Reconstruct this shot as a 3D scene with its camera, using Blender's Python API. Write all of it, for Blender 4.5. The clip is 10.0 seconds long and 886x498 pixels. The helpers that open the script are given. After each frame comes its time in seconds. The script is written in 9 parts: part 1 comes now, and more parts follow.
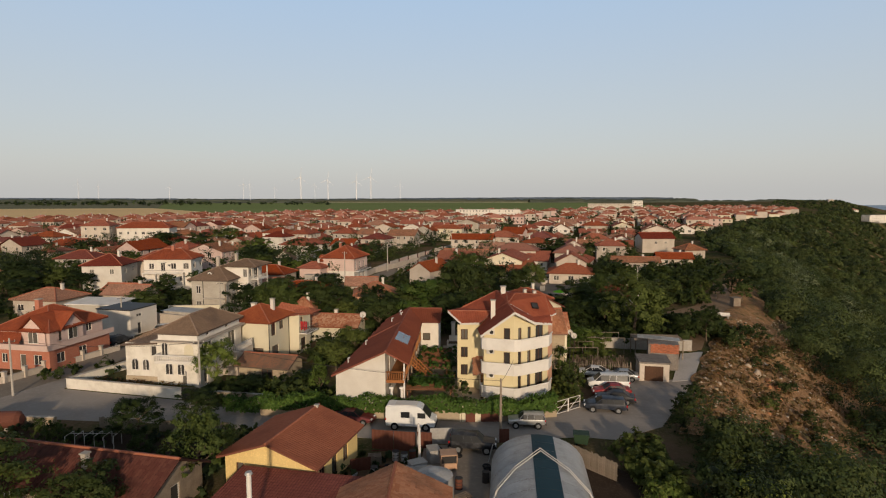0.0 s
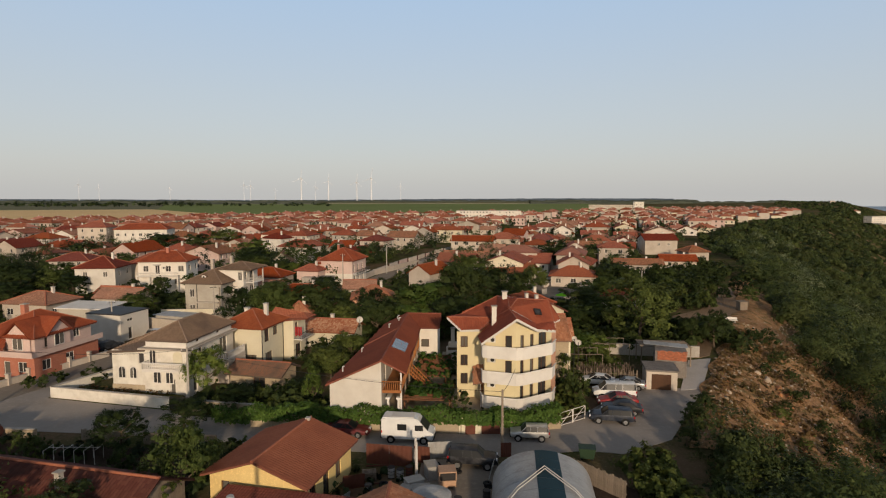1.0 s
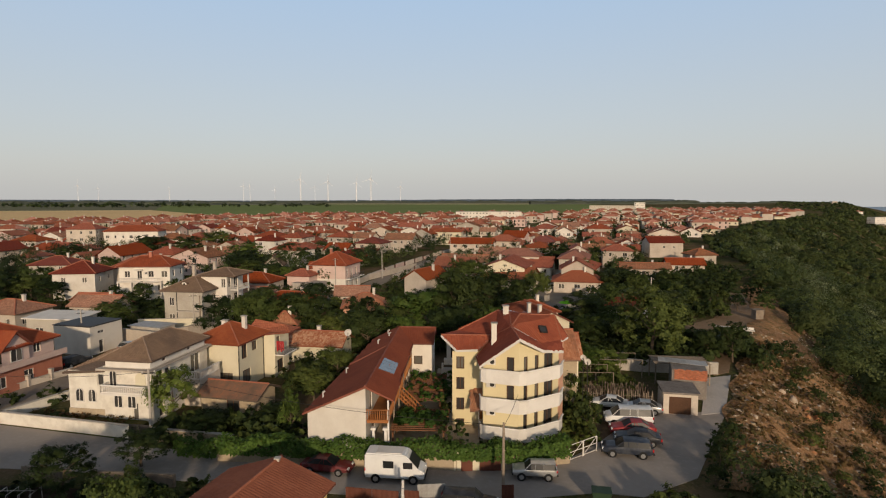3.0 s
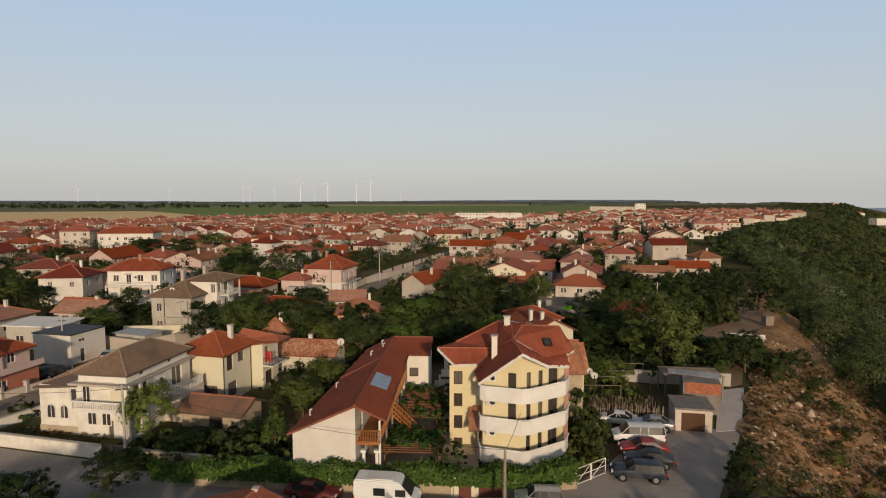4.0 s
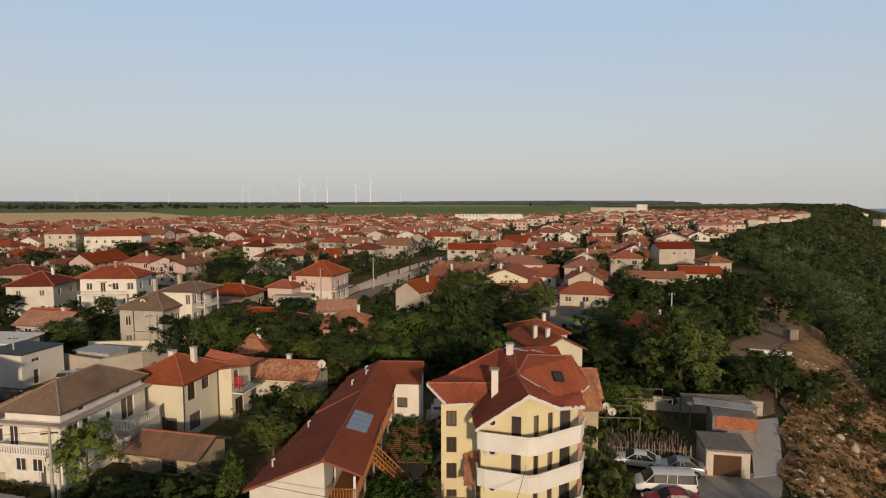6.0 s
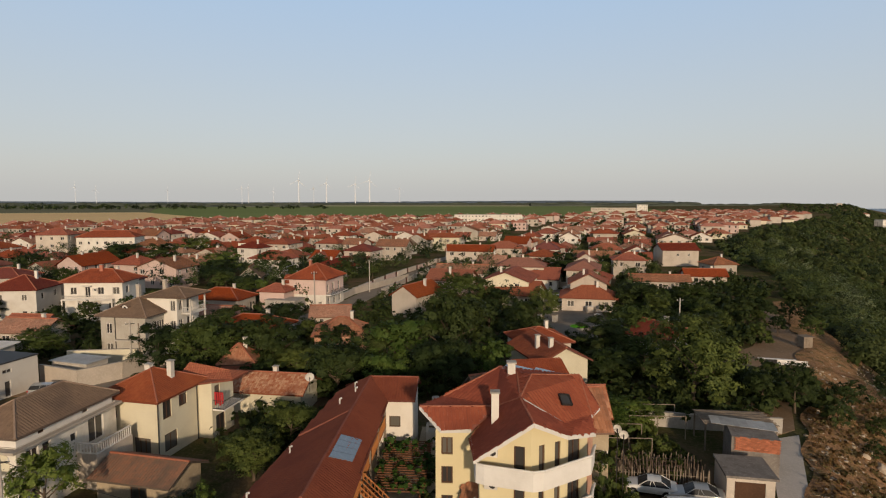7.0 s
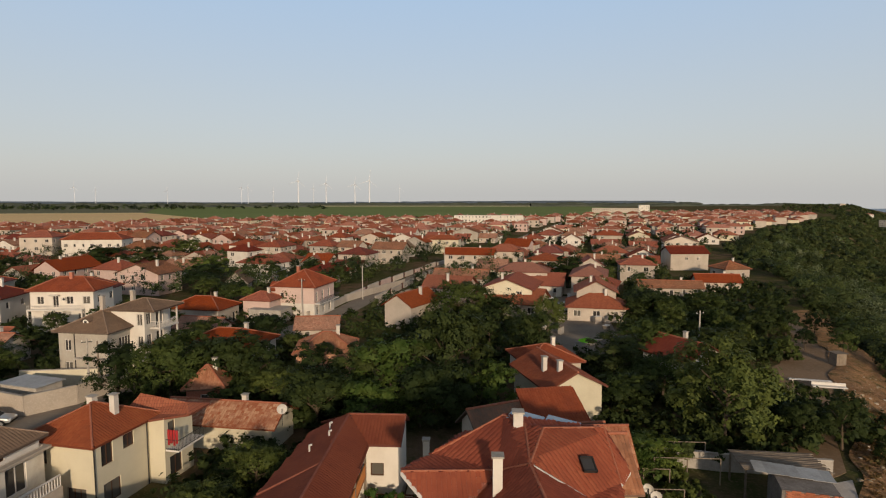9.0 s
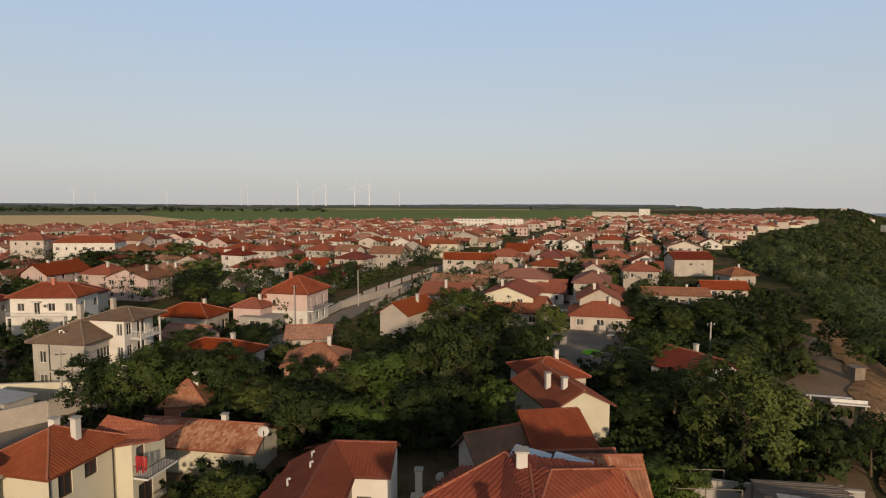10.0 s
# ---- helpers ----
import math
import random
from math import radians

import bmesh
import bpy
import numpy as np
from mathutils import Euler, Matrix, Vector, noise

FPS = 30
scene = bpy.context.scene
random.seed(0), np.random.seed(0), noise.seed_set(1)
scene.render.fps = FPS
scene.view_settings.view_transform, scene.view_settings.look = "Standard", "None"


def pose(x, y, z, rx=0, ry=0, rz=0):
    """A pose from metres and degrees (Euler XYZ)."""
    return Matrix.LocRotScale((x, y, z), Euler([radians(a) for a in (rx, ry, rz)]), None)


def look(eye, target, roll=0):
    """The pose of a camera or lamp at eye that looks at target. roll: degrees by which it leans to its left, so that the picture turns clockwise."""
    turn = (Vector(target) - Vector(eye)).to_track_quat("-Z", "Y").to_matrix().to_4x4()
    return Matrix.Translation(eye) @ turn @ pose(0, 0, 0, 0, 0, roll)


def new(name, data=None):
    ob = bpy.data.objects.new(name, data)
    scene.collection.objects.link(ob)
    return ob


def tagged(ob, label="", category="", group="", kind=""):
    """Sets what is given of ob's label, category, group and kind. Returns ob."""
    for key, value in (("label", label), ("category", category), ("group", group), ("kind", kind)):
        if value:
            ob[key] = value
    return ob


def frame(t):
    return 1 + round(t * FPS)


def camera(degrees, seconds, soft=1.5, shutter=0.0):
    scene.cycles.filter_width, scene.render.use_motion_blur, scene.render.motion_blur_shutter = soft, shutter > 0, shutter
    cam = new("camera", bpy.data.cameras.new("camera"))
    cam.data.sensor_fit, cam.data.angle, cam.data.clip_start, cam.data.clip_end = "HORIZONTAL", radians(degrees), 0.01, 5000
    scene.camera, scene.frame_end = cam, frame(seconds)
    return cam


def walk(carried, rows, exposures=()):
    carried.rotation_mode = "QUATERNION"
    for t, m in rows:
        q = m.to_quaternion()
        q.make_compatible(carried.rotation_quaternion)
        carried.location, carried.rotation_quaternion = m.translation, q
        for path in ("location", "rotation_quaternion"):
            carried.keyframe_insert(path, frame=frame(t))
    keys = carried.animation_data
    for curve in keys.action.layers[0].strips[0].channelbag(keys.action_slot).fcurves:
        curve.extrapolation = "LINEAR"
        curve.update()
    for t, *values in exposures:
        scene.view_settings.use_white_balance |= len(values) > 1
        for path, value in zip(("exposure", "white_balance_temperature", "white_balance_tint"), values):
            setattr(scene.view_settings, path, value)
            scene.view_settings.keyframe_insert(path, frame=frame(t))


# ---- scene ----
cam = camera(74.1, 10.0, soft=1.15)
PATH = [
    (0, (0.32, 2.58, 23.827), (0.208, 4.568, 23.641), -0.1),
    (0.5, (0.326, 3.883, 23.812), (0.213, 5.871, 23.628), -0.1),
    (1, (0.349, 5.394, 23.841), (0.235, 7.382, 23.659), -0.1),
    (1.5, (0.4, 7.041, 23.86), (0.286, 9.03, 23.679), -0.1),
    (2, (0.424, 8.836, 23.927), (0.31, 10.824, 23.747), -0.1),
    (2.5, (0.508, 10.728, 24.014), (0.394, 12.716, 23.833), -0.1),
    (4, (0.658, 16.835, 24.207), (0.544, 18.824, 24.03), -0.1),
    (4.5, (0.727, 18.997, 24.333), (0.613, 20.986, 24.157), -0.1),
    (5, (0.783, 21.229, 24.411), (0.669, 23.218, 24.235), -0.1),
    (5.5, (0.853, 23.479, 24.501), (0.738, 25.469, 24.326), -0.1),
    (7, (0.994, 30.319, 24.806), (0.881, 32.308, 24.631), -0.1),
    (7.5, (1.044, 32.651, 24.88), (0.931, 34.64, 24.706), -0.1),
    (8, (1.082, 34.95, 24.978), (0.969, 36.939, 24.804), -0.1),
    (8.5, (1.138, 37.206, 25.086), (1.025, 39.195, 24.911), -0.1),
    (9, (1.161, 39.322, 25.163), (1.047, 41.311, 24.988), -0.1),
    (9.5, (1.2, 41.584, 25.253), (1.086, 43.573, 25.077), -0.0),
    (10, (1.244, 43.796, 25.298), (1.131, 45.785, 25.134), 0.1),
]
walk(cam, [(t, look(eye, target, roll)) for t, eye, target, roll in PATH])

from mathutils.geometry import tessellate_polygon

# ---- world, sun, exposure ----
SUN_AZ, SUN_EL = radians(168.0), radians(13.0)   # from +y towards +x
world = bpy.data.worlds.new("World")
scene.world = world
world.use_nodes = True
wn = world.node_tree.nodes
wl = world.node_tree.links
sky = wn.new("ShaderNodeTexSky")
sky.sky_type = 'NISHITA'
sky.sun_disc = False
sky.sun_elevation = SUN_EL
sky.sun_rotation = SUN_AZ
sky.altitude = 100
sky.air_density = 1.0
sky.dust_density = 2.2
sky.ozone_density = 2.0
wn["Background"].inputs["Strength"].default_value = 0.14
# hazy air: the sky pales evenly towards the horizon, all the way round
up = wn.new("ShaderNodeSeparateXYZ")
wl.new(wn.new("ShaderNodeTexCoord").outputs["Generated"], up.inputs[0])
grade = wn.new("ShaderNodeValToRGB")
while len(grade.color_ramp.elements) < 5:
    grade.color_ramp.elements.new(0.5)
for stop, at, tone in zip(grade.color_ramp.elements, (0.0, 0.05, 0.16, 0.32, 0.5), ((0.60, 0.592, 0.58), (0.60, 0.598, 0.59), (0.55, 0.60, 0.65), (0.46, 0.60, 0.78), (0.15, 0.163, 0.185))):
    stop.position, stop.color = at, (*tone, 1)
wl.new(up.outputs["Z"], grade.inputs["Fac"])
level = wn.new("ShaderNodeMix")
level.data_type, level.blend_type = 'RGBA', 'MULTIPLY'
level.inputs[0].default_value = 1.0
wl.new(grade.outputs["Color"], level.inputs[6])
level.inputs[7].default_value = (7.15, 7.15, 7.15, 1)
haze = wn.new("ShaderNodeMix")
haze.data_type = 'RGBA'
haze.inputs[0].default_value = 0.8
wl.new(sky.outputs["Color"], haze.inputs[6])
wl.new(level.outputs[2], haze.inputs[7])
wl.new(haze.outputs[2], wn["Background"].inputs["Color"])
sun_data = bpy.data.lights.new("sun", 'SUN')
sun_data.energy = 3.05
sun_data.angle = radians(2.2)
sun_data.color = (1.0, 0.785, 0.56)
sun = new("sun", sun_data)
sun.matrix_world = look((60, -90, 60), (60 - math.sin(SUN_AZ) * 50 * math.cos(SUN_EL),
                                        -90 - math.cos(SUN_AZ) * 50 * math.cos(SUN_EL),
                                        60 - 50 * math.sin(SUN_EL)))
scene.view_settings.exposure = 0.0



# ---- materials ----
def nodes_of(name):
    m = bpy.data.materials.new(name)
    m.use_nodes = True
    return m, m.node_tree.nodes, m.node_tree.links


def mixc(n, l, fac, a, b, mode='MIX'):
    x = n.new("ShaderNodeMix")
    x.data_type = 'RGBA'
    x.blend_type = mode
    x.clamp_factor = True
    for sock, v in ((x.inputs[0], fac), (x.inputs[6], a), (x.inputs[7], b)):
        if isinstance(v, (int, float)):
            sock.default_value = v
        elif isinstance(v, tuple):
            sock.default_value = (*v, 1) if len(v) == 3 else v
        else:
            l.new(v, sock)
    return x.outputs[2]


def ramp(n, l, src, lo, hi):
    r = n.new("ShaderNodeMapRange")
    r.inputs["From Min"].default_value, r.inputs["From Max"].default_value = lo, hi
    l.new(src, r.inputs["Value"])
    return r.outputs["Result"]


def noise_tex(n, l, scale, coord, detail=5, rough=0.6):
    t = n.new("ShaderNodeTexNoise")
    t.inputs["Scale"].default_value, t.inputs["Detail"].default_value, t.inputs["Roughness"].default_value = scale, detail, rough
    l.new(coord, t.inputs["Vector"])
    return t.outputs["Fac"]


def surface(name, base, dark=None, light=None, rough=0.85, metal=0.0, big=0.35, small=6.0, bump=0.3, per=0.12, spec=0.15, amount=0.8):
    """Base colour broken up by stains at two scales, with fine relief; each object a little different."""
    m, n, l = nodes_of(name)
    b = n["Principled BSDF"]
    tc = n.new("ShaderNodeTexCoord").outputs["Object"]
    dark = dark or tuple(c * 0.62 for c in base)
    light = light or tuple(min(1, c * 1.25) for c in base)
    f1, f2 = noise_tex(n, l, big, tc), noise_tex(n, l, small, tc)
    col = mixc(n, l, ramp(n, l, f1, 0.42, 0.72), base, dark)
    if amount < 1:
        col = mixc(n, l, amount, base, col)
    col = mixc(n, l, ramp(n, l, f2, 0.5, 0.85), col, light)
    if per:
        info = n.new("ShaderNodeObjectInfo")
        hsv = n.new("ShaderNodeHueSaturation")
        l.new(ramp_to(n, l, info.outputs["Random"], 1 - per, 1 + per), hsv.inputs["Value"])
        l.new(col, hsv.inputs["Color"])
        col = hsv.outputs["Color"]
    l.new(col, b.inputs["Base Color"])
    b.inputs["Roughness"].default_value, b.inputs["Metallic"].default_value = rough, metal
    b.inputs["Specular IOR Level"].default_value = spec
    if bump:
        bp = n.new("ShaderNodeBump")
        bp.inputs["Strength"].default_value, bp.inputs["Distance"].default_value = bump, 0.03
        l.new(f2, bp.inputs["Height"])
        l.new(bp.outputs["Normal"], b.inputs["Normal"])
    return m


def ramp_to(n, l, src, lo, hi):
    r = n.new("ShaderNodeMapRange")
    r.inputs["To Min"].default_value, r.inputs["To Max"].default_value = lo, hi
    l.new(src, r.inputs["Value"])
    return r.outputs["Result"]


TILE_TONES = {}


def tiles(name, base, dark, light, size=(0.24, 0.34), per=0.15, patch=0.5, island=False):
    """Clay tile roofs, laid in courses along the UVs: u along the eave and v up the slope, in metres."""
    m, n, l = nodes_of(name)
    b = n["Principled BSDF"]
    uv = n.new("ShaderNodeUVMap").outputs["UV"]
    tc = n.new("ShaderNodeTexCoord").outputs["Object"]
    br = n.new("ShaderNodeTexBrick")
    br.offset = 0.0
    br.inputs["Scale"].default_value = 1.0
    br.inputs["Brick Width"].default_value, br.inputs["Row Height"].default_value = size
    br.inputs["Mortar Size"].default_value = 0.022
    br.inputs["Mortar Smooth"].default_value = 0.6
    br.inputs["Color1"].default_value, br.inputs["Color2"].default_value = (*base, 1), (*light, 1)
    br.inputs["Mortar"].default_value = (*(c * 0.7 for c in dark), 1)
    TILE_TONES[name] = (base, dark, light)
    l.new(uv, br.inputs["Vector"])
    f1, f2 = noise_tex(n, l, 0.3, tc), noise_tex(n, l, 3.0, tc, 6)
    col = mixc(n, l, ramp(n, l, f1, 0.4, 0.75), br.outputs["Color"], dark)
    col = mixc(n, l, patch, br.outputs["Color"], col)
    col = mixc(n, l, ramp(n, l, f2, 0.55, 0.8), col, tuple(c * 0.75 for c in dark))
    if per:
        info = n.new("ShaderNodeNewGeometry" if island else "ShaderNodeObjectInfo")
        rnd = info.outputs["Random Per Island" if island else "Random"]
        hsv = n.new("ShaderNodeHueSaturation")
        l.new(ramp_to(n, l, rnd, 1 - per, 1 + per), hsv.inputs["Value"])
        l.new(ramp_to(n, l, rnd, 1.08, 0.85), hsv.inputs["Saturation"])
        l.new(col, hsv.inputs["Color"])
        col = hsv.outputs["Color"]
    l.new(col, b.inputs["Base Color"])
    b.inputs["Roughness"].default_value = 0.8
    b.inputs["Specular IOR Level"].default_value = 0.08
    wv = n.new("ShaderNodeTexWave")
    wv.inputs["Scale"].default_value = 0.314159 / size[0]
    wv.inputs["Distortion"].default_value = 0.0
    l.new(uv, wv.inputs["Vector"])
    bp = n.new("ShaderNodeBump")
    bp.inputs["Strength"].default_value, bp.inputs["Distance"].default_value = 0.7, 0.04
    l.new(wv.outputs["Fac"], bp.inputs["Height"])
    l.new(bp.outputs["Normal"], b.inputs["Normal"])
    return m


def leafy(name, a, b_, c):
    """Leaves: each leaf its own green, each plant its own shade."""
    m, n, l = nodes_of(name)
    p = n["Principled BSDF"]
    geo = n.new("ShaderNodeNewGeometry").outputs["Random Per Island"]
    info = n.new("ShaderNodeObjectInfo").outputs["Random"]
    tc = n.new("ShaderNodeTexCoord").outputs["Object"]
    col = mixc(n, l, geo, a, b_)
    col = mixc(n, l, ramp(n, l, noise_tex(n, l, 0.16, tc, 3), 0.42, 0.62), col, c)
    col = mixc(n, l, ramp(n, l, noise_tex(n, l, 1.1, tc, 2), 0.5, 0.66), col, mixc(n, l, 0.5, a, a))
    hsv = n.new("ShaderNodeHueSaturation")
    l.new(ramp_to(n, l, info, 0.75, 1.45), hsv.inputs["Value"])
    l.new(ramp_to(n, l, info, 0.515, 0.48), hsv.inputs["Hue"])
    l.new(col, hsv.inputs["Color"])
    l.new(hsv.outputs["Color"], p.inputs["Base Color"])
    p.inputs["Roughness"].default_value = 0.7
    p.inputs["Specular IOR Level"].default_value = 0.2
    tr = n.new("ShaderNodeBsdfTranslucent")
    l.new(hsv.outputs["Color"], tr.inputs["Color"])
    mx = n.new("ShaderNodeMixShader")
    mx.inputs[0].default_value = 0.28
    l.new(p.outputs["BSDF"], mx.inputs[1])
    l.new(tr.outputs["BSDF"], mx.inputs[2])
    l.new(mx.outputs["Shader"], n["Material Output"].inputs["Surface"])
    return m


def glass_mat(name, tint, rough=0.06, curtain=(0.13, 0.118, 0.10), gloss=0.6):
    m, n, l = nodes_of(name)
    p = n["Principled BSDF"]
    # some panes show pale curtains behind them
    info = n.new("ShaderNodeObjectInfo").outputs["Random"]
    l.new(mixc(n, l, ramp(n, l, info, 0.58, 0.72), tint, curtain), p.inputs["Base Color"])
    p.inputs["Roughness"].default_value = rough
    p.inputs["Specular IOR Level"].default_value = gloss
    return m


M = {}
M["white"] = surface("white_render", (0.67, 0.62, 0.545), (0.55, 0.49, 0.42), light=(0.72, 0.67, 0.595), big=0.45, small=20, bump=0.08)
M["stainedwhite"] = surface("stained_white_render", (0.72, 0.67, 0.58), (0.42, 0.36, 0.28), light=(0.75, 0.70, 0.62), big=0.9, small=14, bump=0.15, amount=0.55, per=0)
M["cream"] = surface("cream_render", (0.65, 0.59, 0.44), (0.55, 0.49, 0.36), big=0.5, small=20, bump=0.08)
M["yellow"] = surface("yellow_render", (0.66, 0.565, 0.345), (0.60, 0.505, 0.30), light=(0.68, 0.585, 0.365), big=0.4, small=24, bump=0.05, per=0.02)
M["ochre"] = surface("ochre_render", (0.70, 0.52, 0.22), (0.58, 0.41, 0.17))
M["pink"] = surface("pink_render", (0.56, 0.415, 0.36), (0.46, 0.335, 0.29))
M["village"] = surface("off_white_render", (0.52, 0.445, 0.37), (0.41, 0.35, 0.285), small=18, bump=0.1, per=0.2)
M["salmon"] = surface("salmon_render", (0.62, 0.34, 0.22), (0.5, 0.27, 0.18))
M["brick"] = surface("red_brick", (0.42, 0.16, 0.10), (0.33, 0.12, 0.08), light=(0.5, 0.25, 0.18))
M["grey"] = surface("grey_render", (0.42, 0.38, 0.32), (0.32, 0.28, 0.23))
M["greige"] = surface("pale_render", (0.50, 0.43, 0.355), (0.38, 0.32, 0.26))
M["concrete"] = surface("concrete", (0.42, 0.38, 0.33), (0.28, 0.25, 0.21), big=0.8)
M["stone"] = surface("rough_stone", (0.40, 0.32, 0.22), (0.27, 0.21, 0.14), small=4, bump=0.8)
M["trim"] = surface("white_trim", (0.66, 0.62, 0.565), (0.54, 0.50, 0.445), light=(0.71, 0.67, 0.62), big=0.6, small=20, bump=0.05)
M["ridge"] = surface("ridge_tile", (0.36, 0.125, 0.07), (0.26, 0.09, 0.055), light=(0.44, 0.22, 0.15))
M["slatwood"] = surface("brown_slat_wood", (0.17, 0.075, 0.035), (0.10, 0.045, 0.024), rough=0.7, big=1.5)
M["wood"] = surface("orange_wood", (0.36, 0.145, 0.05), (0.25, 0.095, 0.035), rough=0.6, big=1.5)
M["darkwood"] = surface("dark_wood", (0.09, 0.045, 0.025), rough=0.6)
M["beanpole"] = surface("dark_bean_poles", (0.13, 0.095, 0.07), (0.075, 0.055, 0.042), big=1.2, small=10)
M["greywood"] = surface("weathered_wood", (0.25, 0.20, 0.15), (0.13, 0.10, 0.08), big=1.2, small=10)
M["metal"] = surface("galvanised_sheet", (0.42, 0.41, 0.39), (0.28, 0.26, 0.24), rough=0.5, metal=0.25, big=0.9, bump=0.1)
M["rust"] = surface("rusty_sheet", (0.14, 0.052, 0.034), (0.085, 0.036, 0.026), rough=0.7)
M["dark"] = surface("dark_iron", (0.04, 0.037, 0.035), rough=0.5, bump=0.1)
M["roofbrown"] = tiles("brown_sheet_tiles", (0.225, 0.062, 0.034), (0.185, 0.05, 0.03), (0.245, 0.072, 0.038), size=(0.25, 0.4), per=0.03, patch=0.4)
M["roofred"] = tiles("red_tiles", (0.32, 0.074, 0.032), (0.22, 0.056, 0.03), (0.37, 0.098, 0.043))
M["rooforange"] = tiles("orange_tiles", (0.34, 0.086, 0.034), (0.25, 0.068, 0.033), (0.385, 0.112, 0.045))
M["roofold"] = tiles("weathered_tiles", (0.36, 0.145, 0.075), (0.21, 0.11, 0.07), (0.48, 0.23, 0.13), patch=0.9, per=0.2)
M["roofgrey"] = tiles("grey_brown_tiles", (0.23, 0.15, 0.10), (0.16, 0.11, 0.08), (0.27, 0.18, 0.12), per=0.08)
M["roofyard"] = tiles("dull_red_tiles", (0.27, 0.075, 0.04), (0.19, 0.06, 0.036), (0.32, 0.1, 0.05))
M["roofmaroon"] = tiles("maroon_tiles", (0.2, 0.045, 0.03), (0.14, 0.036, 0.026), (0.24, 0.06, 0.036))
M["roofclay"] = tiles("clay_sheet_tiles", (0.31, 0.105, 0.058), (0.25, 0.085, 0.05), (0.35, 0.125, 0.07), size=(0.25, 0.4), per=0.03, patch=0.5)
M["roofmossy"] = tiles("mossy_grey_tiles", (0.25, 0.15, 0.10), (0.14, 0.105, 0.08), (0.34, 0.16, 0.095), patch=0.95, per=0)
M["roofslate"] = tiles("dark_slate_tiles", (0.095, 0.058, 0.046), (0.06, 0.04, 0.034), (0.14, 0.085, 0.065), patch=0.9)
M["roofpatchy"] = tiles("patchy_orange_tiles", (0.38, 0.125, 0.06), (0.30, 0.10, 0.055), (0.60, 0.36, 0.22), patch=0.6)
# very dark brown-red tiles for the long shed
M["roofdarkold"] = tiles("dark_old_tiles", (0.115, 0.04, 0.03), (0.06, 0.03, 0.024), (0.16, 0.062, 0.045), patch=0.9)
M["rooffar"] = tiles("town_roof_tiles", (0.38, 0.125, 0.070), (0.28, 0.100, 0.062), (0.44, 0.165, 0.095), island=True, per=0.35)
M["glass"] = glass_mat("window_glass", (0.045, 0.042, 0.04), 0.1)
M["carglass"] = glass_mat("car_glass", (0.02, 0.021, 0.022), 0.3, (0.03, 0.03, 0.03), 0.15)
M["turbine"] = surface("pale_grey_paint", (0.86, 0.86, 0.86), bump=0, per=0)
# distance haze is mixed into this base colour as blue-grey
M["farland"] = surface("haze_tinted_far_land", (0.17, 0.20, 0.225), (0.14, 0.165, 0.185), big=0.002, small=0.01, bump=0, per=0, spec=0)
M["tarmac"] = surface("tarmac", (0.34, 0.30, 0.262), (0.24, 0.208, 0.178), light=(0.39, 0.345, 0.302), big=0.12, small=2.0, per=0, spec=0.0)
M["gravel"] = surface("worn_tarmac", (0.265, 0.225, 0.182), (0.185, 0.152, 0.12), light=(0.32, 0.275, 0.22), big=0.15, small=2.5, per=0, spec=0.0)
M["ramp"] = surface("pale_concrete", (0.52, 0.47, 0.42), (0.40, 0.36, 0.31), big=0.3, per=0)
M["leaf"] = leafy("tree_leaves", (0.040, 0.060, 0.014), (0.104, 0.132, 0.030), (0.068, 0.094, 0.021))
M["leafdark"] = leafy("dark_leaves", (0.022, 0.036, 0.010), (0.055, 0.075, 0.018), (0.034, 0.052, 0.013))
M["leafbright"] = leafy("bright_leaves", (0.06, 0.10, 0.016), (0.16, 0.20, 0.04), (0.10, 0.14, 0.03))
WOODS = []
for tone, low_, high_, mid_ in (("deep", (0.012, 0.022, 0.009), (0.024, 0.038, 0.014), (0.017, 0.029, 0.011)), ("green", (0.028, 0.047, 0.015), (0.046, 0.070, 0.022), (0.036, 0.057, 0.018)),
                                ("olive", (0.040, 0.056, 0.017), (0.060, 0.080, 0.025), (0.049, 0.066, 0.020)), ("fresh", (0.050, 0.074, 0.021), (0.076, 0.104, 0.031), (0.062, 0.087, 0.025))):
    WOODS.append(leafy(tone + "_woodland_leaves", low_, high_, mid_))
M["leafpale"] = leafy("pale_leaves", (0.12, 0.15, 0.07), (0.24, 0.26, 0.14), (0.18, 0.2, 0.1))
M["hedge"] = leafy("vine_leaves", (0.035, 0.075, 0.012), (0.10, 0.17, 0.03), (0.06, 0.11, 0.02))
M["dryleaf"] = leafy("dry_weeds", (0.16, 0.09, 0.04), (0.10, 0.10, 0.035), (0.22, 0.12, 0.05))
M["bark"] = surface("bark", (0.11, 0.08, 0.055), (0.06, 0.045, 0.03), bump=0.8)
M["beltleaf"] = surface("far_woodland", (0.085, 0.095, 0.072), (0.065, 0.075, 0.058), big=0.03, small=0.2, per=0.1, spec=0)
M["tyre"] = surface("tyre_rubber", (0.02, 0.02, 0.02), bump=0)
M["rim"] = surface("alloy_rim", (0.5, 0.5, 0.5), rough=0.3, metal=0.8, bump=0)


# ---- mesh helpers ----
def part(name, bm, material, parent=None, label="", smooth=False):
    me = bpy.data.meshes.new(name)
    bm.normal_update()
    bm.to_mesh(me)
    bm.free()
    for mt in material if isinstance(material, (list, tuple)) else [material]:
        me.materials.append(mt)
    if smooth:
        me.shade_smooth()
    ob = new(name, me)
    if parent is not None:
        ob.parent = parent
    if label:
        ob["label"] = label
    return ob


def shared(name, me, parent, m=None):
    ob = new(name, me)
    ob.parent = parent
    if m is not None:
        ob.matrix_basis = m
    return ob


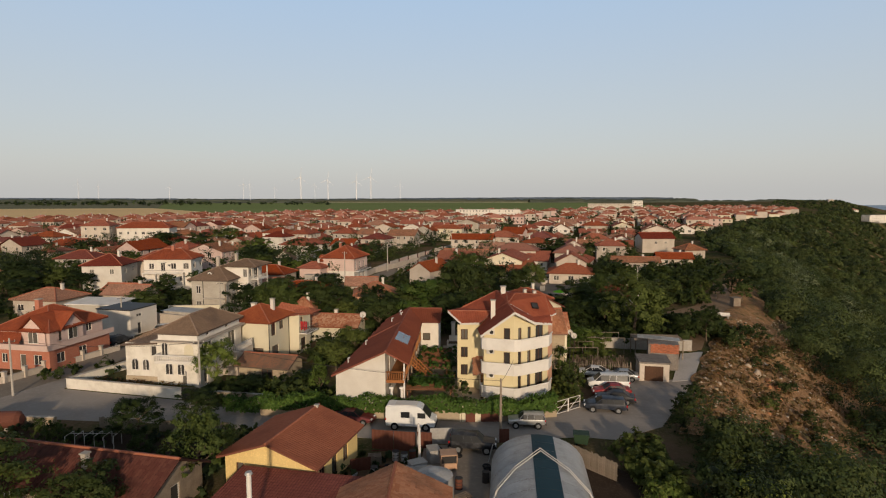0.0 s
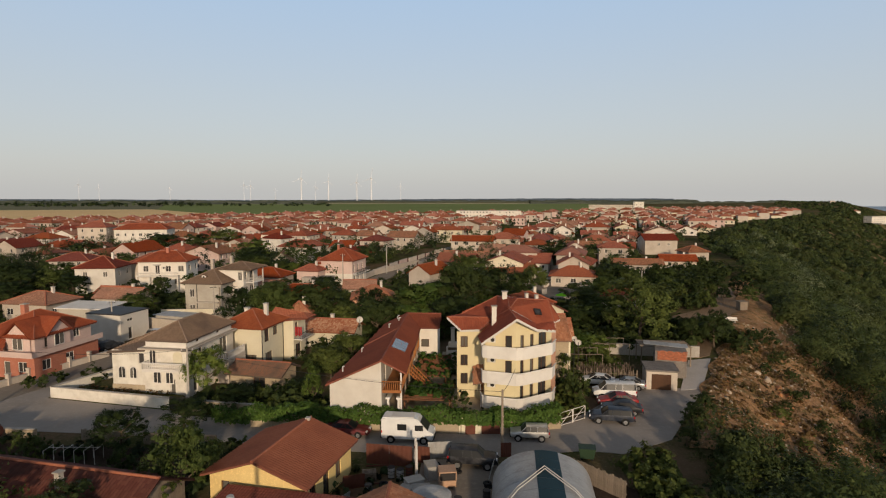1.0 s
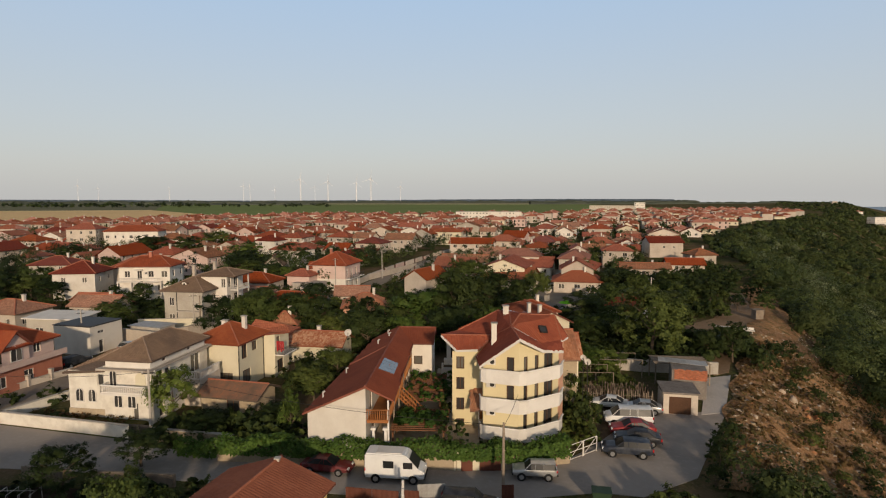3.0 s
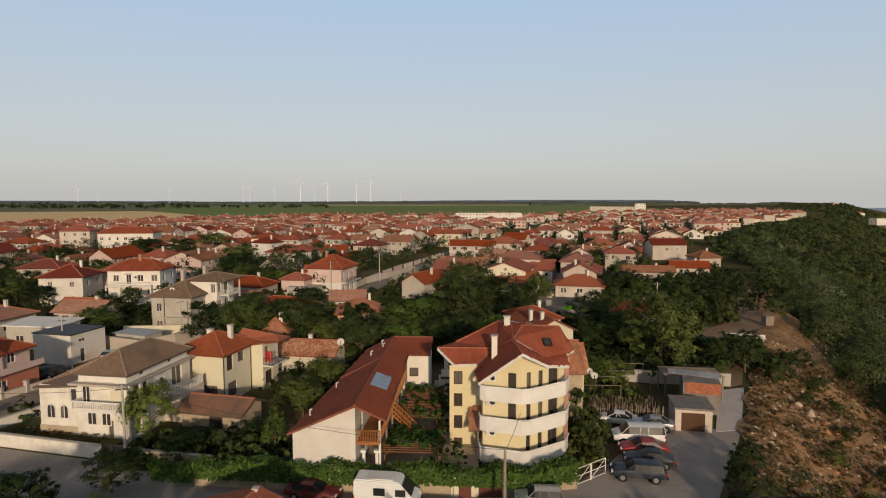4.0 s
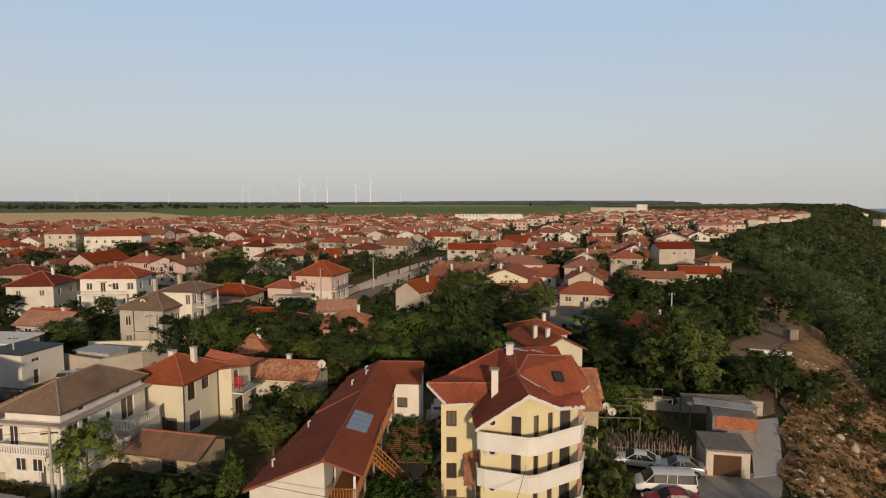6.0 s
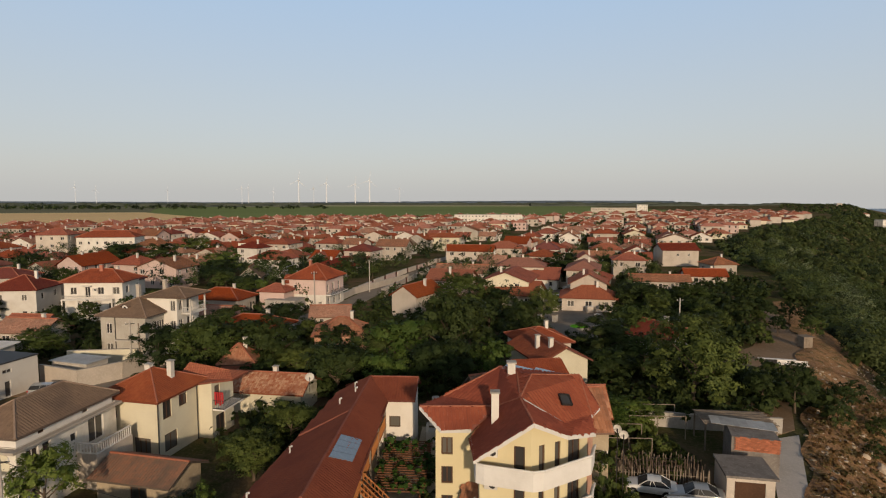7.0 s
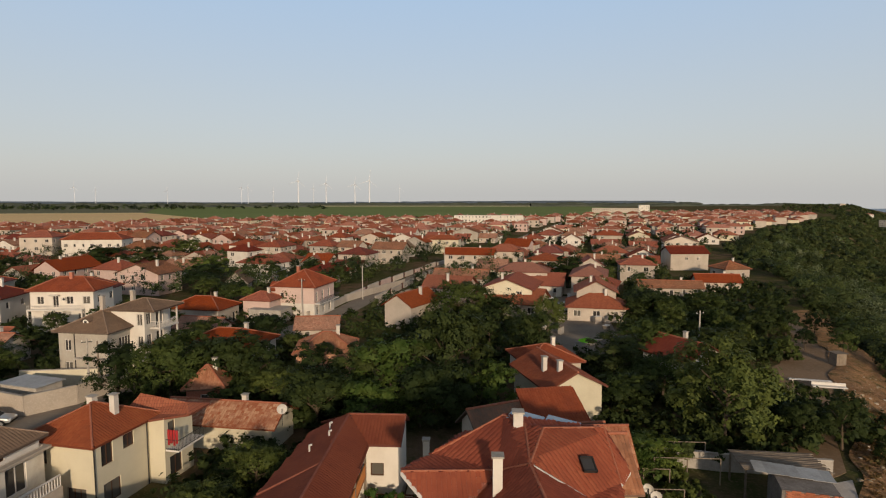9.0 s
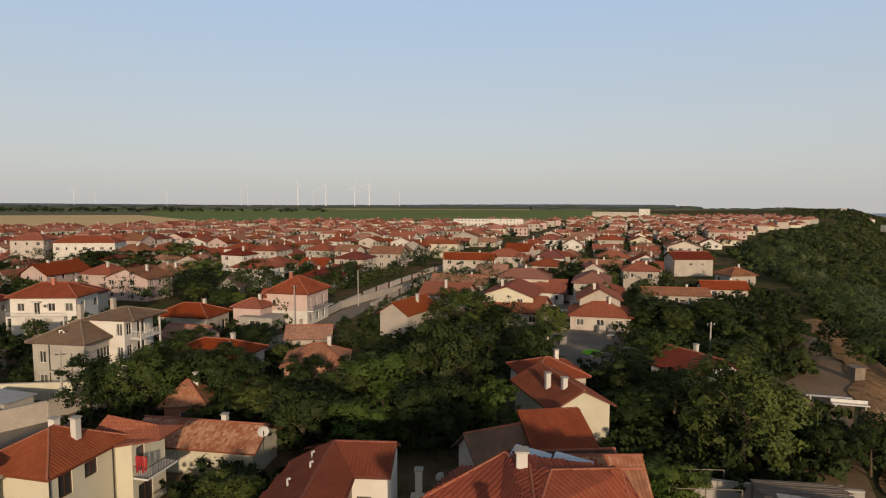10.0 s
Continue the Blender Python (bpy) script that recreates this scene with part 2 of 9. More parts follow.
def thing(name, m, label, category, group="", kind=""):
    ob = new(name)
    ob.empty_display_size = 0.3
    ob.matrix_basis = m
    return tagged(ob, label, category, group, kind)


def box(bm, x0, x1, y0, y1, z0, z1, m=None):
    vs = [bm.verts.new((x, y, z)) for z in (z0, z1) for y in (y0, y1) for x in (x0, x1)]
    fs = [bm.faces.new([vs[i] for i in f]) for f in ((0, 2, 3, 1), (4, 5, 7, 6), (0, 1, 5, 4), (2, 6, 7, 3), (0, 4, 6, 2), (1, 3, 7, 5))]
    if m is not None:
        bmesh.ops.transform(bm, matrix=m, verts=vs)
    return vs


def tube(bm, p, q, r, n=6, r2=None):
    p, q = Vector(p), Vector(q)
    a = (q - p).normalized()
    s = a.cross(Vector((0, 0, 1)) if abs(a.z) < 0.9 else Vector((1, 0, 0))).normalized()
    u = a.cross(s)
    r2 = r if r2 is None else r2
    ra = [bm.verts.new(p + (s * math.cos(k * 2 * math.pi / n) + u * math.sin(k * 2 * math.pi / n)) * r) for k in range(n)]
    rb = [bm.verts.new(q + (s * math.cos(k * 2 * math.pi / n) + u * math.sin(k * 2 * math.pi / n)) * r2) for k in range(n)]
    for k in range(n):
        bm.faces.new([ra[k], ra[(k + 1) % n], rb[(k + 1) % n], rb[k]])
    bm.faces.new(ra[::-1])
    bm.faces.new(rb)


def prism(bm, pts, z0, z1):
    """An upright prism over a plan (counter-clockwise)."""
    lo = [bm.verts.new((x, y, z0)) for x, y in pts]
    hi = [bm.verts.new((x, y, z1)) for x, y in pts]
    k = len(pts)
    for i in range(k):
        bm.faces.new([lo[i], lo[(i + 1) % k], hi[(i + 1) % k], hi[i]])
    bm.faces.new(hi)
    bm.faces.new(lo[::-1])


def solid_roof(faces, thick=0.16):
    """Roof planes (each counter-clockwise from above) as one slab, with UVs in metres along and up each plane."""
    bm = bmesh.new()
    uvl = bm.loops.layers.uv.new("UVMap")
    cache = {}

    def vert(p, dz):
        key = (round(p[0], 3), round(p[1], 3), round(p[2], 3), dz)
        if key not in cache:
            cache[key] = bm.verts.new((p[0], p[1], p[2] - dz))
        return cache[key]
    edges = {}
    for f in faces:
        f = [Vector(p) for p in f]
        nrm = Vector((0, 0, 0))
        for i in range(len(f)):
            a, b = f[i], f[(i + 1) % len(f)]
            nrm += a.cross(b)
        nrm.normalize()
        along = Vector((-nrm.y, nrm.x, 0))
        along = along.normalized() if along.length > 1e-4 else Vector((1, 0, 0))
        up = nrm.cross(along)
        tris = [tuple(range(len(f)))] if len(f) < 4 else tessellate_polygon([f])
        for tri in tris:
            pts = [f[i] for i in tri]
            if (pts[1] - pts[0]).cross(pts[2] - pts[0]).z < 0:
                pts.reverse()
            top = bm.faces.new([vert(p, 0) for p in pts])
            for lp, p in zip(top.loops, pts):
                lp[uvl].uv = (p.dot(along), p.dot(up))
            bm.faces.new([vert(p, thick) for p in pts][::-1])
        for i in range(len(f)):
            a, b = tuple(round(c, 3) for c in f[i]), tuple(round(c, 3) for c in f[(i + 1) % len(f)])
            if (b, a) in edges:
                del edges[(b, a)]
            else:
                edges[(a, b)] = (f[i], f[(i + 1) % len(f)])
    for a, b in edges.values():
        bm.faces.new([vert(b, 0), vert(a, 0), vert(a, thick), vert(b, thick)])
    return bm


PIECES = {}


def tile_piece(roof_mat):
    """Single clay tiles: each its own shade, with lichen and sooty patches across the roof."""
    base, dark, light = TILE_TONES[roof_mat.name]
    if roof_mat.name not in PIECES:
        m, n, l = nodes_of("single_" + roof_mat.name)
        p = n["Principled BSDF"]
        tc = n.new("ShaderNodeTexCoord").outputs["Object"]
        col = mixc(n, l, n.new("ShaderNodeNewGeometry").outputs["Random Per Island"], base, light)
        col = mixc(n, l, ramp(n, l, noise_tex(n, l, 0.35, tc), 0.45, 0.7), col, dark)
        col = mixc(n, l, ramp(n, l, noise_tex(n, l, 4.0, tc, 6), 0.6, 0.8), col, tuple(c * 0.7 for c in dark))
        l.new(col, p.inputs["Base Color"])
        p.inputs["Roughness"].default_value = 0.8
        p.inputs["Specular IOR Level"].default_value = 0.1
        PIECES[roof_mat.name] = m
    return PIECES[roof_mat.name]


def tile_cover(parent, faces, roof_mat, size=(0.27, 0.36), high=0.045):
    """Arched tiles laid in courses over roof planes, each tile its own piece, lapping the one below."""
    if roof_mat.name not in TILE_TONES:
        return
    co, quads = [], []
    for f in faces:
        f = [Vector(p) for p in f]
        nrm = Vector((0, 0, 0))
        for i in range(len(f)):
            nrm += f[i].cross(f[(i + 1) % len(f)])
        nrm.normalize()
        along = Vector((-nrm.y, nrm.x, 0))
        if along.length < 0.05:
            continue
        along.normalize()
        up = nrm.cross(along)
        o = f[0]
        P = np.array([((p - o).dot(along), (p - o).dot(up)) for p in f])
        us = np.arange(P[:, 0].min() + size[0] / 2, P[:, 0].max(), size[0])
        vs = np.arange(P[:, 1].min() + size[1] / 2, P[:, 1].max(), size[1])
        gu, gv = (g.ravel() for g in np.meshgrid(us, vs))
        inside = np.zeros(len(gu), bool)
        for (x0, y0), (x1, y1) in zip(P, np.roll(P, -1, 0)):
            if abs(y1 - y0) > 1e-9:
                inside ^= ((y0 > gv) != (y1 > gv)) & (gu < (x1 - x0) * (gv - y0) / (y1 - y0) + x0)
        gu, gv = gu[inside], gv[inside]
        if not len(gu):
            continue
        jig = np.random.default_rng(len(gu)).normal(size=len(gu)) * 0.006
        A, U, N, O = (np.array(v) for v in (along, up, nrm, o))
        # planes of the triangles that make up the slope: the tiles lie on these
        flat = []
        W = np.array([(p - o).dot(nrm) for p in f])
        for tri in (tessellate_polygon([f]) if len(f) > 3 else [(0, 1, 2)]):
            T = P[list(tri)]
            if abs(np.linalg.det(np.c_[T, np.ones(3)])) > 1e-6:
                flat.append((T, np.linalg.solve(np.c_[T, np.ones(3)], W[list(tri)])))
        plane = np.zeros((len(gu), 3))
        for T, w in flat:
            s = [(T[(k + 1) % 3, 0] - T[k, 0]) * (gv - T[k, 1]) - (T[(k + 1) % 3, 1] - T[k, 1]) * (gu - T[k, 0]) for k in range(3)]
            hit = (np.minimum.reduce(s) >= -1e-6) | (np.maximum.reduce(s) <= 1e-6)
            plane[hit] = w
        rows = []
        for dv, lift in ((-0.56, 0.05), (0.56, 0.006)):
            for du, arch in ((-0.47, 0.0), (0.0, high), (0.47, 0.0)):
                uu, vv = gu + du * size[0], gv + dv * size[1]
                rows.append(O + np.outer(uu, A) + np.outer(vv, U) + np.outer(arch + lift + jig + plane[:, 0] * uu + plane[:, 1] * vv + plane[:, 2], N))
        n0 = sum(len(c) for c in co)
        co.append(np.stack(rows, 1).reshape(-1, 3))
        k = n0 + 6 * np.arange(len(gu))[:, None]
        quads.append(np.concatenate([k + (0, 1, 4, 3), k + (1, 2, 5, 4)], 0))
    if co:
        ob = quick_mesh("roof_tiles", np.concatenate(co), np.concatenate(quads), tile_piece(roof_mat))
        ob.parent = parent
        tagged(ob, kind="stuff")


def hip_faces(w, d, h, rh, o, along="x"):
    """Hip roof over a w x d plan; the ridge runs along the longer side."""
    X, Y = w / 2 + o, d / 2 + o
    k = max(0.12, abs(X - Y))
    if X >= Y:
        a, b = (-k, 0, h + rh), (k, 0, h + rh)
        return [[(-X, -Y, h), (X, -Y, h), b, a], [(X, Y, h), (-X, Y, h), a, b], [(X, -Y, h), (X, Y, h), b], [(-X, Y, h), (-X, -Y, h), a]], [(a, b), (a, (-X, -Y, h)), (a, (-X, Y, h)), (b, (X, -Y, h)), (b, (X, Y, h))]
    a, b = (0, -k, h + rh), (0, k, h + rh)
    return [[(X, -Y, h), (X, Y, h), b, a], [(-X, Y, h), (-X, -Y, h), a, b], [(-X, -Y, h), (X, -Y, h), a], [(X, Y, h), (-X, Y, h), b]], [(a, b), (a, (-X, -Y, h)), (a, (X, -Y, h)), (b, (-X, Y, h)), (b, (X, Y, h))]


def gable_faces(w, d, h, rh, o, axis="y"):
    """Gable roof; the eaves drop with the overhang, the ridge runs along the given axis."""
    if axis == "y":
        X, Y, e = w / 2 + o, d / 2 + o, h - rh * o / (w / 2)
        return [[(X, -Y, e), (X, Y, e), (0, Y, h + rh), (0, -Y, h + rh)], [(-X, Y, e), (-X, -Y, e), (0, -Y, h + rh), (0, Y, h + rh)]], [((0, -Y, h + rh), (0, Y, h + rh))]
    X, Y, e = w / 2 + o, d / 2 + o, h - rh * o / (d / 2)
    return [[(-X, -Y, e), (X, -Y, e), (X, 0, h + rh), (-X, 0, h + rh)], [(X, Y, e), (-X, Y, e), (-X, 0, h + rh), (X, 0, h + rh)]], [((-X, 0, h + rh), (X, 0, h + rh))]


def shed_faces(w, d, h, rh, o):
    X, Y = w / 2 + o, d / 2 + o
    return [[(-X, -Y, h), (X, -Y, h), (X, Y, h + rh), (-X, Y, h + rh)]], []


def wall_run(bm, p, q, z0, z1, holes, depth=0.16, top=None):
    """A wall face from p to q (outside to the right of p->q) with rectangular openings (u0, u1, za, zb) and their reveals.
    top: optional peak (u, z) of a gable above it."""
    p, q = Vector((*p, 0)), Vector((*q, 0))
    L = (q - p).length
    d = (q - p) / L
    out = Vector((d.y, -d.x, 0))

    def at(u, z, k=0.0):
        return p + d * u - out * k + Vector((0, 0, z))
    us = sorted({0.0, L, *(v for hole in holes for v in hole[:2])})
    zs = sorted({z0, z1, *(v for hole in holes for v in hole[2:4])})
    grid = {}

    def gv(i, j):
        if (i, j) not in grid:
            grid[(i, j)] = bm.verts.new(at(us[i], zs[j]))
        return grid[(i, j)]
    for i in range(len(us) - 1):
        for j in range(len(zs) - 1):
            uc, zc = (us[i] + us[i + 1]) / 2, (zs[j] + zs[j + 1]) / 2
            if any(hl[0] < uc < hl[1] and hl[2] < zc < hl[3] for hl in holes):
                continue
            bm.faces.new([gv(i, j), gv(i + 1, j), gv(i + 1, j + 1), gv(i, j + 1)])
    for u0, u1, za, zb in (hl[:4] for hl in holes):
        c = [(u0, za), (u1, za), (u1, zb), (u0, zb)]
        for k in range(4):
            a, b = c[k], c[(k + 1) % 4]
            bm.faces.new([bm.verts.new(at(*a)), bm.verts.new(at(*a, depth)), bm.verts.new(at(*b, depth)), bm.verts.new(at(*b))])
    if top:
        bm.faces.new([bm.verts.new(at(0, z1)), bm.verts.new(at(L, z1)), bm.verts.new(at(*top))])
    return p, d, out


WIN = {}


def window_meshes(w, h, cols, frame_mat):
    """The frame and glass of one window size, centred, facing -y; shared by all windows alike."""
    key = (round(w, 2), round(h, 2), cols, frame_mat.name)
    if key not in WIN:
        bm = bmesh.new()
        t = 0.09
        box(bm, -w / 2, w / 2, -0.03, 0.04, h / 2 - t, h / 2)
        box(bm, -w / 2, w / 2, -0.03, 0.04, -h / 2, -h / 2 + t)
        for k in range(cols + 1):
            c = -w / 2 + t / 2 + (w - t) * k / cols
            box(bm, c - t / 2, c + t / 2, -0.028, 0.038, -h / 2 + t, h / 2 - t)
        fr = bpy.data.meshes.new("window_frame")
        bm.to_mesh(fr)
        bm.free()
        fr.materials.append(frame_mat)
        bm = bmesh.new()
        box(bm, -w / 2 + 0.02, w / 2 - 0.02, 0.0, 0.02, -h / 2 + 0.02, h / 2 - 0.02)
        pn = bpy.data.meshes.new("pane")
        bm.to_mesh(pn)
        bm.free()
        pn.materials.append(M["glass"])
        WIN[key] = fr, pn
    return WIN[key]


def plain_window(w, h, cols, frame_mat):
    key = (round(w, 2), round(h, 2), cols, frame_mat.name, "plain")
    if key not in WIN:
        # one moulding: frame bars in front, panes set back between them
        bm = bmesh.new()
        t = 0.09
        inner = (w - t * (cols + 1)) / cols
        xs = [-w / 2]
        for k in range(cols):
            xs += [xs[-1] + t, xs[-1] + t + inner]
        xs.append(w / 2)
        zs = [-h / 2, -h / 2 + t, h / 2 - t, h / 2]
        front = {(i, j): bm.verts.new((x, -0.04, z)) for i, x in enumerate(xs) for j, z in enumerate(zs)}
        for i in range(len(xs) - 1):
            for j in range(3):
                ring = [front[i, j], front[i + 1, j], front[i + 1, j + 1], front[i, j + 1]]
                if i % 2 and j == 1:
                    deep = [bm.verts.new((v.co.x, 0.03, v.co.z)) for v in ring]
                    for k in range(4):
                        bm.faces.new([ring[k], ring[(k + 1) % 4], deep[(k + 1) % 4], deep[k]])
                    bm.faces.new(deep).material_index = 1
                else:
                    bm.faces.new(ring)
        edge = [front[i, 0] for i in range(len(xs))] + [front[len(xs) - 1, j] for j in (1, 2)] + [front[i, 3] for i in reversed(range(len(xs)))] + [front[0, j] for j in (2, 1)]
        back = [bm.verts.new((v.co.x, 0.05, v.co.z)) for v in edge]
        for k in range(len(edge)):
            bm.faces.new([edge[(k + 1) % len(edge)], edge[k], back[k], back[(k + 1) % len(edge)]])
        me = bpy.data.meshes.new("window")
        bm.to_mesh(me)
        bm.free()
        me.materials.append(frame_mat)
        me.materials.append(M["glass"])
        WIN[key] = me
    return WIN[key]


PLAIN = [False]


def windows_in(root, p, d, out, holes, frame_mat, depth=0.12):
    ang = math.atan2(d.y, d.x)
    for hl in holes:
        u0, u1, za, zb = hl[:4]
        cols = hl[4] if len(hl) > 4 else (2 if u1 - u0 > 0.9 else 1)
        c = p + d * ((u0 + u1) / 2) - out * depth + Vector((0, 0, (za + zb) / 2))
        if PLAIN[0]:
            shared("window", plain_window(u1 - u0, zb - za, cols, frame_mat), root, Matrix.Translation(c) @ Matrix.Rotation(ang, 4, 'Z'))
            continue
        fr, pn = window_meshes(u1 - u0, zb - za, cols, frame_mat)
        c = p + d * ((u0 + u1) / 2) - out * depth + Vector((0, 0, (za + zb) / 2))
        win = shared("window", fr, root, Matrix.Translation(c) @ Matrix.Rotation(ang, 4, 'Z'))
        shared("pane", pn, win)


def chimney(root, x, y, z0, z1, w=0.5, mat=None):
    bm = bmesh.new()
    box(bm, x - w / 2, x + w / 2, y - w / 2, y + w / 2, z0, z1)
    ch = part("chimney", bm, mat or M["white"], root)
    bm = bmesh.new()
    box(bm, x - w / 2 - 0.08, x + w / 2 + 0.08, y - w / 2 - 0.08, y + w / 2 + 0.08, z1, z1 + 0.1)
    part("cap", bm, M["concrete"], ch)


def ridges(root, lines, r=0.12, mat=None):
    for p, q in lines:
        bm = bmesh.new()
        tube(bm, Vector(p) + Vector((0, 0, 0.03)), Vector(q) + Vector((0, 0, 0.03)), r, 6)
        part("ridge_cap", bm, mat or M["ridge"], root)


def auto_holes(L, h, storeys, seed, ww=1.1, wh=1.3, base=0.0):
    r = random.Random(seed)
    n = max(1, int(L / r.uniform(2.8, 3.8)))
    out = []
    for s in range(storeys):
        zf = base + s * (h - base) / storeys
        for k in range(n):
            if r.random() < 0.15:
                continue
            u = L * (k + 0.5) / n
            wv = ww * r.choice((0.8, 1.0, 1.35))
            if s == 0 and k == n // 2 and r.random() < 0.5:
                out.append((u - 0.5, u + 0.5, zf + 0.05, zf + 2.1, 1))
            else:
                out.append((u - wv / 2, u + wv / 2, zf + 0.95, min(zf + 0.95 + wh, base + (s + 1) * (h - base) / storeys - 0.2)))
    return out


def block(root, w, d, h, wall, holes, frame_mat, z0=0.0, axis=None, rh=0.0, cx=0.0, cy=0.0, name="wall"):
    """Four walls round a plan; holes by face: 0 front (-y), 1 right (+x), 2 back, 3 left."""
    c = [(cx - w / 2, cy - d / 2), (cx + w / 2, cy - d / 2), (cx + w / 2, cy + d / 2), (cx - w / 2, cy + d / 2)]
    bm = bmesh.new()
    runs = []
    for k in range(4):
        L = w if k % 2 == 0 else d
        top = (L / 2, h + rh) if (axis == "y" and k % 2 == 0) or (axis == "x" and k % 2 == 1) else None
        runs.append(wall_run(bm, c[k], c[(k + 1) % 4], z0, h, holes.get(k, []), top=top))
    ob = part(name, bm, wall, root)
    for k in range(4):
        windows_in(root, *runs[k], holes.get(k, []), frame_mat)
    return ob


def house(label, x, y, rot, w, d, h, roof, rh, wall="white", tile="roofred", storeys=2, seed=0, overhang=0.5, chims=((0.2, 0.1),), holes=None,
          frame_mat=None, group="", category="house", z=0.0, ridge_lines=True):
    root = thing("house", pose(x, y, z, 0, 0, rot), label, category, group)
    axis = roof[-1] if roof.startswith("gable") else None
    if holes is None:
        holes = {k: auto_holes(w if k % 2 == 0 else d, h, storeys, seed * 7 + k) for k in range(4)}
    block(root, w, d, h, M[wall], holes, frame_mat or M["trim"], axis=axis, rh=rh)
    if roof == "hip":
        fs, rl = hip_faces(w, d, h, rh, overhang)
    elif axis:
        fs, rl = gable_faces(w, d, h + 0.05, rh, overhang, axis)
    elif roof == "shed":
        fs, rl = shed_faces(w, d, h, rh, overhang)
    else:
        fs, rl = [[(-w / 2 - 0.1, -d / 2 - 0.1, h + 0.12), (w / 2 + 0.1, -d / 2 - 0.1, h + 0.12), (w / 2 + 0.1, d / 2 + 0.1, h + 0.12), (-w / 2 - 0.1, d / 2 + 0.1, h + 0.12)]], []
    top = part("roof", solid_roof(fs), M[tile], root)
    if not PLAIN[0] and math.hypot(x, y) < 130:
        tile_cover(top, fs, M[tile])
    if ridge_lines:
        ridges(root, rl)
    for cx, cy in chims:
        chimney(root, cx * w, cy * d, h, h + rh + 0.7)
    return root


# ---- terrain ----
EDGE_Y = np.array([-400, 20, 40, 60, 75, 92, 118, 131, 172, 210, 320, 343, 480, 600, 900, 1200, 1450, 1750, 2600, 5200.])
EDGE_X = np.array([-40, 8, 14, 21.5, 27.5, 36, 50, 58, 73, 90, 120, 134, 214, 306, 535, 745, 985, 1230, 1500, 1900.])


def edge_x(y):
    return np.interp(y, EDGE_Y, EDGE_X)


def ground_z(x, y):
    """The plateau is level; past its edge it falls to the sea."""
    x, y = np.asarray(x, float), np.asarray(y, float)
    dx = x - edge_x(y)
    fall = np.where(dx > 0, 0.5 * (np.sqrt(dx * dx + 4) - 2), 0.0)
    lumps = np.sin(x * 0.31 + y * 0.13) * np.cos(y * 0.27 - x * 0.11) * np.clip(dx / 8, 0, 1) * 0.8
    # spurs and gullies running down the slope
    lumps = lumps + (2.6 * np.sin(y * 0.062 + 1.3 * np.sin(y * 0.017) + dx * 0.02) + 1.3 * np.sin(y * 0.17 - dx * 0.05)) * np.clip((dx - 6) / 26, 0, 1) * np.clip((y - 110) / 60, 0, 1)
    hill = 8 * np.exp(-((x - 730) / 190) ** 2 - ((y - 1250) / 300) ** 2)
    hill = hill * np.exp(-(np.maximum(dx, 0) / 34) ** 2)
    far = np.maximum(np.hypot(x, y) - 2150, 0) * 0.012
    # the headland sinks towards its seaward end
    nose = np.clip((x - 0.595 * y) / (0.06 * np.maximum(y, 1)), 0, 2) * 22 * np.clip((y - 850) / 250, 0, 1)
    return np.maximum(-fall + lumps - far - nose, -75) + hill


def sheet(name, xs, ys, material, kind="structure"):
    gx, gy = np.meshgrid(xs, ys)
    co = np.stack([gx, gy, ground_z(gx, gy)], -1).reshape(-1, 3)
    nx, ny = len(xs), len(ys)
    i = np.arange(nx * ny).reshape(ny, nx)
    f = np.stack([i[:-1, :-1], i[:-1, 1:], i[1:, 1:], i[1:, :-1]], -1).reshape(-1, 4)
    return quick_mesh(name, co, f, material)


def quick_mesh(name, co, faces, material, mat_index=None):
    """A mesh straight from arrays of places and four-cornered faces."""
    me = bpy.data.meshes.new(name)
    co, faces = np.asarray(co, np.float32), np.asarray(faces, np.int32)
    k = faces.shape[1]
    me.vertices.add(len(co))
    me.vertices.foreach_set("co", co.ravel())
    me.loops.add(faces.size)
    me.loops.foreach_set("vertex_index", faces.ravel())
    me.polygons.add(len(faces))
    me.polygons.foreach_set("loop_start", np.arange(0, faces.size, k, dtype=np.int32))
    if mat_index is not None:
        me.polygons.foreach_set("material_index", np.asarray(mat_index, np.int32))
    me.update(calc_edges=True)
    for mt in material if isinstance(material, (list, tuple)) else [material]:
        me.materials.append(mt)
    return new(name, me)


def ground_material():
    m, n, l = nodes_of("earth_and_grass")
    b = n["Principled BSDF"]
    tc = n.new("ShaderNodeTexCoord").outputs["Object"]
    big, mid, fine = noise_tex(n, l, 0.045, tc, 6), noise_tex(n, l, 0.35, tc, 6), noise_tex(n, l, 3.0, tc, 5)
    col = mixc(n, l, ramp(n, l, big, 0.42, 0.58), (0.155, 0.105, 0.065), (0.065, 0.075, 0.026))
    col = mixc(n, l, ramp(n, l, mid, 0.5, 0.68), col, (0.05, 0.062, 0.02))
    col = mixc(n, l, ramp(n, l, fine, 0.52, 0.8), col, (0.21, 0.155, 0.095))
    l.new(col, b.inputs["Base Color"])
    b.inputs["Roughness"].default_value = 0.95
    b.inputs["Specular IOR Level"].default_value = 0.0
    bp = n.new("ShaderNodeBump")
    bp.inputs["Strength"].default_value, bp.inputs["Distance"].default_value = 0.8, 0.15
    l.new(fine, bp.inputs["Height"])
    l.new(bp.outputs["Normal"], b.inputs["Normal"])
    return m


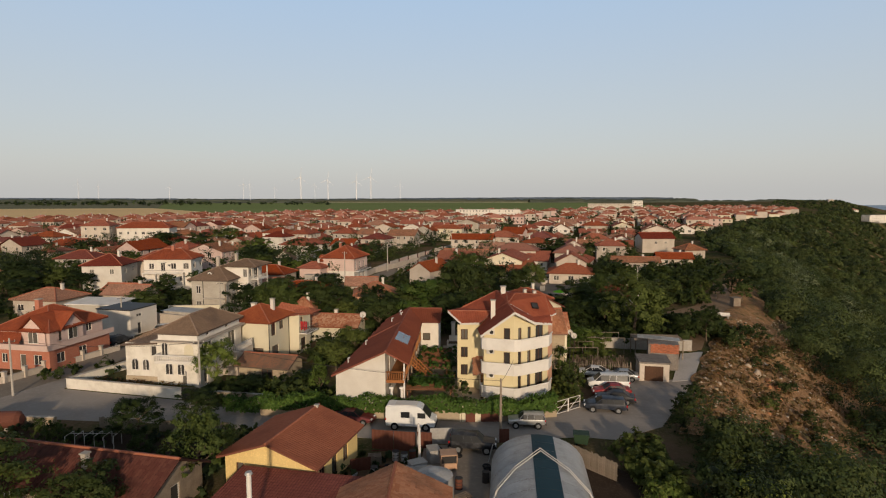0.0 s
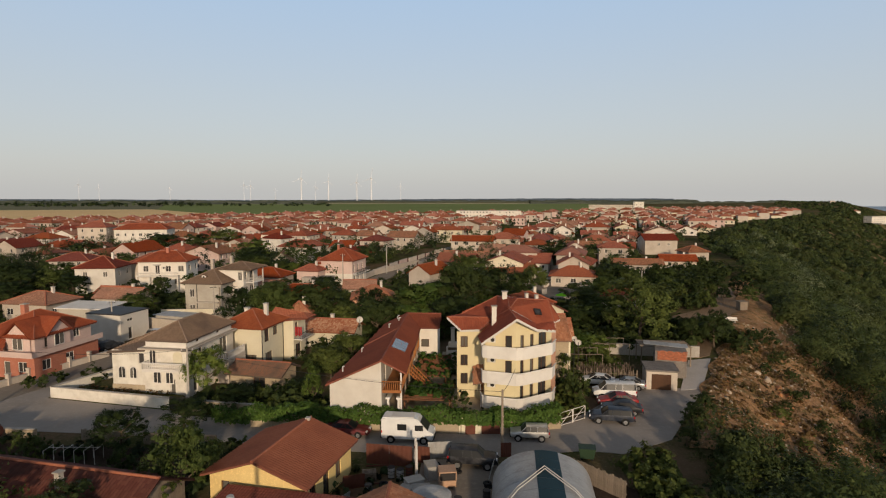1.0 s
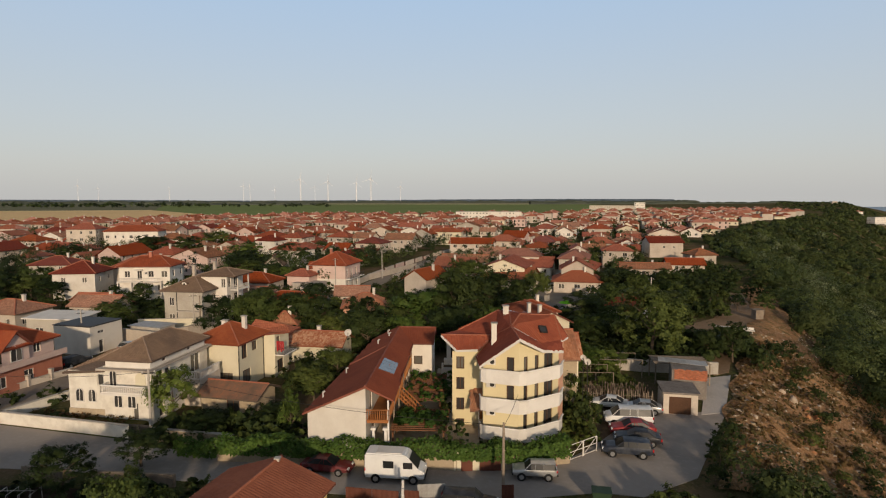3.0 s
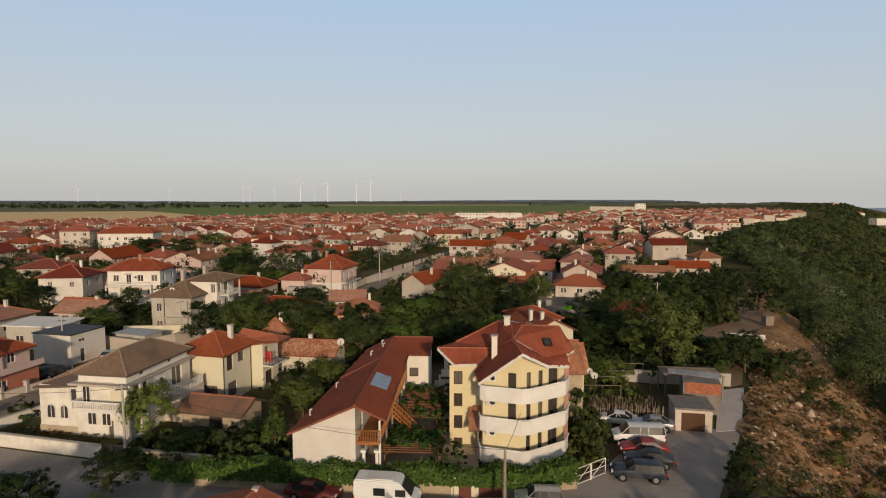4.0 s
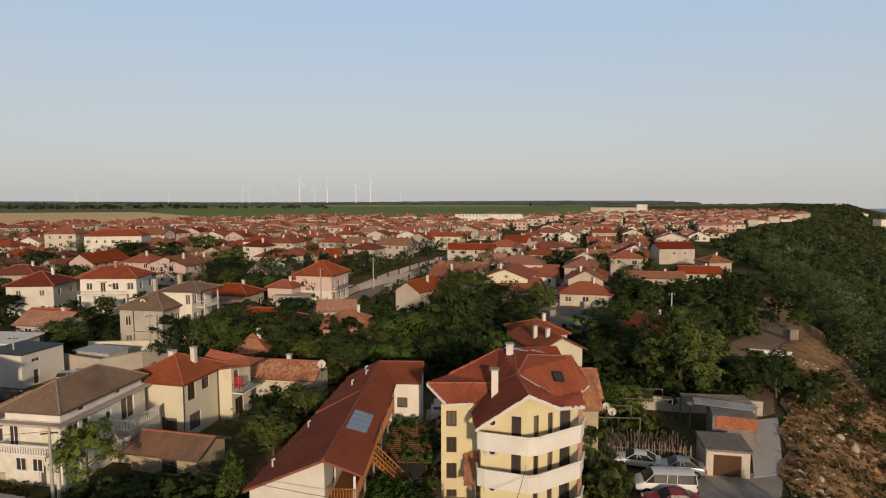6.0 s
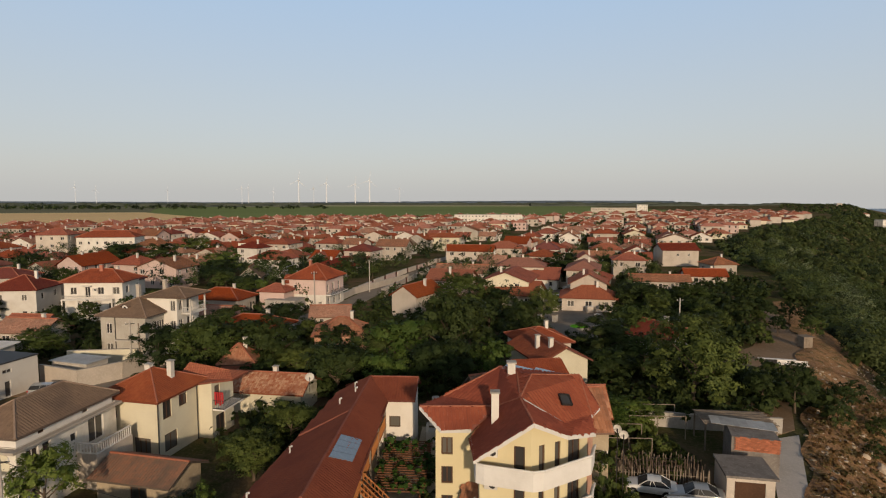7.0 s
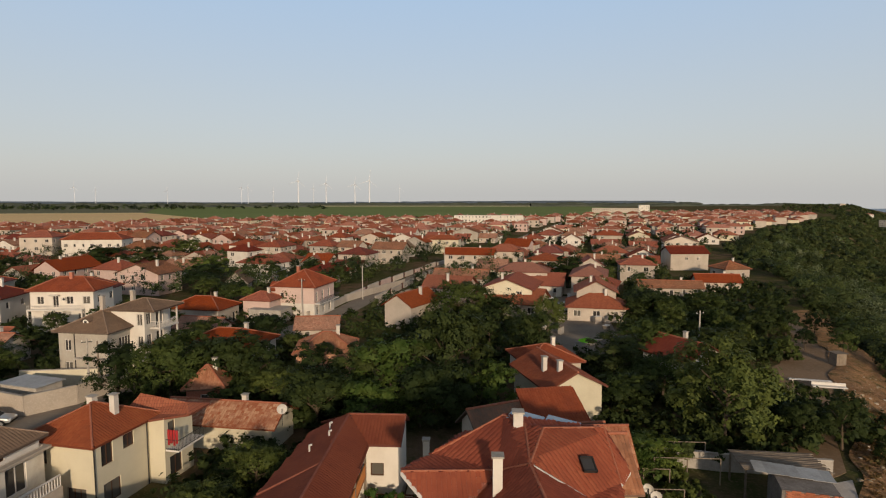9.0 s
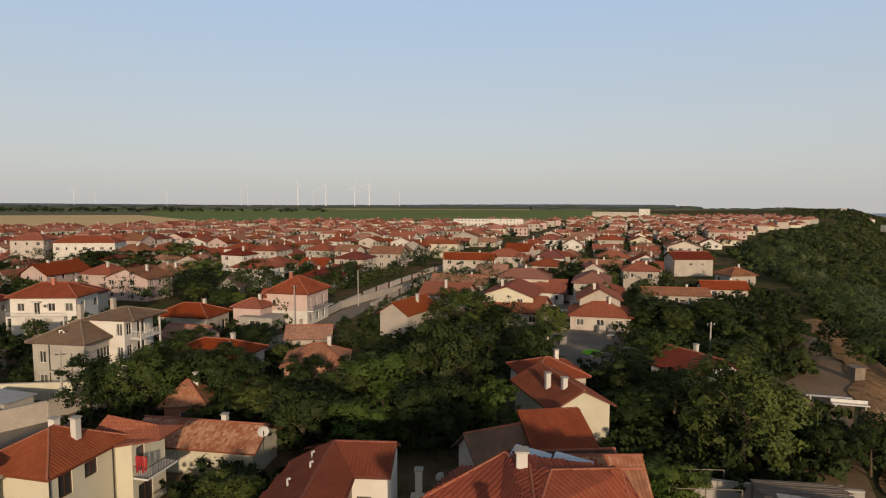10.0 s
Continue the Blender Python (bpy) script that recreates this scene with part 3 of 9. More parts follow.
M["ground"] = ground_material()
xs = np.concatenate([np.linspace(-4200, -400, 20), np.linspace(-360, -90, 19), np.arange(-84, 130, 2.0), np.linspace(134, 400, 60), np.linspace(420, 1600, 60), np.linspace(1700, 4500, 15)])
ys = np.concatenate([np.linspace(-1500, -50, 10), np.arange(-40, 250, 2.0), np.linspace(256, 700, 75), np.linspace(720, 2000, 50), np.linspace(2100, 4900, 20)])
tagged(sheet("ground", xs, ys, M["ground"]), "dry earth and grass of the plateau and its slope", "ground", kind="structure")


def flat_patch(name, pts, z, material, label, category):
    """A level sheet over a plan, a hand's breadth thick, sunk into the ground."""
    bm = bmesh.new()
    prism(bm, pts, -0.2, z)
    return tagged(part(name, bm, material), label, category, kind="structure")


def strip(name, line, width, z, material, label, category):
    """A road along a line."""
    line = [Vector(p) for p in line]
    left, right = [], []
    for i, p in enumerate(line):
        d = (line[min(i + 1, len(line) - 1)] - line[max(i - 1, 0)]).normalized()
        s = Vector((-d.y, d.x)) * width / 2
        left.append(p + s)
        right.append(p - s)
    return flat_patch(name, [tuple(p) for p in right + left[::-1]], z, material, label, category)


def field_material(name, a, b_):
    m = surface(name, a, b_, big=0.006, small=0.15, per=0, bump=0.0, spec=0.0)
    return m

# ---- plants ----
def leaf_cloud(r, lobes, n, size, fine=34):
    """Leaves gathered in small sprays over several lobes: the corners of n three-cornered leaves."""
    lobes = np.asarray(lobes, float)
    K = max(6, n // fine)
    pick = r.choice(len(lobes), K, p=lobes[:, 3] ** 2 / (lobes[:, 3] ** 2).sum())
    d = r.normal(size=(K, 3))
    d /= np.linalg.norm(d, axis=1)[:, None]
    d[:, 2] = np.where(d[:, 2] < -0.35, -d[:, 2], d[:, 2])
    c = lobes[pick, :3] + d * (lobes[pick, 3] * (0.72 + 0.34 * r.random(K) ** 0.6))[:, None]
    rad = lobes[pick, 3] * (0.16 + 0.22 * r.random(K))
    which = r.integers(0, K, n)
    off = r.normal(size=(n, 3)) * rad[which][:, None] * (0.8, 0.8, 0.6)
    nrm = d[which] * 0.9 + off / (np.linalg.norm(off, axis=1)[:, None] + 1e-9) * 0.6 + r.normal(size=(n, 3)) * 0.24 + (0, 0, 0.2)
    heart = np.average(lobes[:, :3], axis=0, weights=lobes[:, 3])
    c = c[which] + off
    out = c - heart
    out /= np.linalg.norm(out, axis=1)[:, None] + 1e-9
    soft = d[which] * 0.8 + out * 0.7 + nrm * 0.35
    soft /= np.linalg.norm(soft, axis=1)[:, None] + 1e-9
    nrm /= np.linalg.norm(nrm, axis=1)[:, None]
    a = np.cross(nrm, r.normal(size=(n, 3)))
    a /= np.linalg.norm(a, axis=1)[:, None] + 1e-9
    b = np.cross(nrm, a)
    s = size * (0.5 + 0.9 * r.random(n))[:, None]
    a, b = a * s * 0.8, b * s * 0.6
    return np.stack([c - a * 0.7 - b * 0.75, c + a, c - a * 0.45 + b], 1).reshape(-1, 3), np.repeat(soft, 3, 0)


def crown_mesh(seed, height, spread, n, size, mat, low=0.25, lobes=24):
    r = np.random.default_rng(seed)
    L = [(0, 0, height * 0.6, spread * 0.5), (0, 0, height * 0.82, spread * 0.3)]
    for k in range(lobes):
        a = k * 2.4 + r.random() * 0.8
        t = (k + 0.5) / lobes
        z = height * (low + 0.12 + (0.8 - low) * t + 0.05 * r.normal())
        wide = math.sqrt(max(0.05, 1 - ((t - 0.32) / 0.72) ** 2))
        q = spread * wide * (0.58 + 0.26 * r.random())
        L.append((math.cos(a) * q, math.sin(a) * q, z, spread * (0.17 + 0.16 * r.random())))
    co = leaf_cloud(r, L, n, size)
    return co


def soften(me, normals):
    """Leaves take the rounded shading of their clump."""
    me.shade_smooth()
    me.normals_split_custom_set(normals.astype(np.float32))


def mesh_of_leaves(name, leaves, mat):
    co, normals = leaves
    ob = quick_mesh(name, co, np.arange(len(co)).reshape(-1, 3), mat)
    me = ob.data
    soften(me, normals)
    bpy.data.objects.remove(ob)
    return me


def trunk_mesh(seed, height, spread):
    r = random.Random(seed)
    bm = bmesh.new()
    top = Vector((r.uniform(-0.3, 0.3), r.uniform(-0.3, 0.3), height * 0.55))
    tube(bm, (0, 0, -0.3), top * 0.5, 0.028 * height, 7, 0.02 * height)
    tube(bm, top * 0.5, top, 0.02 * height, 6, 0.012 * height)
    for k in range(6):
        a = k * 1.05 + r.random()
        s = top * r.uniform(0.5, 0.95)
        tube(bm, s, s + Vector((math.cos(a) * spread * 0.6, math.sin(a) * spread * 0.6, height * r.uniform(0.15, 0.3))), 0.01 * height, 5, 0.004 * height)
    me = bpy.data.meshes.new("trunk")
    bm.to_mesh(me)
    bm.free()
    me.materials.append(M["bark"])
    return me


TREES = {}
for kind, mt, height, spread, n, size, low, seeds in (
        ("broad", "leaf", 9.0, 4.6, 9000, 0.21, 0.2, (1, 2, 3)),
        ("dark", "leafdark", 9.0, 4.2, 8500, 0.21, 0.2, (4, 5)),
        ("light", "leafbright", 6.0, 2.8, 5000, 0.16, 0.25, (6, 7)),
        ("farbroad", "leaf", 9.0, 4.6, 5200, 0.27, 0.2, (21, 22)),
        ("fardark", "leafdark", 9.0, 4.2, 5200, 0.27, 0.2, (24, 25)),
        ("bush", "leaf", 2.6, 2.0, 2000, 0.145, 0.05, (8, 9)),
        ("darkbush", "leafdark", 2.6, 2.0, 2000, 0.145, 0.05, (10, 11)),
        ("brightbush", "leafbright", 2.2, 1.7, 2200, 0.12, 0.05, (12,)),
        ("conifer", "leafdark", 4.0, 0.9, 1600, 0.18, 0.02, (13,))):
    TREES[kind] = [(trunk_mesh(s, height, spread), mesh_of_leaves("crown", crown_mesh(s, height, spread, n, size, mt, low), M[mt]), height, spread) for s in seeds]

TREE_TEXT = {
    "broad": ("full-crowned green deciduous tree among the gardens", "tree"),
    "dark": ("dense dark green tree with a rounded crown", "tree"),
    "farbroad": ("green deciduous tree standing between village houses", "tree"),
    "fardark": ("dark green tree standing between village houses", "tree"),
    "light": ("young yellow-green garden tree with light foliage", "tree"),
    "bush": ("leafy green garden shrub growing from bare earth", "shrub"),
    "darkbush": ("dark green overgrown shrub on rough ground", "shrub"),
    "brightbush": ("bright green low shrub with fresh leaves", "shrub"),
    "conifer": ("slim dark conifer standing in a garden", "tree")}
tree_count = 0


def tree(kind, x, y, height, spread=None, label="", group="garden trees"):
    global tree_count
    tree_count += 1
    opts = TREES[kind]
    tm, cm, h0, s0 = opts[tree_count % len(opts)]
    spread = spread or s0 * height / h0
    text, cat = TREE_TEXT[kind]
    root = thing("tree" if cat == "tree" else "shrub", pose(x, y, float(ground_z(x, y)), 0, 0, tree_count * 77 % 360), label or text, cat, group)
    sc = Matrix.Diagonal((spread / s0, spread / s0, height / h0, 1))
    shared("trunk", tm, root, sc)
    shared("crown", cm, root, sc)
    return root


# ---- roads and yards ----
strip("road", [(-90, 60.5), (-57, 64.0), (-33, 63.0), (-14, 60.8), (0, 59.6), (9, 61.5), (14, 66)], 5.6, 0.03, M["tarmac"], "worn grey asphalt village road", "road")
strip("road", [(-60, 62.0), (-56.2, 74), (-52.5, 86), (-51.5, 97), (-46, 108), (-41, 125), (-36, 142), (-29.3, 161), (-26, 183), (-22.2, 203.5), (-17, 227.5), (-9.8, 255), (8, 314), (40, 450), (90, 640)], 5.5, 0.034, M["gravel"], "pale dusty street between the houses", "road")
flat_patch("road", [(-66, 63.5), (-54, 61.5), (-36, 61.5), (-32.5, 64.5), (-32.0, 66.7), (-50.3, 70.2), (-51.6, 76.5), (-52.6, 86), (-57, 84), (-59, 74), (-61, 70)], 0.026, M["tarmac"], "wide asphalt junction in front of the white house", "road")
flat_patch("parking_lot", [(8, 59.5), (14, 58.5), (19.5, 62), (24, 70), (28.5, 78), (21, 77.2), (18, 76), (13, 69.5), (9.5, 65.5)], 0.038, M["tarmac"], "grey asphalt parking area beside the slope", "parking lot")
flat_patch("ramp", [(25.3, 76.8), (28.2, 77.6), (34.6, 91.5), (30.9, 90.2)], 0.07, M["ramp"], "pale concrete lane up past the garage", "pavement")

# ---- fields and distance ----
M["wheat"] = field_material("wheat", (0.74, 0.52, 0.27), (0.64, 0.45, 0.23))
M["crop"] = field_material("green_crop", (0.20, 0.24, 0.095), (0.165, 0.205, 0.08))
# stubble tone lightened further to paint in the horizon's haze
M["crop2"] = field_material("haze_paled_crop", (0.36, 0.33, 0.20), (0.26, 0.26, 0.15))
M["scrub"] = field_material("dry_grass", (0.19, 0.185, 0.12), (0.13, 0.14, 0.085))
flat_patch("field", [(-1500, 520), (-520, 480), (-380, 560), (-300, 700), (-560, 1000), (-1500, 760)], 0.3, M["wheat"], "ripe wheat field beyond the village", "field")
flat_patch("field", [(-555, 990), (-290, 700), (330, 690), (380, 1060), (300, 1620), (-900, 1680)], 0.3, M["crop"], "green crop field beyond the village", "field")
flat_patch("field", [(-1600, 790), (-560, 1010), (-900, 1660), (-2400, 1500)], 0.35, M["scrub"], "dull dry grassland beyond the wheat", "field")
flat_patch("field", [(-700, 1700), (500, 1640), (700, 1850), (-800, 1950)], 0.3, M["crop2"], "pale stubble field near the horizon, lightened for haze", "field")
flat_patch("field", [(-2600, 1560), (-900, 1700), (-900, 1900), (-3000, 2000)], 0.3, M["crop2"], "pale fields near the horizon, with haze put into their colour", "field")


def water_material():
    m, n, l = nodes_of("haze_paled_sea")
    p = n["Principled BSDF"]
    # water colour raised to paint in the haze over the far sea
    p.inputs["Base Color"].default_value = (0.19, 0.25, 0.31, 1)
    p.inputs["Roughness"].default_value = 0.45
    return m


M["sea"] = water_material()
bm = bmesh.new()
box(bm, -500, 4800, -1500, 4900, -74.5, -70)
tagged(part("water", bm, M["sea"]), "calm blue-grey sea below the cliffs, paled to imitate haze", "sea", kind="structure")


NEAR = [(-11.6, 74.5, 12), (3.6, 72, 9), (-30, 86, 8), (-24.6, 97, 9), (-54, 121, 9), (-50, 128, 8), (-38, 172, 9), (-83, 157, 11), (-61, 83, 9), (-62, 103, 8), (-37, 77, 9), (30, 123, 8), (10.8, 106, 8), (-12.5, 166, 8)]


# ---- the houses near the road ----
def poly_roof(root, faces, mat, name="roof", thick=0.18, laid=True):
    ob = part(name, solid_roof(faces, thick), mat, root)
    if laid:
        tile_cover(ob, faces, mat)
    return ob


def fascia(root, line, mat, r=0.1, name="fascia"):
    for p, q in zip(line[:-1], line[1:]):
        bm = bmesh.new()
        p, q = Vector(p), Vector(q)
        d = (q - p)
        s = Vector((-d.y, d.x, 0)).normalized() * 0.05
        for dz in (0,):
            vs = [p - s + Vector((0, 0, -2.1 * r)), p + s + Vector((0, 0, -2.1 * r)), p + s + Vector((0, 0, 0.02)), p - s + Vector((0, 0, 0.02))]
            ws = [v + d for v in vs]
            a, b = [bm.verts.new(v) for v in vs], [bm.verts.new(v) for v in ws]
            for k in range(4):
                bm.faces.new([a[k], a[(k + 1) % 4], b[(k + 1) % 4], b[k]])
            bm.faces.new(a[::-1])
            bm.faces.new(b)
        bmesh.ops.recalc_face_normals(bm, faces=bm.faces)
        part(name, bm, mat, root)


def rail_posts(root, p, q, z0, z1, mat, step=0.16, r=0.03, name="railing"):
    """A railing: bottom and top rail with upright bars between, as one part."""
    p, q = Vector((*p, 0)), Vector((*q, 0))
    bm = bmesh.new()
    L = (q - p).length
    n = max(2, int(L / step))
    for k in range(n + 1):
        c = p + (q - p) * k / n
        tube(bm, c + Vector((0, 0, z0)), c + Vector((0, 0, z1)), r, 4)
    for z in (z0 + 0.05, z1):
        tube(bm, p + Vector((0, 0, z)), q + Vector((0, 0, z)), r * 1.5, 4)
    return part(name, bm, mat, root)


def balcony_band(root, line, inner, z0, z1, mat):
    """A solid curved parapet along a line, with its floor slab back to the facade."""
    bm = bmesh.new()
    pts = [Vector((*p, 0)) for p in line]
    outs, ins = [], []
    for i, p in enumerate(pts):
        d = (pts[min(i + 1, len(pts) - 1)] - pts[max(i - 1, 0)]).normalized()
        s = Vector((-d.y, d.x, 0)) * 0.14
        outs.append(p)
        ins.append(p + s)
    ring = [(o.x, o.y) for o in outs] + [(o.x, o.y) for o in ins[::-1]]
    prism(bm, ring, z0, z1)
    bmesh.ops.recalc_face_normals(bm, faces=bm.faces)
    pr = part("parapet", bm, mat, root, "white rendered curved balcony parapet")
    bm = bmesh.new()
    ring = [(o.x, o.y) for o in ins] + list(inner)[::-1]
    prism(bm, ring, z0 + 0.02, z0 + 0.2)
    bmesh.ops.recalc_face_normals(bm, faces=bm.faces)
    part("floor_slab", bm, M["concrete"], root)
    for a, b in zip(outs[:-1], outs[1:]):
        bm = bmesh.new()
        tube(bm, a + Vector((0.03, 0.06, z1 + 0.03)), b + Vector((0.03, 0.06, z1 + 0.03)), 0.09, 6)
        part("coping", bm, M["trim"], pr)


def ac_unit(root, x, y, z, rot=0):
    bm = bmesh.new()
    m = pose(x, y, z, 0, 0, rot)
    box(bm, -0.42, 0.42, -0.3, 0.0, 0, 0.58, m)
    ac = part("air_conditioner", bm, M["trim"], root, "white wall-mounted air conditioner")
    bm = bmesh.new()
    tube(bm, m @ Vector((0.12, -0.31, 0.29)), m @ Vector((0.12, -0.29, 0.29)), 0.22, 12)
    part("fan_grille", bm, M["dark"], ac)


def yellow_house():
    cx, cy = 4.0, 70.0
    root = thing("guest_house", pose(cx, cy, 0), "yellow four-storey guest house with white curved balconies and red tiles", "house")
    D = lambda *p: tuple(a - b for a, b in zip(p, (cx, cy, 0)))
    A, B, B2, C = (1.25, 66.9), (4.5, 66.3), (6.9, 67.7), (8.7, 70.0)
    ring = [A, B, B2, C, (9.4, 72.0), (9.6, 77.5), (0.5, 77.5), (-1.8, 74.0), (-1.8, 69.9), (1.15, 69.9)]
    floors = (1.5, 4.2, 6.9)
    bm = bmesh.new()
    runs = []
    for k, (p, q) in enumerate(zip(ring, ring[1:] + ring[:1])):
        p, q = (p[0] - cx, p[1] - cy), (q[0] - cx, q[1] - cy)
        holes = []
        if k == 0:
            holes = [(1.25, 1.95, f + 0.15, f + 2.2, 1) for f in floors[1:]]
        elif k == 1:
            holes = [(u, u + 0.45, f + 0.35, f + 2.2, 1) for f in floors for u in (0.6, 1.85)]
        elif k == 2:
            holes = [(0.25, 1.9, f + 0.15, f + 2.2, 2) for f in floors]
        elif k == 8:
            holes = [(0.4, 1.2, z, z + 1.25, 2) for z in (0.55, 2.7, 4.8, 6.9)]
        elif k == 4:
            holes = [(1.5, 2.5, f + 0.8, f + 2.1) for f in floors]
        if k == 0:
            e = (p[0] + (q[0] - p[0]) * 0.29, p[1] + (q[1] - p[1]) * 0.29)
            wall_run(bm, p, e, 0, 8.7, [])
            runs.append((wall_run(bm, e, q, 0, 9.25, holes), holes))
            continue
        runs.append((wall_run(bm, p, q, 0, 9.25 if k < 4 else 8.7, holes), holes))
    # gable and the raised wall under the hip
    A1 = (A[0] + (B[0] - A[0]) * 0.29, A[1] + (B[1] - A[1]) * 0.29)
    for tri in ([(*A, 8.7), (*A1, 8.7), (*A1, 9.25)], [(*A1, 9.25), (*B, 9.25), (*B, 10.95)], [(*B, 9.25), (*B2, 9.25), (6.9, 67.7, 9.7), (4.5, 66.3, 10.95)], [(*B2, 9.25), (*C, 9.25), (8.7, 70.0, 9.6), (6.9, 67.7, 9.7)], [(*C, 9.25), (9.4, 72.0, 9.25), (9.4, 72.0, 9.6), (8.7, 70.0, 9.6)]):
        bm.faces.new([bm.verts.new(D(*(v if len(v) == 3 else (*v, 8.7)))) for v in tri])
    part("wall", bm, M["yellow"], root)
    for run, holes in runs:
        windows_in(root, *run, holes, M["darkwood"])
    # salmon corner wall
    bm = bmesh.new()
    prism(bm, [D(8.72, 69.98)[:2], D(9.46, 71.98)[:2], D(9.40, 72.0)[:2], D(8.66, 70.02)[:2]], 0.1, 9.5)
    part("side_wall", bm, M["salmon"], root, "salmon-coloured side wall strip")
    outer = [(0.9, 66.8), (1.0, 66.0), (1.5, 65.75), (4.5, 64.95), (5.2, 65.15), (8.5, 67.5), (9.05, 69.2)]
    inner = [(1.25, 66.85), (4.5, 66.25), (6.9, 67.65), (8.7, 69.95)]
    for z in (1.45, 4.15, 6.85):
        balcony_band(root, [D(*p)[:2] for p in outer], [D(*p)[:2] for p in inner], z, z + 1.2, M["trim"])
    for z in (8.35, 6.2, 3.5):
        ac_unit(root, *D(2.0, 66.74, z), -10)
    G0, G1, G2a, G2 = (0.9, 65.7, 8.45), (4.5, 64.8, 11.25), (6.8, 66.7, 9.75), (8.9, 68.4, 9.3)
    Dp, F, Bk, J, E0, Q = (3.95, 68.6, 11.5), (4.0, 72.6, 12.0), (2.8, 74.0, 12.0), (2.4, 70.6, 10.15), (0.7, 69.3, 8.45), (-1.4, 72.6, 10.1)
    H1, H3, E, T2, T1 = (6.7, 68.1, 10.05), (8.9, 69.9, 9.95), (9.8, 71.6, 9.85), (8.6, 73.0, 11.75), (5.0, 72.0, 12.05)
    W0, E1, E2 = (-2.9, 69.9, 10.3), (-1.35, 68.7, 9.15), (0.7, 68.9, 9.15)
    # side and back slopes take the copy with shade painted in
    tl = M["yroof_shade"]
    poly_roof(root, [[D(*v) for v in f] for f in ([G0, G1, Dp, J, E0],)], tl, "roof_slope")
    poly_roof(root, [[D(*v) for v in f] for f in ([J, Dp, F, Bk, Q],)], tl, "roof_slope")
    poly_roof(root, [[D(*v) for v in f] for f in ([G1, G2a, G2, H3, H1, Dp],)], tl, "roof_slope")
    poly_roof(root, [[D(*v) for v in f] for f in ([Dp, H1, H3, T2, T1],)], M["yroof_sun"], "hip_slope")
    poly_roof(root, [[D(*v) for v in f] for f in ([H3, E, T2],)], M["yroof_sun"], "hip_slope")
    poly_roof(root, [[D(*v) for v in f] for f in ([Dp, T1, F],)], tl, "roof_slope")
    poly_roof(root, [[D(*v) for v in f] for f in ([F, T1, T2, (9.9, 78.0, 9.3), (0.3, 78.0, 9.3), Q, Bk],)], tl, "back_slope")
    poly_roof(root, [[D(*v) for v in f] for f in ([E, (9.9, 78.0, 9.3), T2],)], tl, "back_slope")
    poly_roof(root, [[D(*v) for v in f] for f in ([W0, E1, E2, J],)], M["yroof_sun"], "wing_slope")
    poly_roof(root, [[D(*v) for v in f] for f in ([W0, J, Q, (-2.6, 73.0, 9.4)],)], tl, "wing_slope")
    ridges(root, [(D(*a), D(*b)) for a, b in ((G1, Dp), (Dp, T1), (T1, T2), (Dp, F), (F, Bk), (W0, J), (Bk, Q), (T2, H3), (J, E0), (J, Dp))], 0.075)
    ridges(root, [(D(*Dp), D(*H1))], 0.06, M["metal"])
    fascia(root, [D(*v) for v in (E0, G0)], M["trim"])
    fascia(root, [D(*v) for v in (G0, G1, G2a, G2)], M["trim"], 0.12)
    fascia(root, [D(*v) for v in (H3, E)], M["trim"])
    fascia(root, [D(*v) for v in (W0, E1, E2)], M["trim"])
    chimney(root, *D(2.3, 68.9, 9.2), 11.75, 0.5)
    chimney(root, *D(3.6, 72.6, 11.0), 12.75, 0.55)
    # roof window
    m = Matrix.Translation(D(7.1, 69.75, 10.98)) @ Euler((radians(27), radians(6), radians(12))).to_matrix().to_4x4()
    bm = bmesh.new()
    for a in ((-0.38, -0.31, -0.48, 0.48), (0.31, 0.38, -0.48, 0.48), (-0.38, 0.38, -0.48, -0.4), (-0.38, 0.38, 0.4, 0.48)):
        box(bm, *a, 0, 0.16, m)
    rw = part("roof_window", bm, M["dark"], root, "dark-framed roof window")
    bm = bmesh.new()
    box(bm, -0.33, 0.33, -0.42, 0.42, 0.04, 0.09, m)
    part("pane", bm, M["glass"], rw)
    # two solar collectors on a rack over the back slope
    for k in range(2):
        m = Matrix.Translation(D(4.2 + 2.15 * k, 74.2 - 0.35 * k, 11.75 - 0.2 * k)) @ Euler((radians(-5), radians(8), radians(-16))).to_matrix().to_4x4()
        bm = bmesh.new()
        box(bm, -1.02, 1.02, -1.0, 1.0, 0, 0.1, m)
        part("solar_collector", bm, M["solar"], root, "pale blue solar collector")
        for x in (-0.9, 0.9):
            bm = bmesh.new()
            tube(bm, m @ Vector((x, 0, 0)), m @ Vector((x, 0, -1.2)), 0.04, 5)
            part("rack_leg", bm, M["metal"], root)
    # timber entrance stair on the left
    steps = 9
    for k in range(steps):
        bm = bmesh.new()
        z = 0.2 + k * 0.25
        box(bm, -3.1, -2.2, -3.4 + k * 0.28, -3.1 + k * 0.28, z, z + 0.06)
        part("step", bm, M["concrete"], root)
    for x in (-3.15, -2.15):
        bm = bmesh.new()
        tube(bm, (x, -3.4, 1.1), (x, -0.9, 3.3), 0.04, 6)
        tube(bm, (x, -3.4, 0), (x, -3.4, 1.1), 0.04, 6)
        tube(bm, (x, -0.9, 2.2), (x, -0.9, 3.3), 0.04, 6)
        part("handrail", bm, M["trim"], root)
    poly_roof(root, [[(-4.0, -2.6, 3.5), (-2.0, -3.0, 3.9), (-2.0, -0.2, 5.2), (-4.0, -0.2, 4.8)]], M["roofold"], "porch_roof", 0.12)
    bm = bmesh.new()
    box(bm, -3.2, -2.1, -1.2, -0.15, 2.2, 4.4)
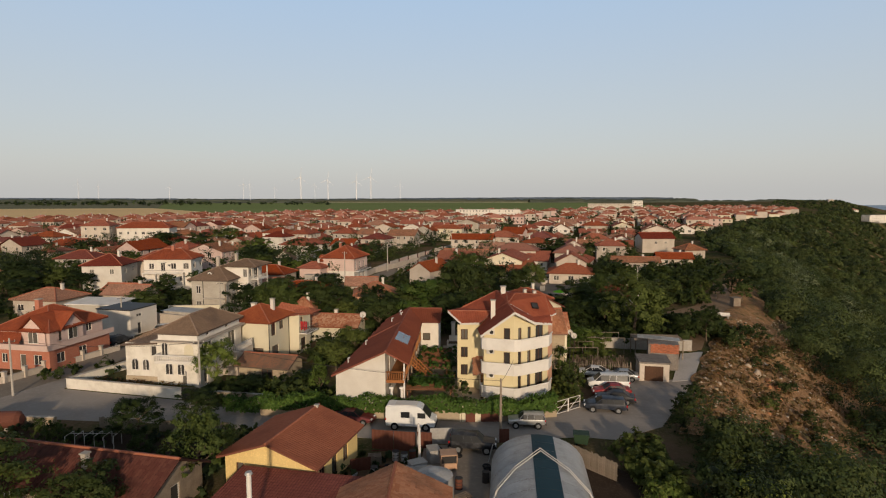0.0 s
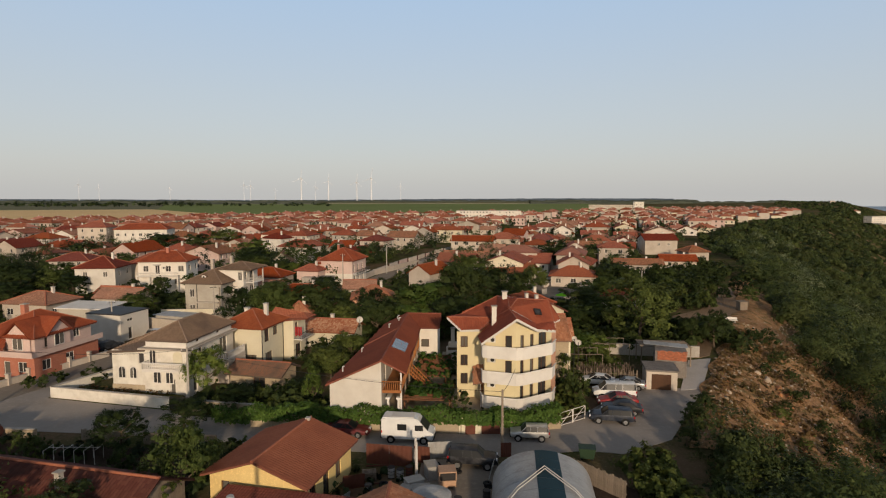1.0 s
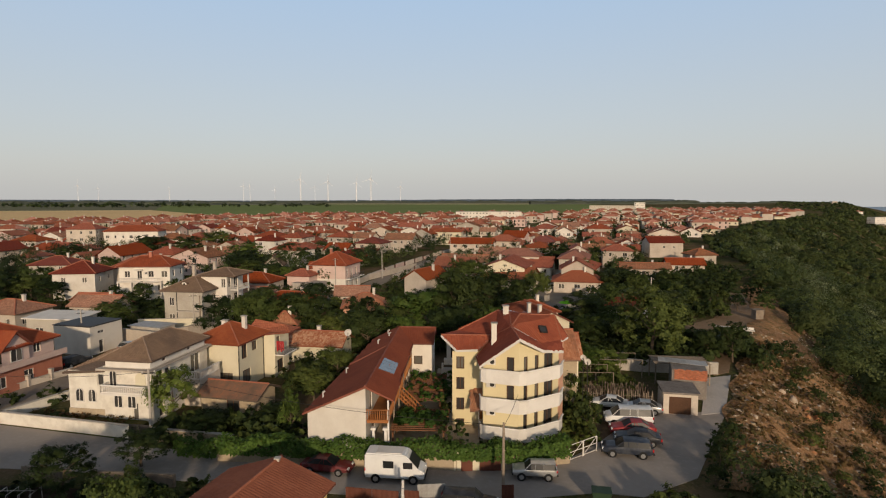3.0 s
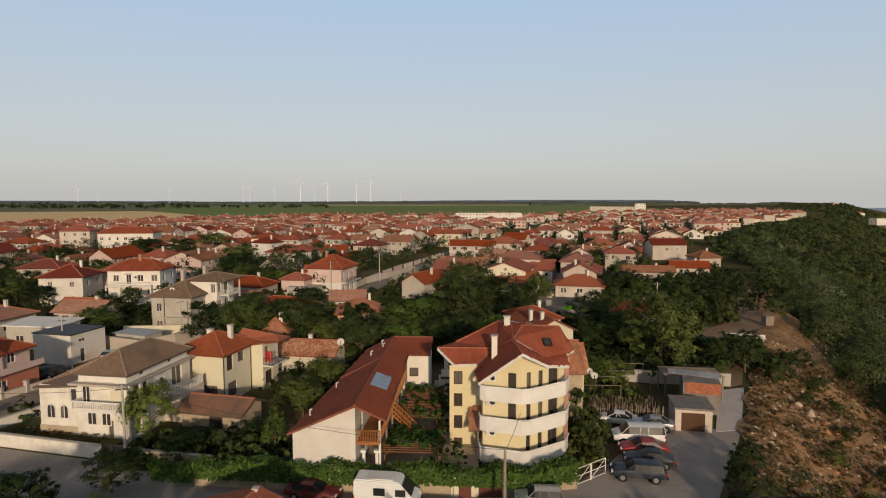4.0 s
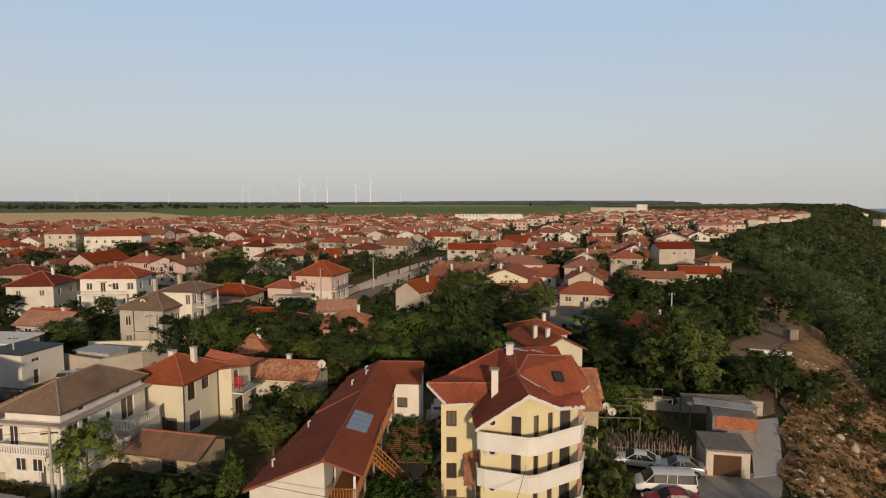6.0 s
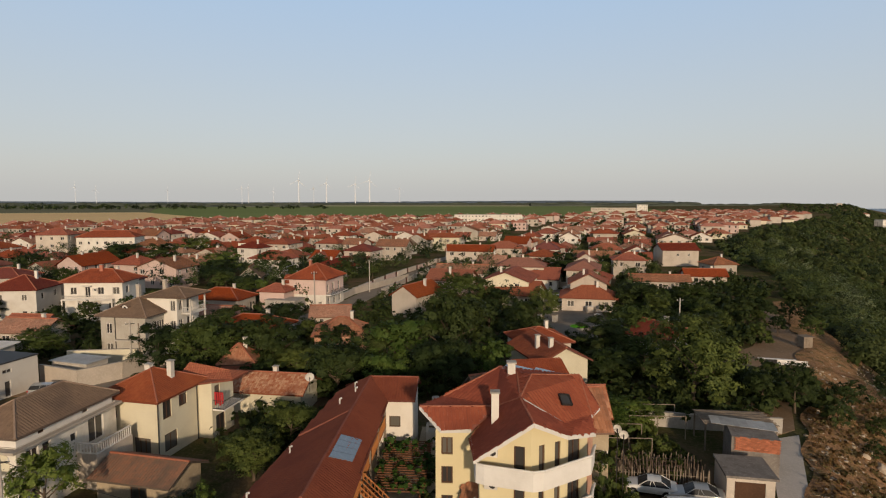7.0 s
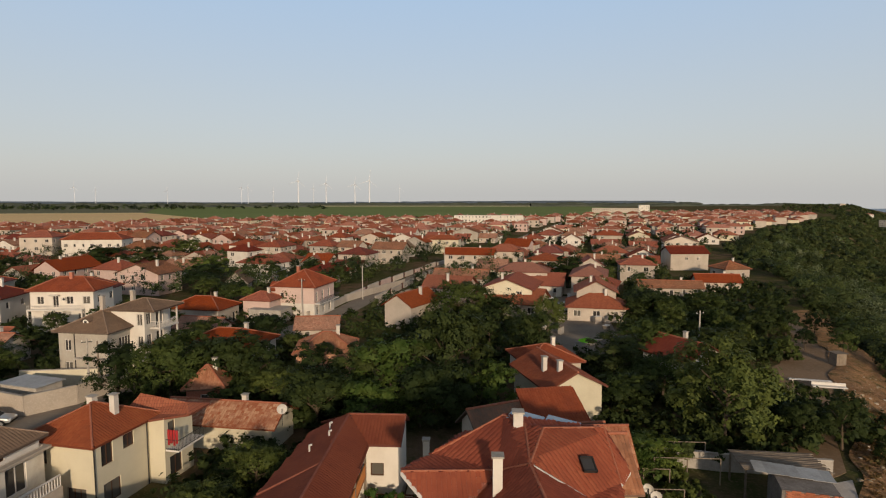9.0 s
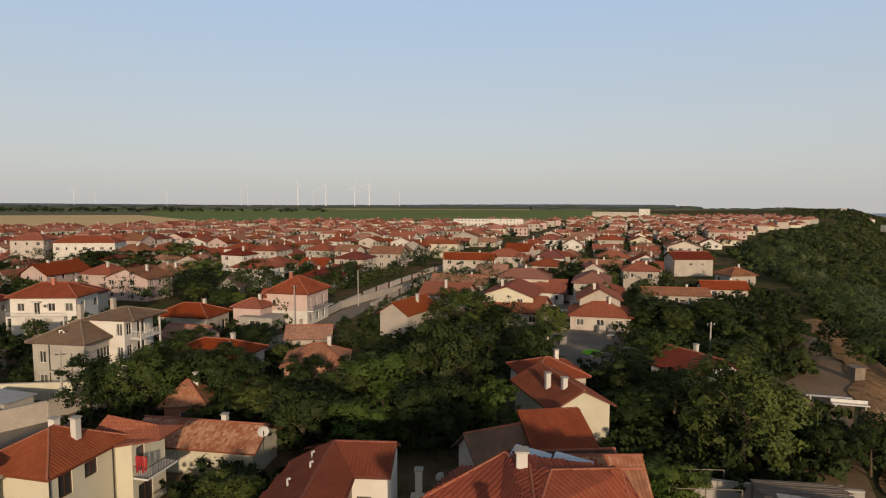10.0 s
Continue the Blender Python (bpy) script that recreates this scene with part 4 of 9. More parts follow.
    part("porch", bm, M["wood"], root, "orange-brown timber porch")


# one red tile in a shaded and a sunlit copy, light painted into the colour
M["yroof_shade"] = tiles("red_roof_tiles_shade", (0.25, 0.062, 0.036), (0.18, 0.048, 0.031), (0.30, 0.082, 0.046), size=(0.3, 0.36), per=0.02, patch=0.6)
M["yroof_sun"] = tiles("red_roof_tiles_sun", (0.32, 0.082, 0.043), (0.24, 0.064, 0.037), (0.37, 0.108, 0.056), size=(0.3, 0.36), per=0.02, patch=0.6)
M["solar"] = surface("solar_glass", (0.17, 0.215, 0.27), (0.14, 0.18, 0.235), rough=0.22, bump=0, per=0, spec=0.8)
yellow_house()


def brown_house():
    cx, cy = -11.0, 74.0
    root = thing("guest_house", pose(cx, cy, 0), "long white house with a brown sheet-tile roof and timber balcony", "house")
    D = lambda *p: tuple(a - b for a, b in zip(p, (cx, cy, 0)))
    F0, F1, K1, K0 = (-14.9, 64.3), (-9.3, 63.3), (-9.1, 84.6), (-12.6, 85.0)
    bm = bmesh.new()
    ring = [F0, F1, K1, K0]
    holes = {1: [(2.0, 3.0, 4.1, 6.0, 1), (6, 7.0, 4.1, 6.0, 1), (10, 11, 4.1, 6.0, 1), (14, 15, 4.1, 6.0, 1), (3, 4.2, 1.2, 2.6), (8, 9.2, 1.2, 2.6), (13, 14.2, 1.2, 2.6)]}
    runs = {}
    for k in range(4):
        p, q = D(*ring[k], 0)[:2], D(*ring[(k + 1) % 4], 0)[:2]
        runs[k] = wall_run(bm, p, q, 0, 4.35 if k != 1 else 6.9, holes.get(k, []))
    bm.faces.new([bm.verts.new(D(*v)) for v in ((*F0, 4.35), (*F1, 4.35), (*F1, 7.0))])
    bm.faces.new([bm.verts.new(D(*v)) for v in ((*K1, 4.35), (*K0, 4.35), (*K1, 7.0))])
    part("wall", bm, M["white"], root)
    for k, hs in holes.items():
        windows_in(root, *runs[k], hs, M["darkwood"])
    # the wing at the back
    bm = bmesh.new()
    wr = []
    c = [(-9.0, 83.4), (-4.9, 83.4), (-4.9, 88.5), (-9.0, 88.5)]
    wh = {0: [(1.9, 2.95, 3.35, 4.4, 1)]}
    for k in range(4):
        wr.append(wall_run(bm, D(*c[k], 0)[:2], D(*c[(k + 1) % 4], 0)[:2], 0, 6.15, wh.get(k, []), top=(2.5, 7.2) if k == 1 else None))
    part("wing_wall", bm, M["white"], root)
    windows_in(root, *wr[0], wh[0], M["darkwood"])
    R0, Rm, R1 = (-9.2, 62.6, 7.35), (-9.25, 76.8, 7.35), (-9.2, 85.5, 7.5)
    L0, Lm, L1 = (-15.35, 64.4, 4.15), (-13.6, 76.6, 5.05), (-12.4, 85.6, 5.8)
    X0, X1 = (-6.95, 64.1, 5.65), (-7.2, 82.9, 6.1)
    tl = M["roofbrown"]
    poly_roof(root, [[D(*v) for v in (L0, R0, Rm, Lm)]], tl, "roof_slope")
    up = lambda v: (v[0], v[1], v[2] + 0.12)
    poly_roof(root, [[D(*v) for v in (up(Lm), up(Rm), up(R1), up(L1))]], tl, "roof_slope")
    poly_roof(root, [[D(*v) for v in (R0, X0, X1, R1)]], tl, "roof_slope")
    poly_roof(root, [[D(*v) for v in ((-7.6, 82.9, 6.1), (-4.6, 82.9, 6.1), (-4.5, 85.5, 7.5), R1)]], tl, "wing_slope")
    poly_roof(root, [[D(*v) for v in ((-4.6, 88.6, 6.0), (-12.4, 88.6, 5.6), R1, (-4.5, 85.5, 7.5))]], tl, "wing_slope")
    ridges(root, [(D(*R0), D(*R1)), (D(*R1), D(-4.5, 85.5, 7.5)), (D(*Lm[:2], Lm[2] + 0.1), D(*Rm))], 0.1, M["ridgebrown"])
    bm = bmesh.new()
    tube(bm, D(*R1), D(-7.3, 82.95, 6.12), 0.05, 5)
    part("valley", bm, M["dark"], root)
    fascia(root, [D(*v) for v in (L0, R0, X0)], M["ridgebrown"], 0.08)
    # gutters
    bm = bmesh.new()
    tube(bm, D(-15.4, 64.4, 4.05), D(-12.5, 85.6, 5.7), 0.07, 6)
    part("gutter", bm, M["ridgebrown"], root)
    bm = bmesh.new()
    tube(bm, D(-6.9, 64.2, 5.5), D(-7.15, 82.9, 5.95), 0.07, 6)
    part("gutter", bm, M["ridgebrown"], root)
    # solar panel of four strips
    a0, au = Vector((-9.0, 68.2, 7.24)), Vector((1.3, 1.4, -0.98))
    av = Vector((-0.02, 3.7, 0.02))
    nrm = au.cross(av).normalized()
    sp = None
    for k in range(4):
        bm = bmesh.new()
        p = a0 + av * (k / 4 + 0.008)
        q = a0 + av * ((k + 1) / 4 - 0.008)
        lo = [p, p + au, q + au, q]
        vs = [bm.verts.new(D(*(v + nrm * 0.05))) for v in lo] + [bm.verts.new(D(*(v + nrm * 0.14))) for v in lo]
        for f in ((0, 3, 2, 1), (4, 5, 6, 7), (0, 1, 5, 4), (1, 2, 6, 5), (2, 3, 7, 6), (3, 0, 4, 7)):
            bm.faces.new([vs[i] for i in f])
        bmesh.ops.recalc_face_normals(bm, faces=bm.faces)
        part("solar_panel", bm, M["solar"], root, "blue roof solar panel")
    # white vent pipes
    for x, y, z in ((-14.0, 66.5, 4.95), (-13.2, 73.0, 5.3), (-11.0, 80.2, 6.6), (-10.3, 83.5, 7.0), (-9.9, 81.7, 7.1)):
        bm = bmesh.new()
        tube(bm, D(x, y, z - 0.2), D(x, y, z + 0.55), 0.07, 8)
        tube(bm, D(x, y, z + 0.5), D(x + 0.2, y - 0.12, z + 0.62), 0.08, 8)
        part("vent_pipe", bm, M["trim"], root)
    # timber balcony along the side under the eaves
    bm = bmesh.new()
    box(bm, -9.25 - cx, -7.3 - cx, 63.6 - cy, 82.5 - cy, 3.65, 3.85)
    part("balcony_floor", bm, M["wood"], root)
    rail_posts(root, D(-9.3, 63.6)[:2], D(-7.3, 63.6)[:2], 3.85, 4.85, M["wood"], 0.2, 0.04)
    rail_posts(root, D(-7.3, 63.6)[:2], D(-7.3, 74.0)[:2], 3.85, 4.85, M["wood"], 0.2, 0.04)
    rail_posts(root, D(-7.3, 75.4)[:2], D(-7.3, 82.5)[:2], 3.85, 4.85, M["wood"], 0.2, 0.04)
    for y in (63.7, 67.3, 71, 74.7, 78.5, 82.3):
        bm = bmesh.new()
        box(bm, -7.4 - cx, -7.24 - cx, y - cy - 0.08, y - cy + 0.08, 0, 5.75)
        part("post", bm, M["greywood"] if y > 64 else M["trim"], root)
    for x in (-8.7, -7.6):
        bm = bmesh.new()
        tube(bm, D(x, 63.75, 0), D(x, 63.75, 3.0), 0.14, 8)
        box(bm, x - cx - 0.22, x - cx + 0.22, 63.75 - cy - 0.22, 63.75 - cy + 0.22, 3.0, 3.2)
        part("column", bm, M["trim"], root)
    # timber stair down into the garden
    for k in range(12):
        bm = bmesh.new()
        box(bm, -7.2 - cx + k * 0.28, -6.9 - cx + k * 0.28, 70.3 - cy, 71.5 - cy, 3.6 - k * 0.28, 3.66 - k * 0.28)
        part("stair_tread", bm, M["wood"], root)
    for y in (70.3, 71.5):
        bm = bmesh.new()
        for dz in (0.0, 0.45, 0.9):
            tube(bm, D(-7.25, y, 3.7 + dz), D(-3.9, y, 0.4 + dz), 0.06, 4)
        for k in range(13):
            tube(bm, D(-7.25 + k * 0.28, y, 3.7 - k * 0.275), D(-7.25 + k * 0.28, y, 4.6 - k * 0.275), 0.035, 4)
        part("stair_railing", bm, M["wood"], root, "orange timber stair railing")


M["ridgebrown"] = surface("brown_ridge", (0.25, 0.085, 0.055), big=1, bump=0.1, per=0)
brown_house()


def pergola(x0, x1, y0, y1, z, label):
    root = thing("pergola", pose((x0 + x1) / 2, (y0 + y1) / 2, 0), label, "pergola")
    w, d = (x1 - x0) / 2, (y1 - y0) / 2
    for x in (-w, w):
        for y in (-d, 0, d):
            bm = bmesh.new()
            box(bm, x - 0.07, x + 0.07, y - 0.07, y + 0.07, 0, z)
            part("post", bm, M["slatwood"], root)
    for x in (-w, w):
        bm = bmesh.new()
        box(bm, x - 0.06, x + 0.06, -d - 0.3, d + 0.3, z, z + 0.14)
        part("beam", bm, M["slatwood"], root)
    n = int(2 * d / 0.42)
    bm = bmesh.new()
    box(bm, -w - 0.3, w + 0.3, -0.05, 0.05, 0, 0.09)
    slat = bpy.data.meshes.new("slat")
    bm.to_mesh(slat)
    bm.free()
    slat.materials.append(M["slatwood"])
    for k in range(n):
        shared("slat", slat, root, Matrix.Translation((0, -d + (k + 0.5) * 2 * d / n, z + 0.14)))


pergola(-7.1, -2.4, 64.8, 70.6, 2.3, "brown slatted timber pergola over the courtyard")
pergola(-6.7, -3.2, 72.6, 82.2, 2.4, "long slatted timber pergola grown over with vines")


def bench(x, y, rot):
    root = thing("garden_bench", pose(x, y, 1.2, 0, 0, rot), "orange-brown wooden garden bench at the pergola", "bench")
    for nm, a in (("seat", (-1.1, 1.1, -0.25, 0.25, 0.40, 0.46)), ("backrest", (-1.1, 1.1, 0.22, 0.28, 0.46, 0.95)), ("leg", (-1.0, -0.9, -0.2, 0.2, 0, 0.4)), ("leg", (0.9, 1.0, -0.2, 0.2, 0, 0.4))):
        bm = bmesh.new()
        box(bm, *a)
        part(nm, bm, M["wood"], root)


flat_patch("terrace", [(-9.2, 62.9), (0.9, 63.1), (0.9, 69.0), (-1.8, 72), (-1.8, 82), (-9.0, 82)], 1.2, M["stone"], "raised stone courtyard between the guest houses", "terrace")
flat_patch("terrace", [(0.9, 63.1), (9.0, 64.6), (10.0, 72.0), (0.9, 69)], 0.6, M["ground"], "planted earth bank below the guest house", "terrace")
flat_patch("terrace", [(-22.5, 63.4), (-9.2, 62.9), (-9.2, 66), (-22.5, 66)], 1.3, M["ground"], "planted earth bank behind the hedge", "terrace")
bench(-5.0, 63.4, 0)


def arch_pane(w, h):
    """Outline of an arched window: straight sides with a round head."""
    r = w / 2
    pts = [(-r, 0), (r, 0), (r, h - r)]
    pts += [(r * math.cos(a), h - r + r * math.sin(a)) for a in np.linspace(0.3, math.pi - 0.3, 7)]
    return pts + [(-r, h - r)]


def arched_window(root, m, w, h):
    """White frame round two arched lights."""
    def plate(pts, y0, y1):
        bm = bmesh.new()
        fr = [bm.verts.new(m @ Vector((x, y0, z))) for x, z in pts]
        bk = [bm.verts.new(m @ Vector((x, y1, z))) for x, z in pts]
        bm.faces.new(fr)
        for k in range(len(pts)):
            bm.faces.new([fr[k], bk[k], bk[(k + 1) % len(pts)], fr[(k + 1) % len(pts)]])
        bmesh.ops.recalc_face_normals(bm, faces=bm.faces)
        return bm
    fr = part("arched_window", plate(arch_pane(w, h), -0.05, 0.02), M["trim"], root, "white-framed arched window")
    t, r = 0.1, w / 2 - 0.1
    arc = [(r * math.cos(a), h - w / 2 + r * math.sin(a)) for a in np.linspace(0.0, math.pi / 2 - 0.1, 6)]
    for sx in (-1, 1):
        light = [(t / 2, t)] + [(r, t)] + arc + [(t / 2, h - w / 2 + r * 0.99)]
        part("pane", plate([(sx * x, z) for x, z in light], -0.065, -0.045), M["glass"], fr)


def white_house():
    """Two storeys with a lower wing, a front balcony and arched windows."""
    root = thing("house", pose(-37.5, 76.5, 0, 0, 0, -6), "weathered white house with arched windows and brown tiled roofs", "house")
    # main block: local x -1.0..4.6, y -4.8..5.4
    hs = {0: [(3.3, 4.0, 0.3, 2.2, 1)], 1: [(0.9, 2.0, 3.4, 5.4, 2), (2.4, 3.2, 3.4, 5.4, 1), (7.2, 9.0, 3.3, 5.5, 2), (5.2, 5.9, 4.2, 5.0, 1), (1.2, 2.0, 0.3, 2.2, 1), (6.0, 7.2, 0.9, 2.2)]}
    block(root, 5.6, 10.6, 6.0, M["stainedwhite"], hs, M["trim"], cx=1.6, cy=0.4)
    bm = bmesh.new()
    box(bm, -1.5, 4.9, -5.6, 6.2, 5.75, 5.95)
    part("eave_slab", bm, M["greige"], root)
    block(root, 5.3, 10.2, 6.85, M["trim"], {1: [(2.0, 2.6, 6.2, 6.6, 1), (6.6, 7.2, 6.2, 6.6, 1)]}, M["darkwood"], z0=5.95, cx=1.6, cy=0.4, name="attic_wall")
    fs, rl = hip_faces(5.3, 10.2, 6.85, 1.75, 0.45)
    mv = lambda v: (v[0] + 1.6, v[1] + 0.4, v[2])
    poly_roof(root, [[mv(v) for v in f] for f in fs], M["roofgrey"])
    ridges(root, [(mv(a), mv(b)) for a, b in rl], 0.09, M["ridgegrey"])
    # wing
    block(root, 4.6, 8.2, 5.4, M["stainedwhite"], {0: [(3.45, 4.3, 3.8, 5.1, 1)], 3: [(2, 3, 3.4, 4.6), (5, 6, 3.4, 4.6)]}, M["trim"], cx=-3.3, cy=-0.6, name="wing_wall")
    poly_roof(root, [[(-6.0, -5.1, 5.2), (-1.0, -5.1, 5.6), (-1.0, 3.6, 6.6), (-3.4, 0.2, 6.7)], [(-6.0, 4.0, 5.2), (-6.0, -5.1, 5.2), (-3.4, 0.2, 6.7)], [(-1.0, 3.6, 6.6), (-1.0, 4.0, 6.0), (-6.0, 4.0, 5.2), (-3.4, 0.2, 6.7)]], M["roofgrey"], "wing_roof", laid=False)
    for x in (-4.3, -2.8):
        arched_window(root, Matrix.Translation((x, -4.72, 1.95)), 1.0, 1.5)
    for x in (0.5, 2.1):
        arched_window(root, Matrix.Translation((x, -4.92, 1.6)), 1.05, 1.6)
    arched_window(root, Matrix.Translation((0.0, -4.92, 3.75)), 0.9, 2.0)
    # blind arch beside the balcony door
    bm = bmesh.new()
    m = Matrix.Translation((3.2, -4.92, 3.9))
    fr = [bm.verts.new(m @ Vector((x, -0.03, z))) for x, z in arch_pane(1.2, 1.6)]
    bk = [bm.verts.new(m @ Vector((x, 0.02, z))) for x, z in arch_pane(1.2, 1.6)]
    bm.faces.new(fr)
    for k in range(len(fr)):
        bm.faces.new([fr[k], bk[k], bk[(k + 1) % len(fr)], fr[(k + 1) % len(fr)]])
    bmesh.ops.recalc_face_normals(bm, faces=bm.faces)
    part("blind_arch", bm, M["cream"], root, "blind arch filled in ochre plaster")
    # stone plinth
    bm = bmesh.new()
    box(bm, -5.66, -1.0, -4.79, -4.69, 0, 1.2)
    part("plinth", bm, M["stone"], root)
    # front balcony with turned balusters
    bm = bmesh.new()
    box(bm, -0.6, 5.3, -6.2, -4.9, 3.35, 3.55)
    part("balcony_slab", bm, M["trim"], root)
    for p, q in (((-0.55, -6.15), (5.25, -6.15)), ((5.25, -6.15), (5.25, -4.95)), ((-0.55, -4.95), (-0.55, -6.15))):
        rail_posts(root, p, q, 3.55, 4.35, M["trim"], 0.24, 0.07, "balustrade")
    bm = bmesh.new()
    tube(bm, (5.0, -6.0, 0), (5.0, -6.0, 3.35), 0.16, 8)
    part("column", bm, M["white"], root)
    # side terrace
    bm = bmesh.new()
    box(bm, 4.4, 6.4, 0.8, 5.2, 0, 3.1)
    part("terrace_block", bm, M["greige"], root)
    for p, q in (((6.3, 0.9), (6.3, 5.1)), ((4.5, 0.9), (6.3, 0.9))):
        rail_posts(root, p, q, 3.1, 4.0, M["trim"], 0.26, 0.06, "balustrade")


M["ridgegrey"] = surface("grey_ridge", (0.30, 0.21, 0.15), big=1, per=0)
white_house()


def garden_wall(line, h, mat, label, t=0.25, coping=True):
    root = thing("garden_wall", pose(*line[0], 0), label, "wall")
    o = Vector((*line[0], 0))
    for p, q in zip(line[:-1], line[1:]):
        a, b = Vector((*p, 0)) - o, Vector((*q, 0)) - o
        d = (b - a).normalized()
        m = Matrix.Translation(a) @ Matrix.Rotation(math.atan2(d.y, d.x), 4, 'Z')
        bm = bmesh.new()
        box(bm, -t / 2, (b - a).length + t / 2, -t / 2, t / 2, -0.1, h, m)
        part("wall_section", bm, mat, root)
        if coping:
            bm = bmesh.new()
            box(bm, -t / 2, (b - a).length + t / 2, -t / 2 - 0.06, t / 2 + 0.06, h, h + 0.08, m)
            part("coping", bm, M["concrete"], root)
    return root


garden_wall([(-47.0, 78.5), (-50.0, 70.6), (-34.1, 67.6)], 1.25, M["stainedwhite"], "stained pale rendered garden wall with a weathered coping")
garden_wall([(-31.4, 67.2), (-22.8, 66.0)], 1.2, M["stone"], "old stone garden wall beside the road")
flat_patch("terrace", [(-49.6, 70.9), (-34.3, 67.9), (-34, 71), (-46.6, 77.6)], 0.35, M["ground"], "earth forecourt with dry weeds", "terrace")


def gate(p, q, h, mat, label, solid=True):
    root = thing("gate", pose(*p, 0, 0, 0, math.degrees(math.atan2(q[1] - p[1], q[0] - p[0]))), label, "gate")
    L = math.hypot(q[0] - p[0], q[1] - p[1])
    for k in range(2):
        bm = bmesh.new()
        x0, x1 = k * L / 2 + 0.04, (k + 1) * L / 2 - 0.04
        if solid:
            box(bm, x0, x1, -0.03, 0.03, 0.08, h)
        else:
            for z in (0.15, h * 0.55, h):
                tube(bm, (x0, 0, z), (x1, 0, z), 0.035, 6)
            for x in (x0, x1):
                tube(bm, (x, 0, 0.0), (x, 0, h), 0.045, 6)
            tube(bm, (x0, 0, 0.15), (x1, 0, h), 0.03, 6)
        part("gate_leaf", bm, mat, root)


gate((-34.0, 67.5), (-31.5, 67.2), 1.5, M["dark"], "dark sheet-metal double gate beside the wall")
gate((9.0, 64.6), (12.0, 67.0), 1.5, M["trim"], "white tubular metal gate, closed", solid=False)


def cream_house():
    root = thing("house", pose(-31.2, 85.8, 0, 0, 0, -10), "cream two-storey house with an orange hip roof", "house")
    hs = {0: [(0.9, 1.75, 3.9, 5.4, 1), (3.6, 5.4, 0.5, 2.2, 3), (1.3, 2.1, 0.6, 1.1, 1)],
          1: [(0.7, 1.9, 3.8, 5.6, 2), (0.8, 2.6, 0.6, 2.3, 2), (3.0, 4.2, 4.3, 5.5, 2)]}
    block(root, 6.3, 6.6, 6.0, M["cream"], hs, M["darkwood"])
    wingholes = {1: [(0.6, 2.2, 0.4, 2.2, 2), (0.5, 1.4, 3.4, 5.4, 1)], 0: [(0.4, 1.2, 3.4, 5.4, 1)]}
    block(root, 3.4, 3.8, 6.0, M["cream"], wingholes, M["darkwood"], cx=3.0, cy=4.6, name="wing_wall")
    fs, rl = hip_faces(6.3, 6.8, 6.0, 1.9, 0.55)
    poly_roof(root, fs, M["rooforange"])
    ridges(root, rl, 0.09)
    poly_roof(root, [[(0.5, 2.6, 6.0), (3.8, 2.0, 6.0), (6.3, 4.0, 6.0), (5.2, 5.2, 6.6), (1.0, 4.4, 7.4)], [(6.3, 4.0, 6.0), (6.3, 7.0, 6.0), (5.2, 5.2, 6.6)], [(6.3, 7.0, 6.0), (0.5, 7.0, 6.0), (1.0, 4.4, 7.4), (5.2, 5.2, 6.6)]], M["rooforange"], "wing_roof", laid=False)
    chimney(root, 1.7, 0.5, 6.6, 8.6, 0.5)
    chimney(root, -2.6, 2.6, 6.2, 7.4, 0.6)
    bm = bmesh.new()
    box(bm, 4.6, 6.0, 2.8, 6.4, 2.95, 3.1)
    part("balcony_slab", bm, M["trim"], root)
    rail_posts(root, (4.7, 2.85), (5.95, 2.85), 3.1, 4.0, M["dark"], 0.18, 0.02)
    rail_posts(root, (5.95, 2.85), (5.95, 6.35), 3.1, 4.0, M["dark"], 0.18, 0.02)
    for k in range(4):
        bm = bmesh.new()
        x = 4.85 + 0.28 * k
        box(bm, x, x + 0.22, 2.9, 2.93, 3.5 + 0.2 * (k % 2), 4.9)
        part("laundry", bm, M["redcloth"], root, "red laundry hung on the balcony")
    for x in (-3.2, 3.2):
        bm = bmesh.new()
        tube(bm, (x, -3.36, 0), (x, -3.36, 5.9), 0.05, 6)
        part("downpipe", bm, M["dark"], root)
    bm = bmesh.new()
    tube(bm, (3.2, 2.4, 0), (3.2, 2.4, 5.9), 0.05, 6)
    part("downpipe", bm, M["dark"], root)


M["redcloth"] = surface("red_cloth", (0.45, 0.03, 0.03), (0.1, 0.05, 0.06), big=6)
cream_house()


